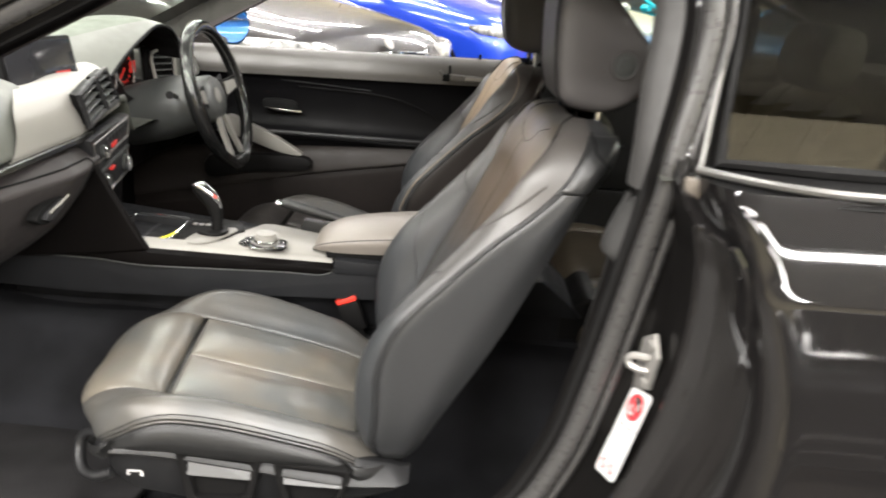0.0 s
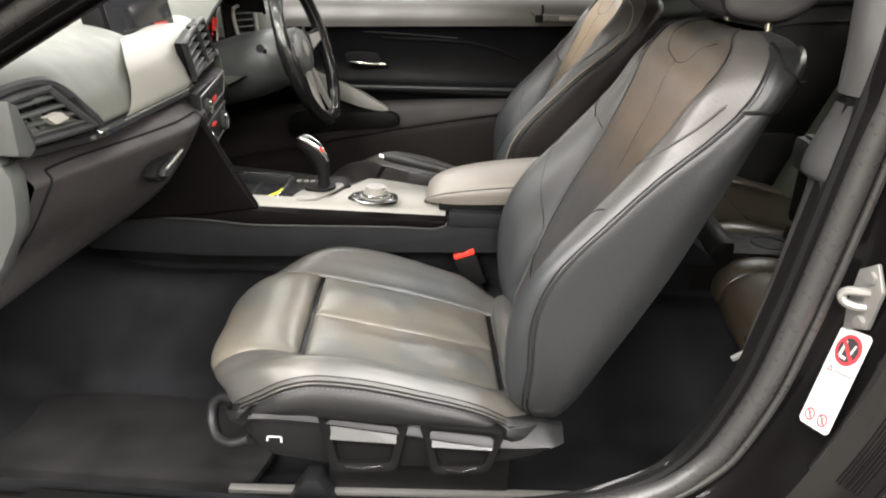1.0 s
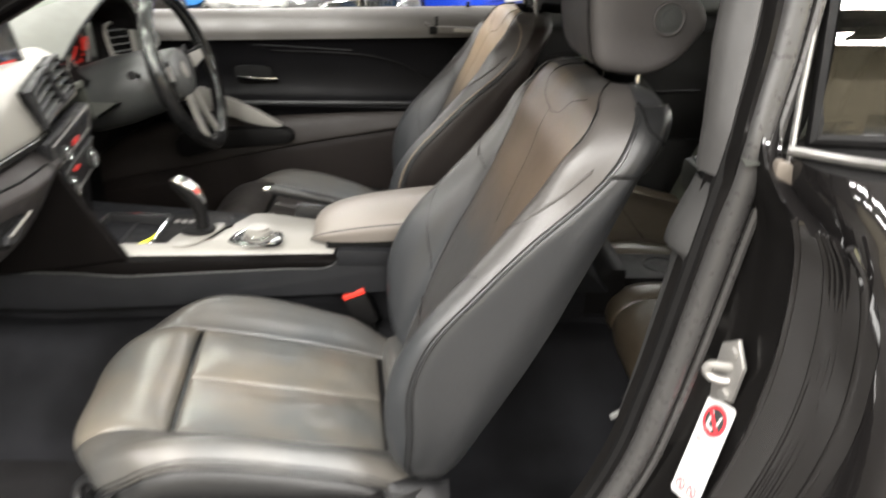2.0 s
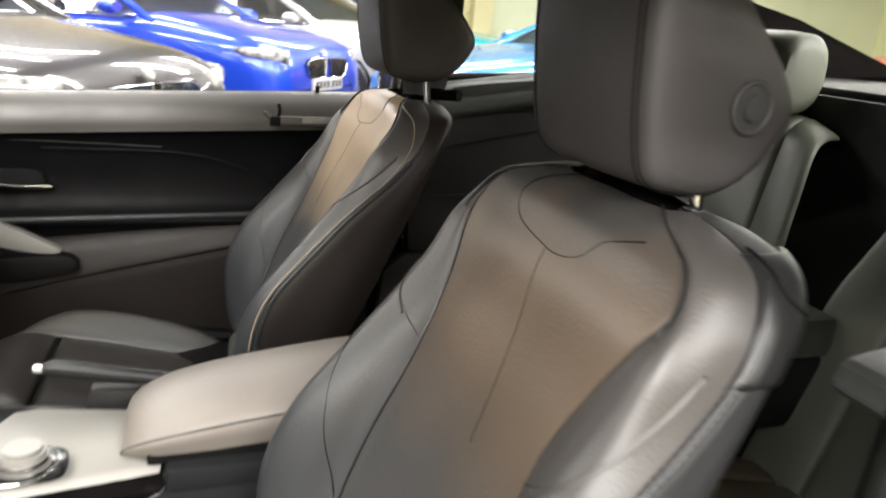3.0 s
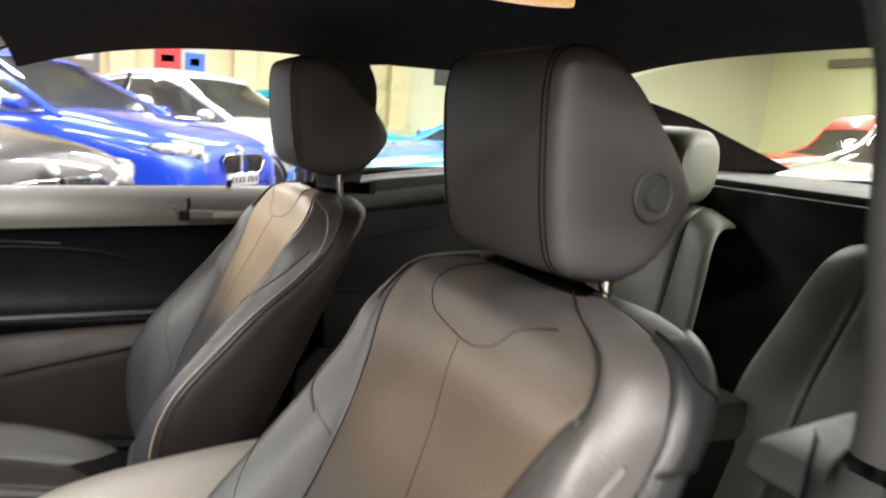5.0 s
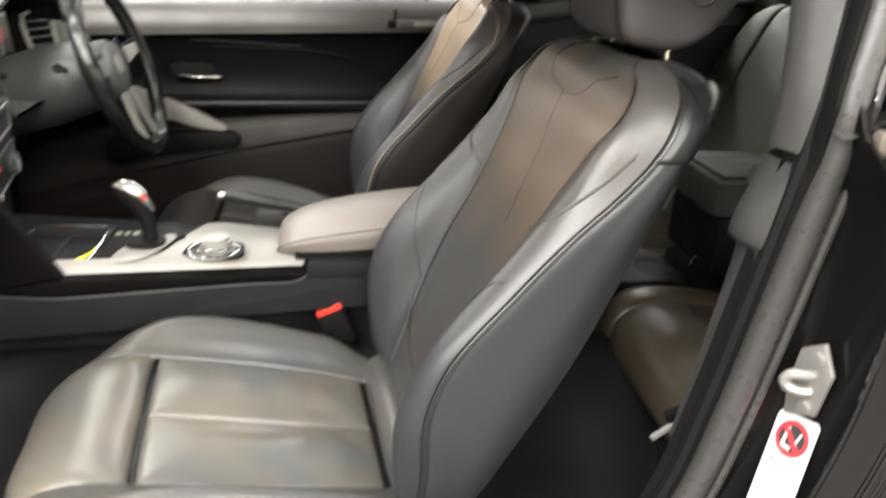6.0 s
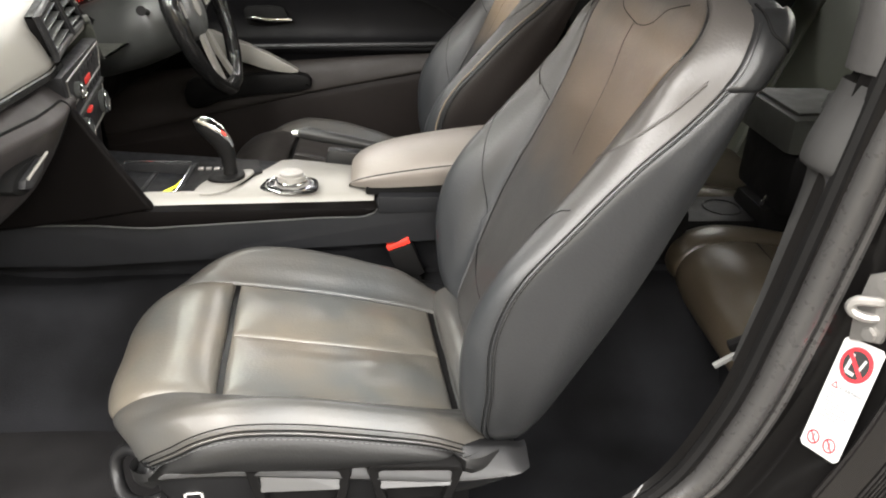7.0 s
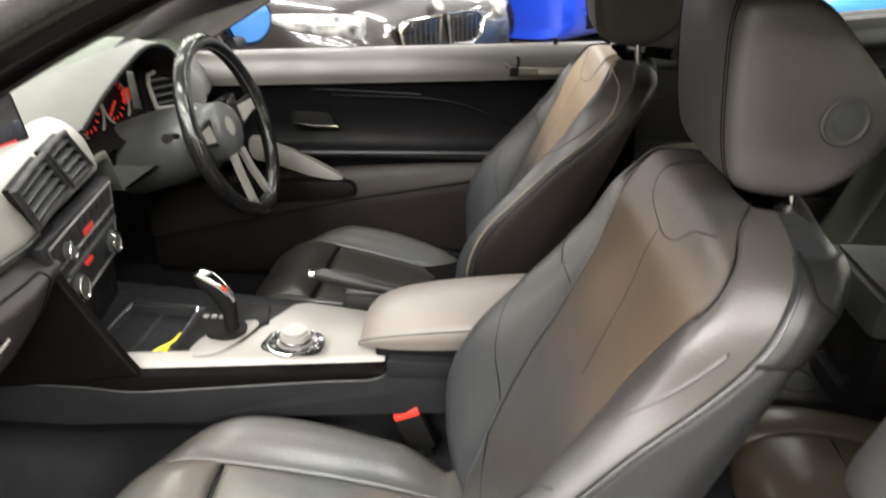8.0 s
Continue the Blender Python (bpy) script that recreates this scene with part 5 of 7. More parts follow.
def parking_brake():
    o = thing("parking_brake", "black leather parking brake lever beside the armrest", "brake lever", at=(-0.40, 0.055, 0.6))
    part("grip", tube([(-0.105, 0.0, 0.048), (-0.09, 0, 0.048), (0.0, 0.0, 0.030), (0.06, 0, 0.018)], [0.008, 0.0125, 0.011, 0.010], 12), LEATHER_DARK, o)
    part("gaiter", slab([(-0.06, -0.02), (0.05, -0.02), (0.03, 0.012), (-0.05, 0.018)], -0.014, 0.014, 0.006), LEATHER_DARK, o)
    part("tip", tube([(-0.116, 0.0, 0.049), (-0.104, 0, 0.048)], 0.0065, 10), CHROME, o, "chrome release button")
    part("collar", ring_bar((0.058, 0, 0.0185), (1, 0, -0.2), 0.0105, 0.0022, 24, 6), SATIN, o)


parking_brake()

# ---- dashboard ----


def dash_profile(y):
    """The dashboard's outline (x, z), from the windscreen over the top down to the trim."""
    return [(-1.36, 0.86), (-1.20, 0.925), (-1.05, 0.947), (-0.95, 0.950), (-0.888, 0.940), (-0.845, 0.919), (-0.819, 0.888), (-0.806, 0.860), (-0.803, 0.848), (-0.812, 0.842)]


def ease(a, b, v):
    t = min(max((v - a) / (b - a), 0), 1)
    return t * t * (3 - 2 * t)


def dash_set(y):
    """How far the face of the dashboard falls back towards the doors and turns to the driver."""
    return -0.36 * max(-y - 0.575, 0) - 0.30 * max(y - 0.575, 0) - 0.20 * max(min(y, 0.06) + 0.27, 0) * ease(-0.33, -0.20, y)


def dashboard():
    o = thing("dashboard", "grained dashboard with satin trim, air vents and a red-lit display", "dashboard", at=(0, 0, 0))
    ys = np.linspace(-0.705, 0.70, 150)
    rows = []
    for y in ys:
        pocket = 0.055 * ease(-0.325, -0.265, y) * (1 - ease(0.50, 0.56, y))
        low = lambda x, z: pocket * ease(-1.06, -0.98, x) * ease(0.86, 0.90, z)
        well = ease(0.085, 0.125, y) * (1 - ease(0.52, 0.56, y))
        rows.append(spline([(x + dash_set(y) * ease(-1.1, -0.84, x), y, (z - low(x, z)) * (1 - well * (x > -1.1)) + min(z, 0.77) * well * (x > -1.1)) for x, z in dash_profile(y)], 5))
    part("top_pad", grid_mesh(rows), DASH_TOP, o, "pale grained dashboard top")
    # satin band: it starts in a sweep on the passenger side and runs to the middle vents
    prof = spline([(-0.800, 0.843, -0.487), (-0.7985, 0.850, -0.478), (-0.801, 0.862, -0.464), (-0.806, 0.880, -0.449), (-0.8135, 0.898, -0.438), (-0.827, 0.914, -0.416),
                   (-0.846, 0.926, -0.380), (-0.866, 0.931, -0.345), (-0.884, 0.929, -0.315), (-0.892, 0.920, -0.300)], 4)
    rows = []
    for x, z, y0 in prof:
        y1 = 0.035
        rows.append([(x + dash_set(y), y, z) for y in y0 + (y1 - y0) * np.linspace(0, 1, 40)])
    part("satin_band", grid_mesh(rows), SATIN, o, "pale satin trim band")
    edge = [(-0.797 + dash_set(y), y, 0.840) for y in np.linspace(-0.50, -0.225, 20)]
    part("band_edge", tube(edge, 0.0020, 8), BRIGHT_TRIM, o, "bright lower edge of the band")
    # lower panel with the glovebox
    rows = []
    for y in np.linspace(-0.665, -0.222, 34):
        e = -0.060 * max(-y - 0.36, 0) / 0.26 - 0.018 * ease(-0.32, -0.225, y)
        rows.append(spline([(-0.86 + e, y, 0.824), (-0.808 + e, y, 0.824), (-0.798 + e, y, 0.821), (-0.776 + e, y, 0.801), (-0.770 + e, y, 0.795), (-0.769 + e, y, 0.790), (-0.772 + e, y, 0.783), (-0.786 + e, y, 0.757), (-0.808 + e, y, 0.720), (-0.848 + e, y, 0.670), (-0.935, y, 0.605), (-1.02, y, 0.575), (-1.2, y, 0.55)], 4))
    part("glovebox", grid_mesh(rows), DASH_LOW, o, "brown-black glovebox lid and lower panel")
    part("glovebox_side", slab([(-0.86, 0.822), (-0.815, 0.818), (-0.800, 0.804), (-0.786, 0.768), (-0.757, 0.715), (-0.722, 0.655), (-0.700, 0.618), (-0.80, 0.60), (-1.2, 0.55), (-1.2, 0.8)], -0.235, -0.218, 0.006, segments=3), DASH_SIDE, o, "dark flank of the footwell")
    seam_line = spline([(-0.640, 0.640), (-0.640, 0.740), (-0.636, 0.795), (-0.610, 0.806), (-0.45, 0.806), (-0.290, 0.806), (-0.262, 0.792), (-0.252, 0.740), (-0.248, 0.680)], 6)
    prof_z, prof_x = (0.605, 0.670, 0.720, 0.757, 0.783, 0.790, 0.795, 0.801, 0.821), (-0.935, -0.848, -0.808, -0.786, -0.772, -0.769, -0.770, -0.776, -0.798)
    part("lid_gap", tube([(np.interp(z, prof_z, prof_x) + 0.0005 - 0.060 * max(-y - 0.36, 0) / 0.26 - 0.018 * ease(-0.32, -0.225, y), y, z) for y, z in seam_line], 0.0020, 6), SEAM, o)
    bm = grid_mesh([[(x + dash_set(y), y, z) for x, z in ((-0.83, 0.846), (-0.803, 0.8445), (-0.794, 0.840), (-0.792, 0.834), (-0.80, 0.829), (-0.83, 0.826))] for y in np.linspace(-0.70, -0.19, 30)])
    part("ledge", bm, PLASTIC_GLOSS, o, "gloss black ledge above the glovebox")
    near = lambda pts: [(-0.415 + (y + 0.415) * 0.62, 0.746 + (z - 0.746) * 0.75) for y, z in pts]
    hd = part("handle_recess", slab(spline(near([(-0.482, 0.742), (-0.440, 0.722), (-0.385, 0.728), (-0.348, 0.752), (-0.352, 0.768), (-0.440, 0.764)]), 3, True), -0.803, -0.784, 0.003, "x"), SEAM, o)
    part("glovebox_handle", slab(near([(-0.462, 0.740), (-0.432, 0.730), (-0.372, 0.746), (-0.352, 0.764), (-0.366, 0.766), (-0.450, 0.752)]), -0.785, -0.775, 0.003, "x"), PLASTIC_GREY, hd, "dark grey glovebox handle")
    part("handle_edge", tube([(-0.774, y, z) for y, z in near([(-0.445, 0.753), (-0.36, 0.767), (-0.345, 0.770)])], 0.0022, 8), SATIN, hd)

    def vent(corners, base, slats, name, tab=False, back=0.018, rail=0.5):
        """Slats between four corners (y, z), top left first, in the face of the dashboard."""
        tl, tr, br, bl = (np.array(c) for c in corners)

        def at(u, v, d=0.0):
            a = tl * (1 - u) + tr * u
            b = bl * (1 - u) + br * u
            y, z = a * (1 - v) + b * v
            return (base - 0.10 * max(z - 0.86, 0) + dash_set(y) + d, y, z)
        rim = [at(u, v) for u, v in spline([(-0.02, 0.0), (0.0, -0.05), (0.5, -0.06), (1.0, -0.05), (1.02, 0.0), (1.02, 0.5), (1.02, 1.0), (1.0, 1.05), (0.5, 1.06), (0.0, 1.05), (-0.02, 1.0), (-0.02, 0.5)], 2, True)]
        f = part(name, tube(rim, 0.0052, 8, closed=True), PLASTIC_GREY, o, "air vent with black slats")
        part("vent_back", grid_mesh([[at(u, v, -back) for u in (-0.02, 0.5, 1.02)] for v in (-0.03, 1.03)]), SEAM, f)
        side = bmesh.new()
        for u in (-0.02, 1.02):
            grid_mesh([[at(u, v, d) for v in (0, 0.5, 1)] for d in (0, -back)], side)
        for v in (-0.04, 1.04):
            grid_mesh([[at(u, v, d) for u in (0, 0.5, 1)] for d in (0, -back)], side)
        part("vent_wall", side, PLASTIC, f)
        for k in range(slats):
            v = (k + 0.55) / slats
            h = 0.15 / slats
            rows = [[at(u, v - h, 0.001), at(u, v - h * 0.5, 0.003), at(u, v + h, 0.001), at(u, v + h * 1.1, -back * 0.7), at(u, v - h * 0.4, -back * 0.7)] for u in np.linspace(0, 1, 6)]
            part("slat", loft(rows), CABIN_GREY, f)
        for u in (0.33, 0.66):
            part("vane", loft([[at(u - 0.008, v, -back * 0.6), at(u + 0.008, v, -back * 0.6), at(u + 0.008, v, -back), at(u - 0.008, v, -back)] for v in (0, 1)]), PLASTIC, f)
        if tab:
            rows = [[at(u, v, d) for u, v in ((0.36, 0.50), (0.66, 0.47), (0.70, 0.66), (0.40, 0.72))] for d in (0.001, 0.010)]
            part("vent_tab", loft(rows), SATIN, f, "silver vent slider")
        return f
    v = vent(((-0.690, 0.899), (-0.632, 0.906), (-0.588, 0.856), (-0.668, 0.853)), -0.793, 4, "end_vent", True)
    # raised surround that sweeps over the vent, with its thumb wheel
    sweep = spline([(-0.712, 0.905), (-0.672, 0.915), (-0.632, 0.916), (-0.608, 0.902), (-0.580, 0.868), (-0.562, 0.850)], 5)
    part("vent_surround", tube([(-0.800 - 0.10 * max(z - 0.86, 0) + dash_set(y), y, z) for y, z in sweep], 0.0075, 8), PLASTIC_GREY, v)
    plate = [[(-0.7985 - 0.1 * max(z - 0.86, 0) + dash_set(y), y, z) for y, z in row] for row in (((-0.628, 0.904), (-0.604, 0.872), (-0.585, 0.853)), ((-0.612, 0.900), (-0.586, 0.868), (-0.566, 0.851)))]
    part("vent_plate", grid_mesh(plate), PLASTIC_GREY, v)
    part("thumb_wheel", loft([[(-0.800 + d + dash_set(y), y, z) for y, z in ((-0.612, 0.893), (-0.603, 0.893), (-0.584, 0.866), (-0.593, 0.866))] for d in (0.0, 0.006)]), PLASTIC_GLOSS, v)
    part("vent_end_post", slab([(-0.714, 0.910), (-0.698, 0.902), (-0.676, 0.846), (-0.690, 0.838), (-0.712, 0.845)], -0.850, -0.818, 0.004, "x"), CABIN_GREY, v)
    vent(((-0.262, 0.914), (-0.160, 0.926), (-0.118, 0.866), (-0.236, 0.858)), -0.7905, 4, "centre_vent")
    vent(((-0.145, 0.928), (-0.070, 0.933), (-0.015, 0.868), (-0.100, 0.866)), -0.7905, 4, "centre_vent")
    # driver's outer vent, turned towards the cabin
    tv = Matrix.Translation((-0.940, 0.500, 0.872)) @ Matrix.Rotation(radians(-32), 4, "Z") @ Matrix.Rotation(radians(-8), 4, "Y")
    rim = [tuple(tv @ Vector((0.0, a, b))) for a, b in spline([(-0.034, 0.036), (0.030, 0.040), (0.036, 0.034), (0.034, -0.036), (0.026, -0.042), (-0.024, -0.038), (-0.032, -0.030)], 3, True)]
    fv = part("end_vent", tube(rim, 0.0050, 8, closed=True), SATIN, o, "air vent with a silver frame")
    part("vent_back", box(-0.030, -0.016, -0.040, 0.042, -0.046, 0.044, 0.003, turn=tv), PLASTIC, fv)
    for k in range(4):
        part("slat", box(-0.014, 0.002, -0.030, 0.032, -0.030 + k * 0.017, -0.0265 + k * 0.017, 0.001, turn=tv), CABIN_GREY, fv)
    part("vent_panel", box(-0.040, -0.020, -0.048, 0.060, -0.085, 0.056, 0.010, turn=tv), PLASTIC, fv)
    # radio and heater controls, turned to the driver
    turned = Matrix(((1, -0.20, 0.06, -0.20 * 0.24 - 0.06 * 0.83), (0, 1, 0, 0), (0, 0, 1, 0), (0, 0, 0, 1)))

    def ctl(name, bm, mat, parent, lab=""):
        bmesh.ops.transform(bm, matrix=turned, verts=bm.verts)
        return part(name, bm, mat, parent, lab)
    cp = ctl("control_panel", slab([(-0.262, 0.834), (0.050, 0.826), (0.040, 0.690), (-0.200, 0.690)], -0.815, -0.788, 0.006, "x"), PLASTIC_GREY, o, "dark grey radio and heater panel")
    for k, (y, z, r) in enumerate(((-0.185, 0.795, 0.013), (-0.165, 0.725, 0.020), (0.0, 0.725, 0.020))):
        kb = ctl("control_knob", disc((-0.790, y, z), (1, 0, 0.1), r, 0.014, 28, 0.003), CABIN_GREY, cp)
        ctl("knob_ring", ring_bar((-0.7765, y, z), (1, 0, 0.1), r * 0.9, 0.0020), CHROME, kb)
    for z0, z1 in ((0.780, 0.822), (0.700, 0.752)):
        ctl("panel_frame", tube([(-0.787, -0.245 + 0.4 * (0.83 - z1), z1), (-0.787, 0.032, z1), (-0.787, 0.030, z0), (-0.787, -0.245 + 0.4 * (0.83 - z0), z0)], 0.0016, 6, closed=True), STEEL, cp, "thin bright frame round the controls")
    for y in np.linspace(-0.145, 0.020, 7):
        for z in (0.808, 0.772):
            ctl("key", box(-0.790, -0.7865, y - 0.010, y + 0.010, z - 0.0055, z + 0.0055, 0.001), PLASTIC_GREY, cp)
    ctl("red_key", box(-0.790, -0.7855, -0.110, -0.070, 0.785, 0.794, 0.001), RED_GLOW, cp, "red lit display")
    ctl("red_key", box(-0.790, -0.782, -0.125, -0.100, 0.742, 0.748, 0.001), RED_GLOW, cp)
    ctl("climate_strip", box(-0.789, -0.784, -0.190, 0.035, 0.752, 0.760, 0.001), CABIN_GREY, cp)
    ctl("lower_fascia", slab([(-0.170, 0.695), (0.040, 0.695), (0.040, 0.600), (-0.160, 0.600)], -0.84, -0.800, 0.006, "x"), PLASTIC, o)
    # display in its own hood
    turn = Matrix.Translation((-0.912, -0.170, 0.905)) @ Matrix.Rotation(radians(-10), 4, "Z") @ Matrix.Rotation(radians(-12), 4, "Y")
    sc = part("display_housing", box(-0.035, 0.010, -0.100, 0.100, -0.03, 0.094, 0.008, turn=turn), PLASTIC, o, "black free-standing display")
    part("display", box(0.0105, 0.0125, -0.090, 0.090, 0.0, 0.086, 0.001, turn=turn), SCREEN, sc)
    part("display_text", box(0.013, 0.0135, 0.03, 0.070, 0.020, 0.027, 0, turn=turn), RED_GLOW, sc)
    # instrument binnacle
    secs = [(-1.20, [(-0.12, 0.915), (0.0, 0.935), (0.12, 0.948), (0.24, 0.955), (0.36, 0.957), (0.48, 0.952), (0.58, 0.935), (0.62, 0.91)]),
            (-1.05, [(-0.10, 0.912), (0.00, 0.955), (0.11, 0.978), (0.24, 0.996), (0.36, 1.002), (0.48, 0.990), (0.58, 0.95), (0.62, 0.91)]),
            (-0.96, [(-0.070, 0.908), (0.01, 0.938), (0.10, 0.966), (0.23, 0.998), (0.36, 1.010), (0.48, 0.996), (0.575, 0.95), (0.61, 0.905)]),
            (-0.91, [(-0.020, 0.902), (0.05, 0.926), (0.12, 0.951), (0.24, 0.987), (0.36, 1.004), (0.48, 0.990), (0.57, 0.945), (0.60, 0.90)]),
            (-0.885, [(0.055, 0.905), (0.09, 0.922), (0.15, 0.948), (0.24, 0.978), (0.36, 0.998), (0.48, 0.985), (0.56, 0.945), (0.595, 0.90)])]
    rows = np.array([spline([(x, y if y < 0.25 else 0.25 + 0.70 * (y - 0.25), z) for y, z in sec], 5) for x, sec in secs])
    rows = np.array([spline(rows[:, k], 4) for k in range(rows.shape[1])]).transpose(1, 0, 2)
    bn = part("binnacle", grid_mesh(rows), DASH_TOP, o, "grained instrument hood")
    ins = [[(x - 0.003, 0.28 + (y - 0.28) * 0.965, 0.89 + (z - 0.89) * 0.90) for x, y, z in row] for row in rows[6:]]
    part("binnacle_inside", grid_mesh(ins), PLASTIC, bn)
    part("hood_lip", tube(rows[-1] * np.array((1, 1, 1)) + np.array((0, 0, -0.004)), 0.0045, 8), PLASTIC, bn)
    ledge = [[(x, y, 0.812 + 0.02 * ease(-0.92, -1.0, x)) for y in np.linspace(0.085, 0.48, 12)] for x in np.linspace(-1.03, -0.935, 6)]
    part("instrument_ledge", grid_mesh(ledge), PLASTIC, bn)
    part("instrument_cheek", slab([(-1.03, 0.80), (-0.915, 0.80), (-0.905, 0.86), (-0.905, 0.908), (-1.03, 0.93)], 0.070, 0.080, 0.003), DASH_SIDE, bn)
    cl = part("instrument_panel", slab([(0.13, 0.80), (0.48, 0.80), (0.475, 0.92), (0.42, 0.955), (0.24, 0.955), (0.14, 0.90)], -1.03, -1.01, 0.004, "x"), PLASTIC, o, "instrument cluster with red dials")
    for y in (0.275, 0.385):
        part("dial", ring_bar((-1.000, y, 0.872), (1, 0, 0.2), 0.052, 0.0025), SATIN, cl)
        for k in range(9):
            a = radians(-200 + k * 24)
            part("dial_mark", box(-0.001, 0.001, -0.0014, 0.0014, 0.034, 0.044, 0, turn=Matrix.Translation((-1.002, y, 0.872)) @ Matrix.Rotation(a, 4, "X")), RED_GLOW, cl, "", False)
        part("needle", box(-0.001, 0.002, -0.002, 0.002, 0.0, 0.040, 0, turn=Matrix.Translation((-1.000, y, 0.872)) @ Matrix.Rotation(radians(130), 4, "X")), RED_GLOW, cl, "", False)
    part("readout", box(-1.004, -1.001, 0.425, 0.455, 0.855, 0.885, 0), RED_GLOW, cl)
    part("light_switch_panel", slab([(0.55, 0.78), (0.66, 0.78), (0.66, 0.83), (0.55, 0.83)], -0.86, -0.84, 0.004, "x"), PLASTIC, o)
    # driver's lower panel and column
    rows = []
    for y in np.linspace(0.05, 0.70, 12):
        fx = -0.085 * (1 - ease(0.52, 0.60, y))
        rows.append(spline([(-0.875 + fx, y, 0.815), (-0.872 + fx, y, 0.79), (-0.875 + fx, y, 0.74), (-0.90 + fx * 0.8, y, 0.66), (-1.0, y, 0.60), (-1.2, y, 0.56)], 4))
    part("knee_panel", grid_mesh(rows), DASH_SIDE, o)
    # end cap of the dashboard by the doorway
    part("end_cap", slab(spline([(-0.852, 0.832), (-0.846, 0.76), (-0.866, 0.715), (-0.90, 0.66), (-0.955, 0.594), (-1.05, 0.56), (-1.2, 0.56), (-1.25, 0.75), (-1.15, 0.82), (-0.95, 0.84)], 3, True), -0.70, -0.668, 0.008), CABIN_GREY, o, "dashboard end cover")
    return o


dashboard()


def steering():
    ax = Vector((0.95, 0, 0.30)).normalized()
    c = Vector((-0.742, 0.357, 0.832))
    o = thing("steering_wheel", "black leather three-spoke steering wheel with silver spokes", "steering wheel", at=c)
    q = ax.to_track_quat("Z", "Y").to_matrix()
    # axes in the wheel's plane: across and up
    up = (Vector((0, 0, 1)) - ax * ax.z).normalized()
    ri = up.cross(ax)

    def at(r, u, h):
        return ri * r + up * u + ax * h
    R = 0.177
    n = 72
    ring = []
    for i in range(n):
        a = 2 * math.pi * i / n
        thick = 0.0155 + 0.002 * (math.cos(4 * a) > 0.6)
        cen = at(R * math.cos(a), R * math.sin(a) - (0.006 if math.sin(a) < -0.95 else 0), 0)
        rad = (ri * math.cos(a) + up * math.sin(a))
        ring.append([cen + rad * thick * 0.92 * math.cos(b) + ax * thick * 1.1 * math.sin(b) for b in np.linspace(0, 2 * math.pi, 14, endpoint=False)])
    ring.append(ring[0])
    part("rim", loft(ring, False), RIM_LEATHER, o, "black leather rim")
    part("rim_stitch", tube([at((R - 0.0145) * math.cos(a), (R - 0.0145) * math.sin(a), 0.004) for a in np.linspace(0, 2 * math.pi, 60, endpoint=False)], 0.0012, 5, closed=True), STITCH, o)
    hub = []
    for h, s in ((-0.045, 0.9), (-0.02, 1.0), (0.004, 0.97), (0.014, 0.85), (0.018, 0.5)):
        hub.append([at(s * 0.082 * math.cos(a), s * (0.062 * math.sin(a) - 0.005), h - 0.022) for a in np.linspace(0, 2 * math.pi, 28, endpoint=False)])
    part("airbag_cover", loft(hub), CABIN_GREY, o, "black airbag cover")
    part("badge", disc(at(0, 0, -0.005), ax, 0.021, 0.003, 32), SATIN, o)
    for a0, a1, wd in ((0.14, 0.10, 0.040), (math.pi - 0.14, math.pi - 0.10, 0.040)):
        s = []
        for r, hw, h in ((0.060, 0.030, -0.020), (0.10, 0.022, -0.018), (0.14, 0.018, -0.012), (0.172, 0.020, -0.004)):
            cx, cyy = r * math.cos(a0), r * math.sin(a0) * 0.6
            s.append([at(cx, cyy + hw, h), at(cx, cyy + hw, h + 0.010), at(cx, cyy - hw, h + 0.010), at(cx, cyy - hw, h)])
        sp = part("spoke", loft(s), PLASTIC, o)
        keys = []
        for r, hw, h in ((0.085, 0.017, -0.008), (0.115, 0.014, -0.005), (0.145, 0.011, 0.001)):
            cx, cyy = r * math.cos(a0), r * math.sin(a0) * 0.6
            keys.append([at(cx, cyy + hw, h), at(cx, cyy + hw, h + 0.004), at(cx, cyy - hw, h + 0.004), at(cx, cyy - hw, h)])
        part("spoke_keys", loft(keys), SATIN, sp, "silver spoke with keys")
    for sx in (-1, 1):
        s = []
        for r, x, h in ((0.055, 0.024, -0.016), (0.10, 0.030, -0.014), (0.15, 0.040, -0.008), (0.172, 0.046, -0.004)):
            s.append([at(sx * (x - 0.010), -r, h), at(sx * (x - 0.010), -r, h + 0.010), at(sx * (x + 0.010), -r, h + 0.010), at(sx * (x + 0.010), -r, h)])
        part("lower_spoke", loft(s), SATIN, o, "silver lower spoke")
    col = []
    for h, r in ((-0.045, 0.058), (-0.06, 0.070), (-0.10, 0.076), (-0.16, 0.080), (-0.23, 0.078), (-0.30, 0.07)):
        col.append([at(r * 1.15 * math.cos(a), r * math.sin(a) - 0.005, h) for a in np.linspace(0, 2 * math.pi, 24, endpoint=False)])
    part("column_cowl", loft(col), CABIN_GREY, o, "charcoal steering column cowl")
    for sx, lift in ((-1, 0.0), (1, 0.0)):
        part("stalk", tube([at(sx * 0.06, 0.02, -0.085), at(sx * 0.105, 0.03, -0.075), at(sx * 0.150, 0.035, -0.065)], [0.006, 0.006, 0.010], 10), PLASTIC, o)
        part("shift_paddle", loft([[at(sx * 0.085, 0.035, -0.03 + d), at(sx * 0.135, 0.045, -0.03 + d), at(sx * 0.135, -0.025, -0.03 + d), at(sx * 0.085, -0.02, -0.03 + d)] for d in (0, 0.004)]), PLASTIC_GREY, o)
    return o


steering()

# ---- driver's door ----


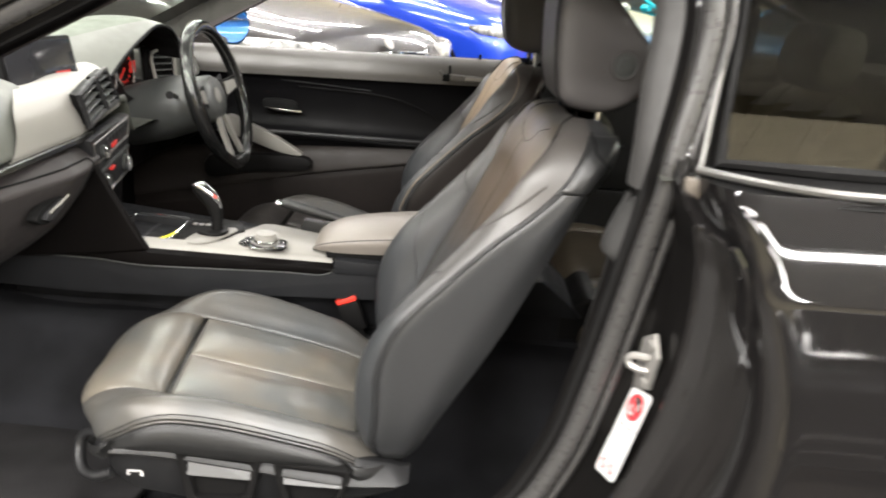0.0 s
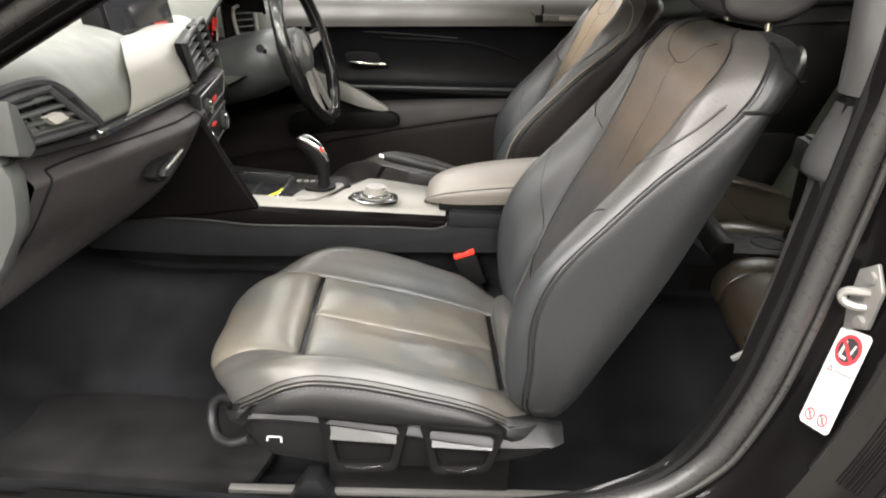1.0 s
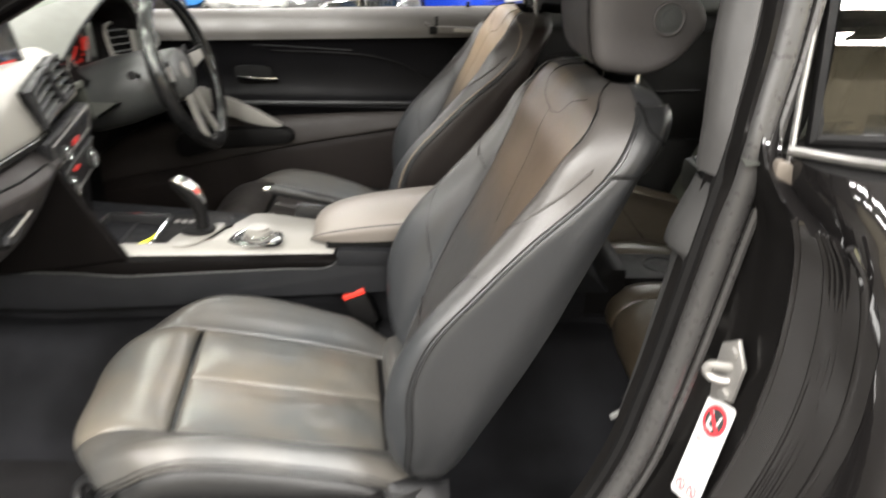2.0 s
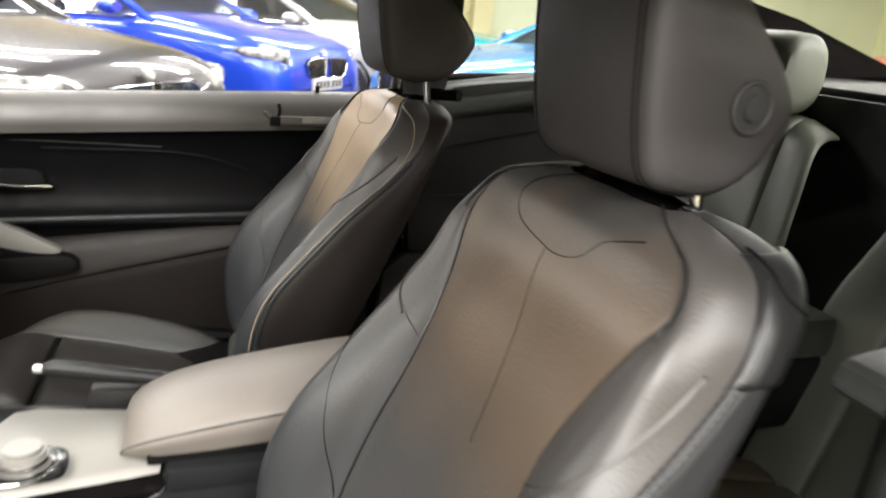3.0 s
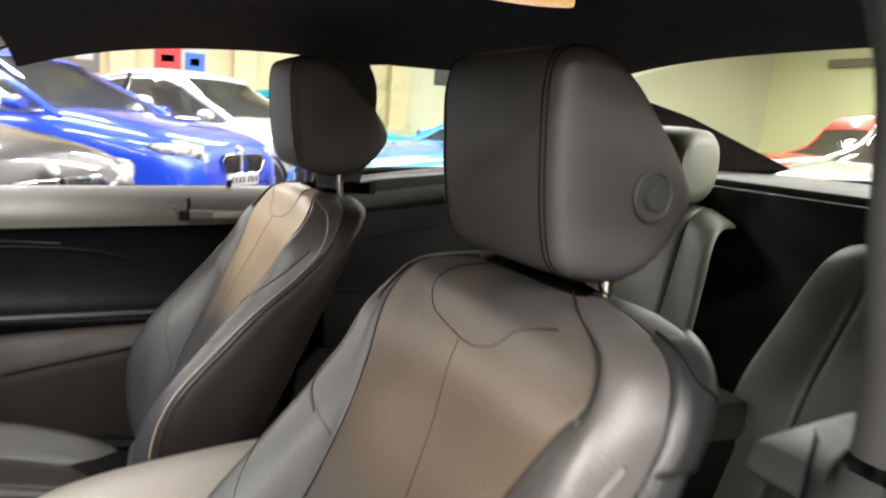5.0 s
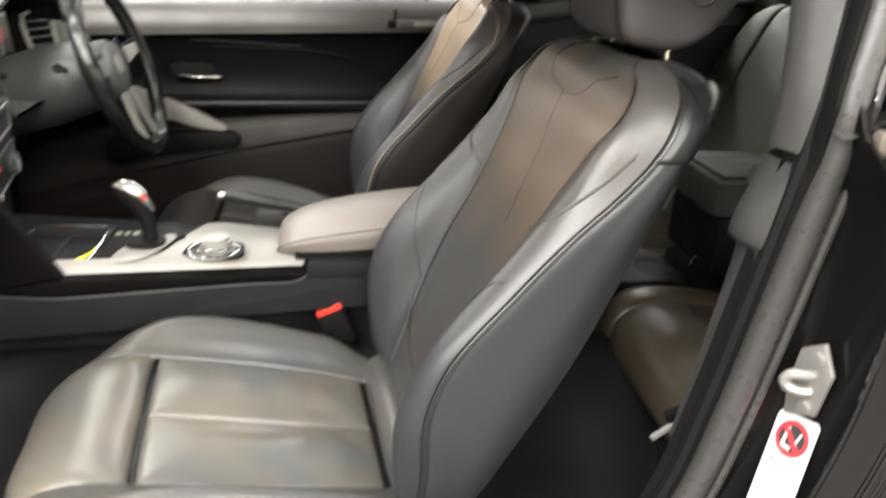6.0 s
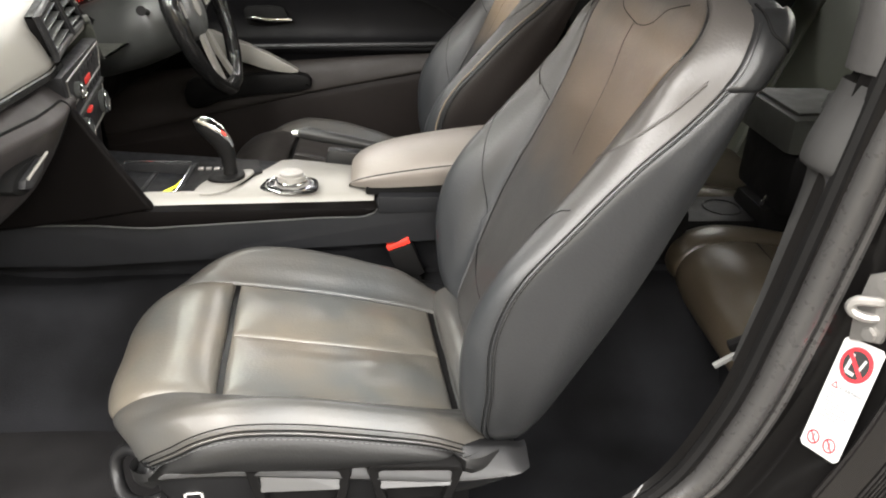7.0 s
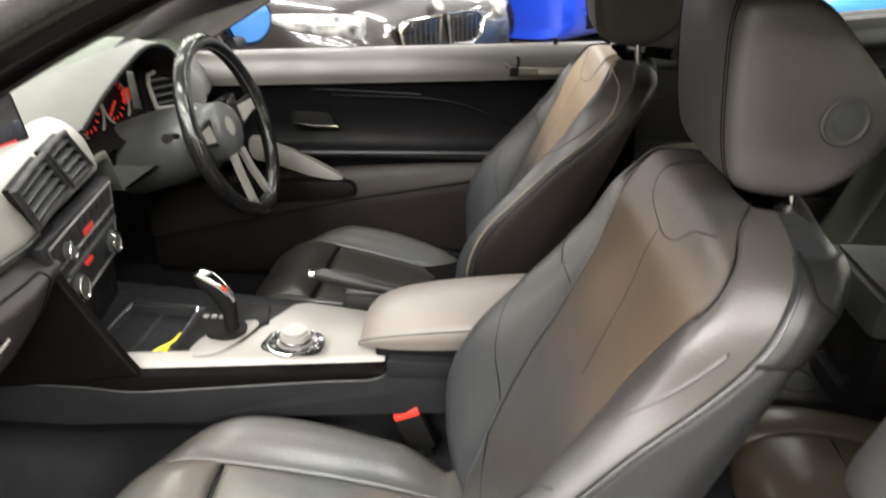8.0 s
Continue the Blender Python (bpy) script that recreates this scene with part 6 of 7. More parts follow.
def far_door():
    belt = lambda x: 0.940 + 0.040 * (x + 0.3)
    rows = []
    for x in np.linspace(-1.15, 0.055, 26):
        b = belt(x)
        rows.append(spline([(x, 0.742, b - 0.006), (x, 0.722, b + 0.004), (x, 0.690, b + 0.002), (x, 0.664, b - 0.016), (x, 0.652, b - 0.045), (x, 0.654, b - 0.070)], 4))
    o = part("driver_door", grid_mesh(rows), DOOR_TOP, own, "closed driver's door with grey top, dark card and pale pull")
    part("glass_slot", tube([(x, 0.738, belt(x) - 0.002) for x in np.linspace(-1.1, 0.05, 12)], 0.006, 6), RUBBER, o)
    rows = []
    for x in np.linspace(-1.15, 0.055, 30):
        b = belt(x)
        rows.append(spline([(x, 0.662, b - 0.066), (x, 0.676, b - 0.10), (x, 0.684, b - 0.16), (x, 0.680, 0.730), (x, 0.668, 0.705), (x, 0.645, 0.690), (x, 0.642, 0.676), (x, 0.655, 0.665), (x, 0.672, 0.62), (x, 0.672, 0.55)], 3))
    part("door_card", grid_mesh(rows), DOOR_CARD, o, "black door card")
    strip_pts = [(x, 0.641, 0.690 + 0.022 * (x + 0.5)) for x in np.linspace(-0.76, 0.0, 16)]
    part("accent_strip", tube(strip_pts, 0.0065, 8), PLASTIC_GREY, o, "thin grey accent strip")
    part("upper_strip", tube(spline([(-0.80, 0.672, 0.845), (-0.55, 0.673, 0.838), (-0.38, 0.673, 0.832)], 6), 0.0018, 6), PLASTIC_GREY, o)
    # curved edge of the insert
    part("insert_edge", tube(spline([(-0.60, 0.676, 0.825), (-0.35, 0.676, 0.820), (-0.22, 0.673, 0.790), (-0.15, 0.668, 0.745), (-0.13, 0.660, 0.715)], 6), 0.003, 6), PLASTIC, o)
    upper, lower = [], []
    for x in np.linspace(-1.1, 0.055, 24):
        top = 0.640 + 0.105 * (x + 0.50)
        edge = float(np.interp(x, (-1.1, -0.80, -0.52, -0.26, 0.06), (0.445, 0.510, 0.573, 0.622, 0.675)))
        upper.append(spline([(x, 0.676, top + 0.022), (x, 0.646, top), (x, 0.634, 0.5 * (top + edge)), (x, 0.629, edge + 0.006), (x, 0.633, edge)], 4))
        lower.append(spline([(x, 0.640, edge + 0.004), (x, 0.636, edge - 0.006), (x, 0.632, edge - 0.03), (x, 0.630, 0.5 * edge + 0.19), (x, 0.638, 0.36), (x, 0.655, 0.33)], 4))
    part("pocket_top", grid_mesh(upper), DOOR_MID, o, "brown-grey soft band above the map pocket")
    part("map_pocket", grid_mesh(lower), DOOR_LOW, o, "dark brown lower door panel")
    # pull handle and wing
    wing = [(-0.80, 0.728), (-0.745, 0.710), (-0.672, 0.684), (-0.600, 0.645), (-0.572, 0.626), (-0.600, 0.622), (-0.660, 0.632), (-0.745, 0.660), (-0.80, 0.675)]
    part("pull_handle", slab(spline(wing, 3, True), 0.622, 0.648, 0.0035), SATIN, o, "pale satin door pull")
    part("armrest", slab(spline([(-0.86, 0.600), (-0.74, 0.615), (-0.60, 0.622), (-0.548, 0.615), (-0.545, 0.585), (-0.60, 0.572), (-0.75, 0.555), (-0.86, 0.53)], 3, True), 0.612, 0.672, 0.012), PLASTIC, o, "black door armrest")
    part("handle_cup", slab(spline([(-0.705, 0.755), (-0.70, 0.780), (-0.62, 0.782), (-0.600, 0.765), (-0.605, 0.738), (-0.69, 0.734)], 3, True), 0.672, 0.680, 0.003), SEAM, o)
    part("door_handle", slab(spline([(-0.695, 0.7575), (-0.64, 0.7535), (-0.590, 0.7545), (-0.588, 0.7480), (-0.64, 0.7455), (-0.682, 0.7470)], 3, True), 0.656, 0.668, 0.002), CHROME, o, "chrome inner door handle")
    part("lock_pin", tube([(-0.06, 0.70, belt(-0.06)), (-0.06, 0.70, belt(-0.06) + 0.018)], 0.005, 10), PLASTIC, o)
    part("outer_skin", grid_mesh([[(x, y, z) for y, z in ((0.760, belt(x) - 0.004), (0.80, 0.90), (0.855, 0.82), (0.85, 0.6), (0.80, 0.33))] for x in np.linspace(-1.2, 0.19, 12)]), PAINT_OWN, o)
    return o


far_door()


def belt_arm():
    o = thing("belt_feeder_arm", "grey belt feeder arm with a black hooked tip", "seat belt", at=(-0.1, 0.636, 0.90))
    part("arm", box(-0.05, 0.10, -0.006, 0.006, -0.009, 0.009, 0.004), DOOR_TOP, o)
    part("groove", box(0.0, 0.06, -0.0075, -0.005, -0.004, 0.006, 0.001), SATIN, o)
    part("tip", box(-0.066, -0.044, -0.007, 0.007, -0.012, 0.008, 0.003), SEAM, o)
    part("hook", tube(spline([(-0.050, 0.0, 0.004), (-0.046, 0.0, 0.018), (-0.048, 0.0, 0.034)], 5), 0.0035, 8), SEAM, o)
    part("hook", tube(spline([(-0.060, 0.0, -0.004), (-0.070, 0.0, 0.010), (-0.078, 0.0, 0.016)], 5), 0.004, 8), DOOR_TOP, o)


belt_arm()


def own_mirror():
    o = thing("wing_mirror", "black wing mirror outside the driver's window", "mirror", at=(-0.900, 0.95, 0.962))
    shell = []
    for x, s in ((-0.07, 0.55), (-0.05, 0.85), (-0.01, 1.0), (0.02, 1.0)):
        shell.append([(x, s * 0.105 * math.cos(a), s * 0.068 * math.sin(a)) for a in np.linspace(0, 2 * math.pi, 24, endpoint=False)])
    turn = Matrix.Rotation(radians(-18), 4, "Z") @ Matrix.Rotation(radians(-3.5), 4, "Y")
    bm = loft(shell)
    bmesh.ops.transform(bm, matrix=turn, verts=bm.verts)
    part("shell", bm, PAINT_OWN, o)
    bm = slab([(0.092 * math.cos(a), 0.057 * math.sin(a)) for a in np.linspace(0, 2 * math.pi, 28, endpoint=False)], 0.0205, 0.024, 0, "x")
    bmesh.ops.transform(bm, matrix=turn, verts=bm.verts)
    part("mirror_glass", bm, MIRROR, o, "bluish mirror glass")
    part("arm", tube([(0.0, -0.05, -0.05), (0.02, -0.16, -0.045), (0.03, -0.21, -0.03)], 0.018, 10), PLASTIC, o)


own_mirror()

# ---- rear seats ----


def rear_place(cy, label):
    o = None

    def add(name, bm, mat, lab=""):
        bmesh.ops.translate(bm, vec=(-0.6, -cy, -0.3), verts=bm.verts)
        ob = part(name, bm, mat, o or own, lab)
        if o is None:
            ob.location = (0.6, cy, 0.3)
        return ob
    hw = 0.255
    # cushion
    st = [(0.262, 0.395), (0.222, 0.404), (0.200, 0.432), (0.205, 0.470), (0.238, 0.498), (0.30, 0.508), (0.42, 0.492), (0.58, 0.455)]
    rows = []
    for x, z in spline(st, 4):
        rows.append([(x, cy + v * hw, z + 0.014 * abs(v) ** 3 - 0.012 * max(abs(v) - 0.9, 0) * 10) for v in np.linspace(-1, 1, 29)])
    g = np.array(rows)
    sg = facing(g, (0, 0, 1))
    nr, nc = g.shape[0] - 1, g.shape[1] - 1
    o = add("rear_seat", grid_mesh(g - normals(g) * sg * 0.008), SEAM, label)
    for j0, j1 in ((0, 4), (4, 24), (24, 28)):
        add("seat_cushion", pad(g, 0, nr, j0, j1, 0.012, 0.008, sg, puff=0.006), LEATHER_REAR)
    add("cushion_front", box(0.255, 0.60, cy - hw + 0.01, cy + hw - 0.01, 0.24, 0.415, 0.02), CARPET, "carpeted base of the rear seat")
    add("cushion_seam", tube([(0.335, cy + v * hw, 0.5105 + 0.014 * abs(v) ** 3) for v in np.linspace(-0.66, 0.66, 12)], 0.0012, 6), SEAM)
    # backrest
    st = [(0.560, 0.43), (0.585, 0.52), (0.625, 0.64), (0.665, 0.76), (0.705, 0.88), (0.735, 0.965), (0.765, 0.995), (0.80, 1.0)]
    rows = []
    for x, z in spline(st, 4):
        up = (z - 0.43) / 0.57
        w = hw * (1 - 0.22 * max(up - 0.6, 0) / 0.4)
        rows.append([(x + 0.010 - 0.045 * abs(v) ** 2.5 * (1 - 0.6 * up), cy + v * w, z - 0.05 * max(abs(v) - 0.6, 0) * up) for v in np.linspace(-1, 1, 29)])
    g = np.array(rows)
    sg = facing(g, (-1, 0, 0.3))
    nr = g.shape[0] - 1
    add("backrest_core", grid_mesh(g - normals(g) * sg * 0.008), SEAM)
    for j0, j1 in ((0, 6), (6, 22), (22, 28)):
        add("backrest", pad(g, 0, nr, j0, j1, 0.012, 0.008, sg, puff=0.007), LEATHER_OLIVE)
    # headrest
    prof = spline([(0.700, 1.03), (0.705, 1.10), (0.725, 1.145), (0.775, 1.155), (0.810, 1.13), (0.815, 1.06), (0.79, 1.01), (0.73, 1.0)], 4, True)
    cen = np.array((0.758, 1.08))
    hr = []
    for a, k in ((-0.122, 0.6), (-0.118, 0.82), (-0.105, 0.95), (-0.06, 1), (0.06, 1), (0.105, 0.95), (0.118, 0.82), (0.122, 0.6)):
        hr.append([(p[0], cy + a, p[1]) for p in cen + (prof - cen) * k])
    add("headrest", loft(hr), LEATHER_OLIVE, "low rear headrest")


rear_place(0.31, "black leather rear seat with fixed low headrest behind the driver")
rear_place(-0.33, "black leather rear seat with fixed low headrest behind the passenger")


def rear_tray():
    o = part("rear_tray", box(-0.20, 0.24, -0.062, 0.062, -0.10, 0.118, 0.012), PLASTIC, own, "black rear centre tray with cup holders between the seats")
    o.location = (0.35, -0.01, 0.4)
    for x in (-0.02, 0.09):
        part("cup_holder", ring_bar((x, 0.0, 0.117), (0, 0, 1), 0.036, 0.0035), PLASTIC, o)
    part("tray_bow", tube(spline([(0.028, -0.045, 0.112), (0.034, -0.045, 0.142), (0.050, -0.042, 0.166), (0.085, -0.036, 0.150), (0.115, -0.030, 0.112)], 6), 0.0036, 8), CHROME, o, "bright metal bow")
    part("tray_front", slab([(-0.28, -0.15), (-0.20, 0.10), (-0.15, 0.15), (-0.12, 0.15), (-0.12, -0.15)], -0.09, 0.08, 0.012), PLASTIC, o)


rear_tray()
part("rear_armrest", slab(spline([(0.165, 0.885), (0.20, 0.902), (0.45, 0.925), (0.72, 0.94), (0.72, 0.905), (0.45, 0.885), (0.19, 0.868)], 4, True), -0.645, -0.525, 0.008), CABIN_GREY, own, "charcoal armrest ledge along the rear side")


def folded_armrest():
    """The rear centre armrest, folded down between the two places."""
    a = part("rear_centre_armrest", box(-0.13, 0.13, -0.105, 0.105, -0.035, 0.035, 0.018), REAR_TRIM, own, "grey-black rear centre armrest, folded down")
    a.location = (0.50, -0.02, 0.700)
    part("lid", box(-0.115, 0.02, -0.085, 0.085, 0.034, 0.040, 0.003), REAR_TRIM, a)
    for x in (-0.112, 0.022):
        part("seam", tube([(x, -0.085, 0.037), (x, 0.085, 0.037)], 0.0015, 6), STITCH, a)
    part("hinge_block", box(-0.11, 0.16, -0.10, 0.10, -0.155, -0.034, 0.014), PLASTIC, a)
    part("tray_end", box(-0.13, 0.10, -0.06, 0.07, -0.26, -0.150, 0.03), PLASTIC, a)


folded_armrest()
part("parcel_shelf", box(0.82, 1.45, -0.60, 0.60, 1.040, 1.060, 0.006), REAR_TRIM, own, "grey parcel shelf")
part("rear_bulkhead", box(0.80, 0.82, -0.62, 0.62, 0.24, 1.045, 0.004), REAR_SIDE, own)
for mir in (-1, 1):
    part("kick_panel", box(-1.38, -1.02 if mir > 0 else -1.10, *sorted((mir * 0.672, mir * 0.70)), 0.235, 0.86, 0.006), PLASTIC, own)
part("front_bulkhead", box(-1.38, -1.34, -0.72, 0.72, 0.24, 0.86, 0.004), PLASTIC, own)
part("underbody", box(-1.4, 2.3, -0.78, 0.78, 0.17, 0.228, 0.01), PLASTIC, own)


def hull(stations):
    """Car skin across: x, half width, top, foot."""
    rows = []
    for x, w, top, foot in stations:
        half = [(1.0 * w, foot), (1.04 * w, foot + 0.45 * (top - foot)), (1.0 * w, top - 0.13), (0.93 * w, top - 0.045), (0.72 * w, top - 0.010), (0.35 * w, top)]
        rows.append(spline([(x, -y, z) for y, z in half] + [(x, 0, top + 0.004)] + [(x, y, z) for y, z in half[::-1]], 4))
    rows = np.array(rows)
    return np.array([spline(rows[:, k], 4) for k in range(rows.shape[1])]).transpose(1, 0, 2)


front = hull([(-2.78, 0.52, 0.60, 0.34), (-2.74, 0.66, 0.68, 0.28), (-2.62, 0.76, 0.74, 0.24), (-2.40, 0.80, 0.80, 0.24), (-2.0, 0.81, 0.85, 0.40), (-1.7, 0.81, 0.88, 0.40), (-1.32, 0.81, 0.905, 0.30)])
part("bonnet", grid_mesh(front), PAINT_OWN, own, "glossy black bonnet and front wings")
part("nose", grid_mesh([front[0], front[0] * np.array((1, 0.6, 1)) + np.array((-0.01, 0, 0)), front[0] * np.array((1, 0.02, 1))]), PAINT_OWN, own)
rear = hull([(1.42, 0.80, 1.050, 0.90), (1.8, 0.80, 1.050, 0.80), (2.1, 0.79, 1.030, 0.45), (2.30, 0.76, 1.000, 0.30), (2.38, 0.70, 0.90, 0.28), (2.41, 0.60, 0.80, 0.32)])
part("boot_lid", grid_mesh(rear), PAINT_OWN, own, "glossy black boot lid and tail")
part("tail", grid_mesh([rear[-1], rear[-1] * np.array((1, 0.6, 1)) + np.array((0.01, 0, 0)), rear[-1] * np.array((1, 0.02, 1))]), PAINT_OWN, own)

# ---- wheels of the car ----


def wheel_parts(root, x, y, mir, r=0.325):
    tyre = []
    for a in np.linspace(0, 2 * math.pi, 40, endpoint=False):
        tyre.append([(x + rr * math.cos(a), y + mir * d, r + rr * math.sin(a)) for rr, d in ((0.225, -0.08), (r - 0.01, -0.085), (r, -0.06), (r, 0.06), (r - 0.01, 0.085), (0.225, 0.09))])
    tyre.append(tyre[0])
    t = part("tyre", loft(tyre, False), TYRE, root)
    part("rim", ring_bar((x, y + mir * 0.075, r), (0, 1, 0), 0.215, 0.016, 36, 8), ALLOY, t)
    for k in range(5):
        a = 2 * math.pi * k / 5 + 0.3
        for da in (-0.12, 0.12):
            part("rim_spoke", tube([(x + 0.03 * math.cos(a), y + mir * 0.06, r + 0.03 * math.sin(a)), (x + 0.21 * math.cos(a + da), y + mir * 0.075, r + 0.21 * math.sin(a + da))], [0.02, 0.013], 6), ALLOY, t)
    part("brake_disc", disc((x, y, r), (0, mir, 0), 0.16, 0.02, 28), STEEL, t)


for wx in (-1.95, 0.87):
    for mir in (-1, 1):
        wheel_parts(own, wx, mir * 0.75, mir)

# ---- parked cars ----


def parked_car(label, paint, m, tall=1.0, group="parked cars"):
    """A whole car, nose along its own +x, standing on the floor."""
    root = thing("parked_car", label, "car", group)
    body_st = [(2.26, 0.56, 0.52, 0.34), (2.24, 0.66, 0.66, 0.26), (2.17, 0.765, 0.775, 0.20), (2.02, 0.835, 0.85, 0.18), (1.75, 0.885, 0.885, 0.17), (1.30, 0.945, 0.90, 0.17),
               (0.92, 0.985, 0.905, 0.17), (0.5, 0.975, 0.905, 0.17), (-0.6, 0.985, 0.905, 0.17), (-1.4, 1.01, 0.90, 0.18), (-1.95, 1.03, 0.86, 0.22), (-2.2, 1.0, 0.80, 0.30), (-2.28, 0.85, 0.68, 0.40)]
    rings = []
    for x, zt, w, zb in body_st:
        zt = zt * (1 + (tall - 1) * 0.6)
        half = [(0, zt + 0.018), (0.38, zt + 0.014), (0.66, zt + 0.002), (0.86, zt - 0.035), (0.965, zt - 0.11), (1.0, zt - 0.24), (0.985, 0.50 * (zt + zb) - 0.08), (0.97, zb + 0.12), (0.90, zb), (0, zb)]
        ring = [(x, -a * w, z) for a, z in half] + [(x, a * w, z) for a, z in half[-2:0:-1]]
        rings.append(spline(ring, 3, True))
    rings = np.array(rings)
    g = np.array([spline(rings[:, j], 3) for j in range(rings.shape[1])]).transpose(1, 0, 2)
    part("body", loft(list(g)), paint, root)
    # cabin
    H = 1.435 * tall
    cab = [(1.02, 0.96, 0.80), (0.62, 1.17, 0.74), (0.22, 1.35, 0.66), (-0.15, H - 0.012, 0.62), (-0.6, H, 0.61), (-1.0, H - 0.03, 0.60), (-1.35, 1.31 * tall, 0.60), (-1.68, 1.13 * tall, 0.64), (-1.92, 1.02, 0.70)]
    rows = []
    for x, zt, w in cab:
        rows.append(spline([(x, -0.86, 0.95), (x, -0.5 * (0.86 + w), 0.5 * (0.95 + zt) + 0.01), (x, -w, zt - 0.045), (x, -w * 0.72, zt - 0.008), (x, 0, zt + 0.008), (x, w * 0.72, zt - 0.008), (x, w, zt - 0.045), (x, 0.5 * (0.86 + w), 0.5 * (0.95 + zt) + 0.01), (x, 0.86, 0.95)], 4))
    rows = np.array(rows)
    cg = np.array([spline(rows[:, j], 4) for j in range(rows.shape[1])]).transpose(1, 0, 2)
    nr, nc = cg.shape[0] - 1, cg.shape[1] - 1
    ws = part("windscreen", grid_mesh(cg[:11, 8:25]), GLASS_CAR, root)
    ws.visible_shadow = False
    part("rear_window", grid_mesh(cg[23:, 8:25]), GLASS_CAR, root)
    off = normals(cg) * facing(cg, (0, 0, 1)) * 0.004
    part("roof", grid_mesh((cg + off)[10:24, 6:27]), paint, root)
    for mir, sl in ((-1, slice(0, 8)), (1, slice(25, 33))):
        part("side_window", grid_mesh(cg[2:31, sl]), GLASS_CAR, root)
        j = 7 if mir < 0 else 25
        part("roof_pillar", tube(cg[0:12, j], 0.035, 8), paint, root)
        part("roof_pillar", tube(cg[22:, j], 0.05, 8), paint, root)
        part("roof_rail", tube(cg[10:25, j], 0.022, 8), paint, root)
        part("door_pillar", tube([cg[18, j], cg[18, 0 if mir < 0 else nc]], 0.035, 6), PLASTIC_GLOSS, root)
        part("window_trim", tube([cg[i, 0 if mir < 0 else nc] + np.array((0, mir * 0.035, 0.02)) for i in range(1, nr)], 0.010, 6), CHROME, root)
        # headlamp
        lamp = []
        for x, y, z, s in ((2.08, 0.50, 0.690, 0.055), (2.10, 0.56, 0.695, 0.062), (2.02, 0.70, 0.708, 0.060), (1.88, 0.82, 0.728, 0.040), (1.78, 0.865, 0.742, 0.018)):
            z *= 1 + (tall - 1) * 0.6
            lamp.append([(x + 0.118 + 0.03 * math.cos(a), mir * (y + 0.022 + 0.035 * math.cos(a)), z + 0.012 + s * math.sin(a)) for a in np.linspace(0, 2 * math.pi, 14, endpoint=False)])
        hl = part("headlamp", loft(lamp), LAMP_GLASS, root, "clear headlamp")
        for y in (0.58, 0.70):
            part("lamp_ring", ring_bar((2.20 - (y - 0.5) * 0.5, mir * y, 0.70), (0.9, mir * 0.4, 0), 0.035, 0.006, 20, 6), CHROME, hl)
        # grille half
        gr = [(mir * y, z) for y, z in ((0.03, 0.72), (0.30, 0.715), (0.36, 0.67), (0.33, 0.575), (0.25, 0.545), (0.05, 0.55))]
        fr = part("grille", slab(gr, 2.20, 2.275, 0.008, "x"), PLASTIC_GLOSS, root, "dark twin grille")
        part("grille_frame", tube([(2.277, y, z) for y, z in gr], 0.008, 6, closed=True), CHROME, fr)
        for k in range(6):
            y = mir * (0.075 + 0.042 * k)
            part("grille_bar", tube([(2.279, y, 0.56), (2.275, y, 0.70)], 0.005, 5), PLASTIC_GREY, fr)
        part("side_intake", slab([(mir * y, z) for y, z in ((0.50, 0.42), (0.74, 0.46), (0.72, 0.33), (0.52, 0.32))], 2.05, 2.20, 0.01, "x"), PLASTIC, root)
        mirror = []
        for x, s in ((0.62, 0.5), (0.66, 0.95), (0.72, 1.0), (0.78, 0.6)):
            mirror.append([(x, mir * (0.98 + s * 0.10 * math.cos(a)), 1.03 + s * 0.065 * math.sin(a)) for a in np.linspace(0, 2 * math.pi, 14, endpoint=False)])
        part("wing_mirror", loft(mirror), paint, root)
        for wx in (1.42, -1.40):
            wheel_parts(root, wx, mir * 0.80, mir)
            part("wheel_arch", ring_bar((wx, mir * 0.865, 0.335), (0, 1, 0), 0.355, 0.030, 30, 6), PLASTIC, root)
    part("lower_intake", slab([(-0.45, 0.40), (0.45, 0.40), (0.40, 0.27), (-0.40, 0.27)], 2.15, 2.262, 0.01, "x"), PLASTIC, root)
    plate = part("number_plate", slab([(-0.26, 0.435), (0.26, 0.435), (0.26, 0.545), (-0.26, 0.545)], 2.262, 2.285, 0.003, "x"), WHITE_PAPER, root, "white plate with dark bars")
    for k in range(7):
        y = -0.20 + k * 0.066 + (0.02 if k > 3 else 0)
        part("plate_bar", box(2.2855, 2.2875, y - 0.018, y + 0.018, 0.462, 0.520, 0), BLACK_INK, plate, "", False)
    part("badge", disc((2.225, 0, 0.765), (0.8, 0, 0.6), 0.038, 0.01, 24), SATIN, root)
    part("cabin_floor", box(-1.7, 0.75, -0.72, 0.72, 0.55, 0.80, 0.05), PLASTIC, root)
    for y in (-0.36, 0.36):
        part("front_seat", slab(spline([(-0.38, 0.75), (-0.26, 0.75), (-0.42, 1.16), (-0.50, 1.30), (-0.58, 1.30), (-0.56, 1.05)], 3, True), y - 0.22, y + 0.22, 0.05), LEATHER, root)
    part("dash", box(0.35, 0.85, -0.70, 0.70, 0.80, 0.96, 0.05), PLASTIC, root)
    root.matrix_world = m
    return root


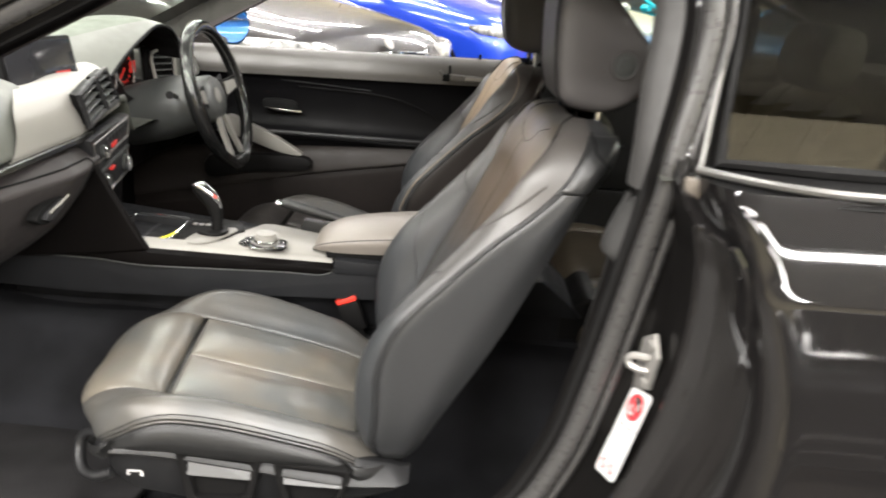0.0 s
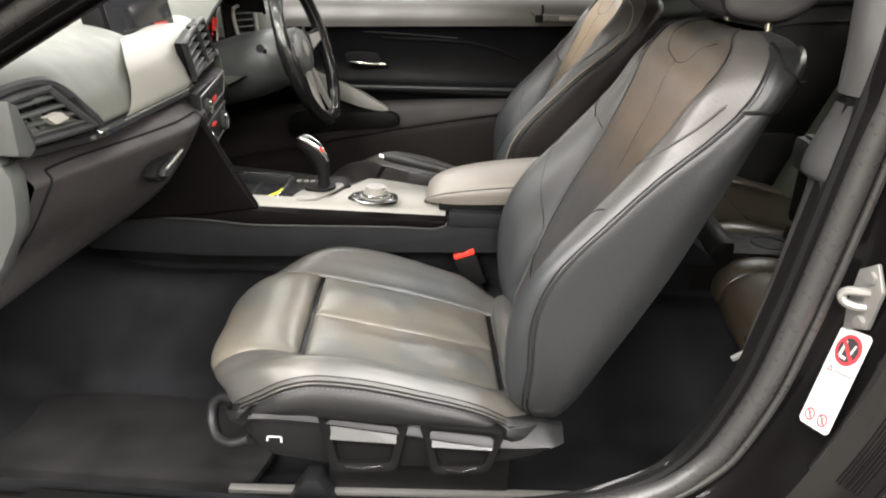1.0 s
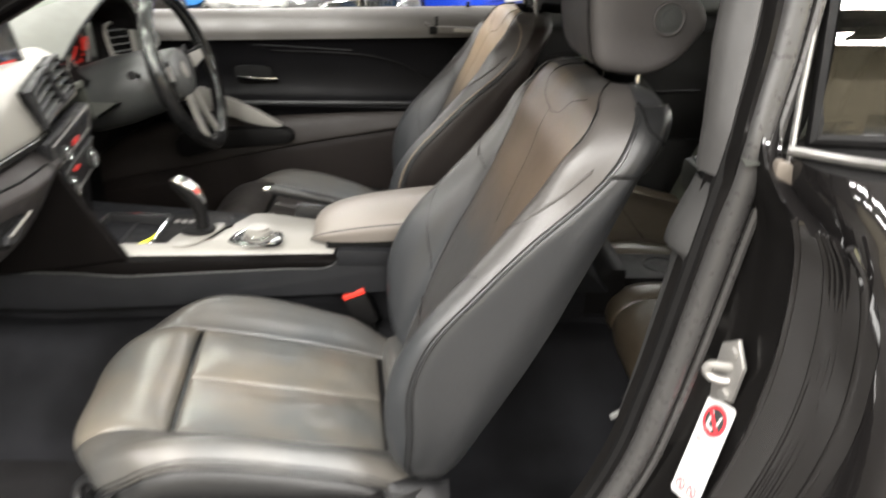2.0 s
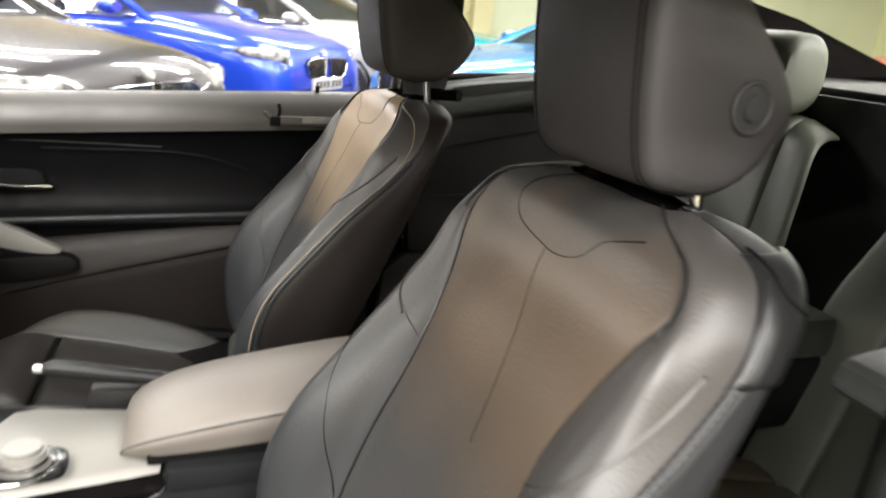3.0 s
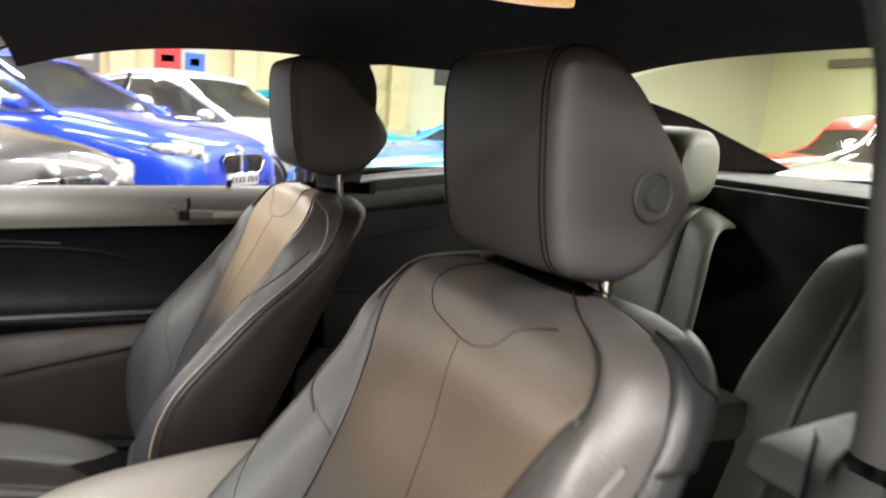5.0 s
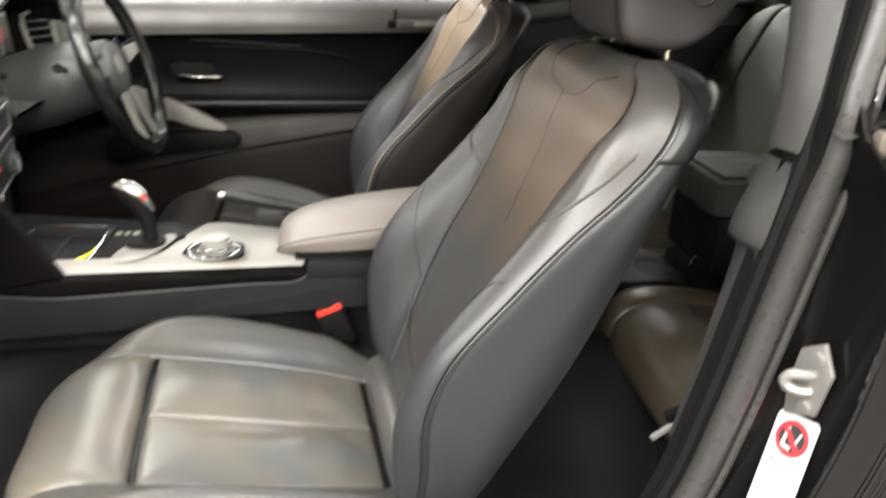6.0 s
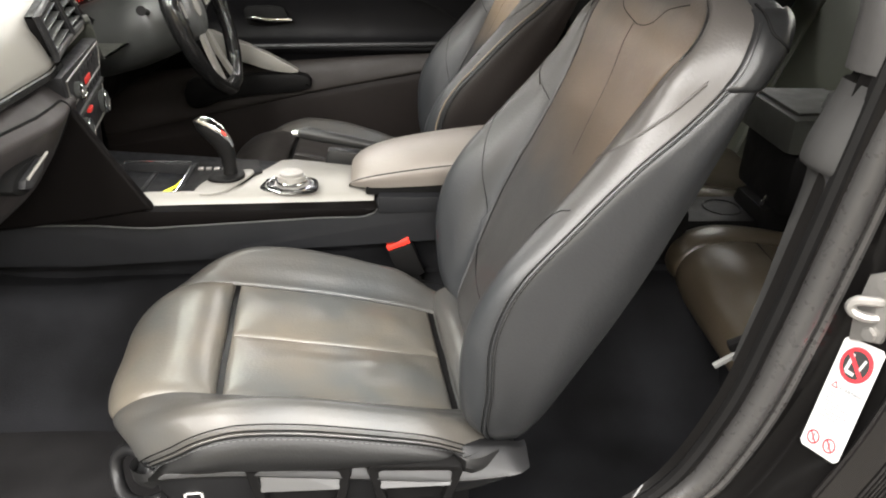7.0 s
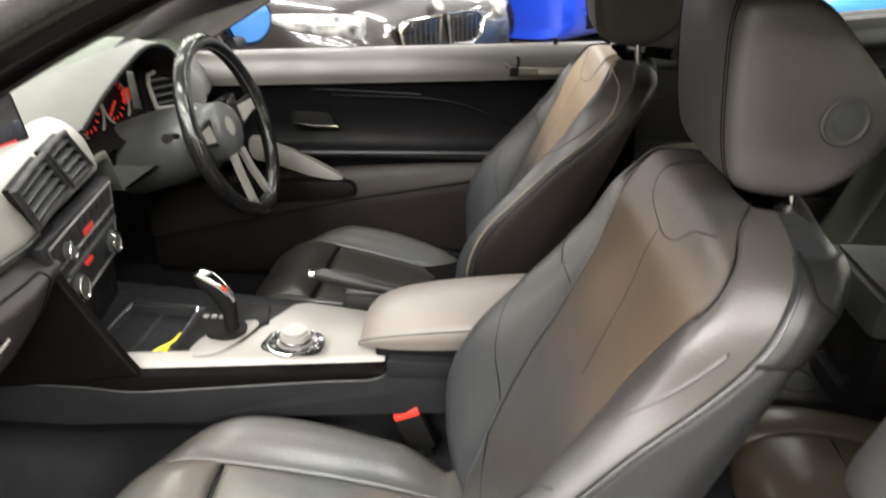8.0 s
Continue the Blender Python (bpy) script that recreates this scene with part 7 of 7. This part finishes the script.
DARK = car_paint("dark_brown_grey_paint", (0.014, 0.0115, 0.010), 0.1)
BLUE = car_paint("bright_blue_paint", (0.012, 0.055, 0.55))
WHITE = car_paint("white_paint", (0.40, 0.40, 0.40), 0.0)
TEAL = car_paint("turquoise_paint", (0.01, 0.36, 0.48))
SKY = car_paint("mid_blue_paint", (0.03, 0.22, 0.60))
SILVER = car_paint("silver_paint", (0.55, 0.56, 0.55), 0.6)
REDP = car_paint("red_paint", (0.55, 0.04, 0.03), 0.1)
BLACKP = car_paint("black_paint", (0.015, 0.016, 0.016))

parked_car("dark brown-grey car parked nose to the aisle", DARK, pose(-2.37, 4.34, 0, 0, 0, -35))
parked_car("bright blue saloon with twin dark grille and pale plate", BLUE, pose(-0.95, 7.40, 0, 0, 0, -39), 1.05)
parked_car("white hatchback parked behind the blue saloon", WHITE, pose(0.95, 9.1, 0, 0, 0, -48), 1.08)
parked_car("turquoise car near the far wall", TEAL, pose(3.1, 12.2, 0, 0, 0, -46), 1.06)
parked_car("mid-blue saloon facing across the aisle", SKY, pose(3.37, 4.95, 0, 0, 0, -172))
parked_car("black car beside the turquoise one", BLACKP, pose(6.6, 11.3, 0, 0, 0, -110))
parked_car("white tall car behind the coupe's rear window", WHITE, pose(6.9, 3.5, 0, 0, 0, 187), 1.18)
parked_car("silver car in the row beyond the rear window", SILVER, pose(13.6, 9.0, 0, 0, 0, 160), 1.03)
parked_car("red car at the end of the hall", REDP, pose(10.2, 7.0, 0, 0, 0, 165), 1.25)
opposite = parked_car("black saloon with bright lower trim, parked across the aisle", BLACKP, pose(1.9, -4.6, 0, 0, 0, 176), 1.0)
for mir in (-1, 1):
    for z, r in ((0.50, 0.014), (0.36, 0.018)):
        part("side_trim", tube([(x, mir * (0.905 if z > 0.4 else 0.90), z) for x in np.linspace(-0.95, 0.95, 9)], r, 6), CHROME, opposite, "bright lower side trim")
parked_car("white car in the row ahead", WHITE, pose(-6.4, 6.4, 0, 0, 0, -60))

# ---- hall ----
X0, X1, Y0, Y1 = -13.0, 17.0, -11.0, 15.0


def wall(name, bm, mat, label):
    ob = part(name, bm, mat, None, "", False)
    return tagged(ob, label, "wall", "", "structure")


ground = part("floor", box(X0, X1, Y0, Y1, -0.12, 0.0, 0), CONCRETE, None, "", False)
tagged(ground, "worn brown-grey painted hall floor", "floor", "", "structure")
wall("wall_north", box(X0, 5.6, Y1, Y1 + 0.25, 0, HALL_Z, 0), WALL_CREAM, "warm cream painted hall wall")
wall("wall_north_east", box(5.6, X1, Y1, Y1 + 0.25, 0, HALL_Z, 0), WALL_PALE, "pale green-cream hall wall")
wall("wall_south", box(X0, X1, Y0 - 0.25, Y0, 0, HALL_Z, 0), WALL_OLIVE, "brown-olive painted hall wall behind the aisle")
wall("wall_west", box(X0 - 0.25, X0, Y0, Y1, 0, HALL_Z, 0), WALL_DARK, "dark end wall of the hall")
wall("wall_east", box(X1, X1 + 0.25, Y0, Y1, 0, HALL_Z, 0), WALL_END, "pale yellow-green end wall of the hall")
ceil = part("ceiling", box(X0, X1, Y0, Y1, HALL_Z, HALL_Z + 0.2, 0), CEIL, None, "", False)
tagged(ceil, "grey hall ceiling", "ceiling", "", "structure")

lamp0 = thing("ceiling_lamp", "long white strip lamp on the hall ceiling", "lamp", "hall lamps", at=(0, 0, HALL_Z))
part("housing", box(-1.85, 1.85, -0.19, 0.19, -0.10, 0.0, 0.01), CEIL, lamp0)
part("end_plate", box(-1.87, -1.85, -0.19, 0.19, -0.11, 0.0, 0.003), STEEL, lamp0)
part("end_plate", box(1.85, 1.87, -0.19, 0.19, -0.11, 0.0, 0.003), STEEL, lamp0)
lamp0.location = (-7.5, -3.8, HALL_Z)
for lx in (-7.5, -2.5, 2.5, 7.5, 12.5):
    for ly in LAMP_ROWS:
        if (lx, ly) != (-7.5, -3.8):
            copy_thing(lamp0, pose(lx, ly, HALL_Z))


def column(x):
    o = thing("wall_column", "pale yellow square column on the wall", "column", "wall columns", at=(x, Y1 - 0.12, 0))
    part("shaft", box(-0.22, 0.22, -0.12, 0.12, 0.0, HALL_Z, 0.01), WALL_CREAM, o)
    part("base", box(-0.26, 0.26, -0.16, 0.12, 0.0, 0.25, 0.01), WALL_GREY, o)


for x in (-6.0, -2.6, -0.1, 2.2, 5.6):
    column(x)


def poster(x0, x1, z0, z1, label, shapes, ground_mat):
    o = thing("wall_poster", label, "poster", "wall posters", at=((x0 + x1) / 2, Y1, (z0 + z1) / 2))
    w, h = (x1 - x0) / 2, (z1 - z0) / 2
    part("board", box(-w, w, -0.03, 0.0, -h, h, 0.004), ground_mat, o)
    for a0, a1, b0, b1, mat in shapes:
        part("printed_shape", box(a0 * w, a1 * w, -0.036, -0.0305, b0 * h, b1 * h, 0), mat, o, "", False)
    return o


BLUE_INK = material("blue_ink", (0.03, 0.14, 0.55), 0.5)
poster(0.45, 1.45, 1.75, 2.30, "red and white wall poster with a blue square", ((-0.95, 0.05, -0.9, 0.7, RED_INK), (0.2, 0.95, -0.8, 0.5, BLUE_INK), (-0.7, -0.2, -0.3, 0.2, WHITE_PAPER), (0.4, 0.75, -0.4, 0.1, RED_INK)), WHITE_PAPER)
poster(-1.9, -0.5, 1.6, 2.7, "grey picture board on the cream wall", ((-0.8, 0.3, -0.7, 0.6, GREY_INK), (0.4, 0.85, -0.6, 0.2, WHITE_PAPER)), WALL_GREY)
board = poster(6.5, 9.3, 2.05, 3.5, "dark board with a pale ring and blue quarters", (), material("dark_board", (0.05, 0.055, 0.06), 0.6))
part("pale_ring", ring_bar((0.1, -0.035, -0.05), (0, 1, 0), 0.48, 0.045, 40, 6), WHITE_PAPER, board)
part("blue_quarter", box(0.1, 0.5, -0.04, -0.031, -0.40, -0.05, 0), BLUE_INK, board, "", False)
part("white_quarter", box(-0.3, 0.1, -0.04, -0.031, -0.40, -0.05, 0), WHITE_PAPER, board, "", False)

panel = thing("wall_board", "plain grey board on the pale end wall", "board", "wall boards", at=(X1 - 0.03, 9.4, 2.9))
part("board", box(-0.03, 0.03, -1.3, 1.3, -0.75, 0.75, 0.004), WALL_GREY, panel)
part("rail", box(-0.045, -0.031, -1.3, 1.3, 0.70, 0.76, 0.002), STEEL, panel)
beam = thing("wall_beam", "brown beam along the top of the end wall", "beam", at=(X1 - 0.1, 11.4, 3.55))
part("beam", box(-0.1, 0.1, -1.6, 1.6, -0.10, 0.10, 0.01), material("brown_beam", (0.25, 0.20, 0.14), 0.7), beam)
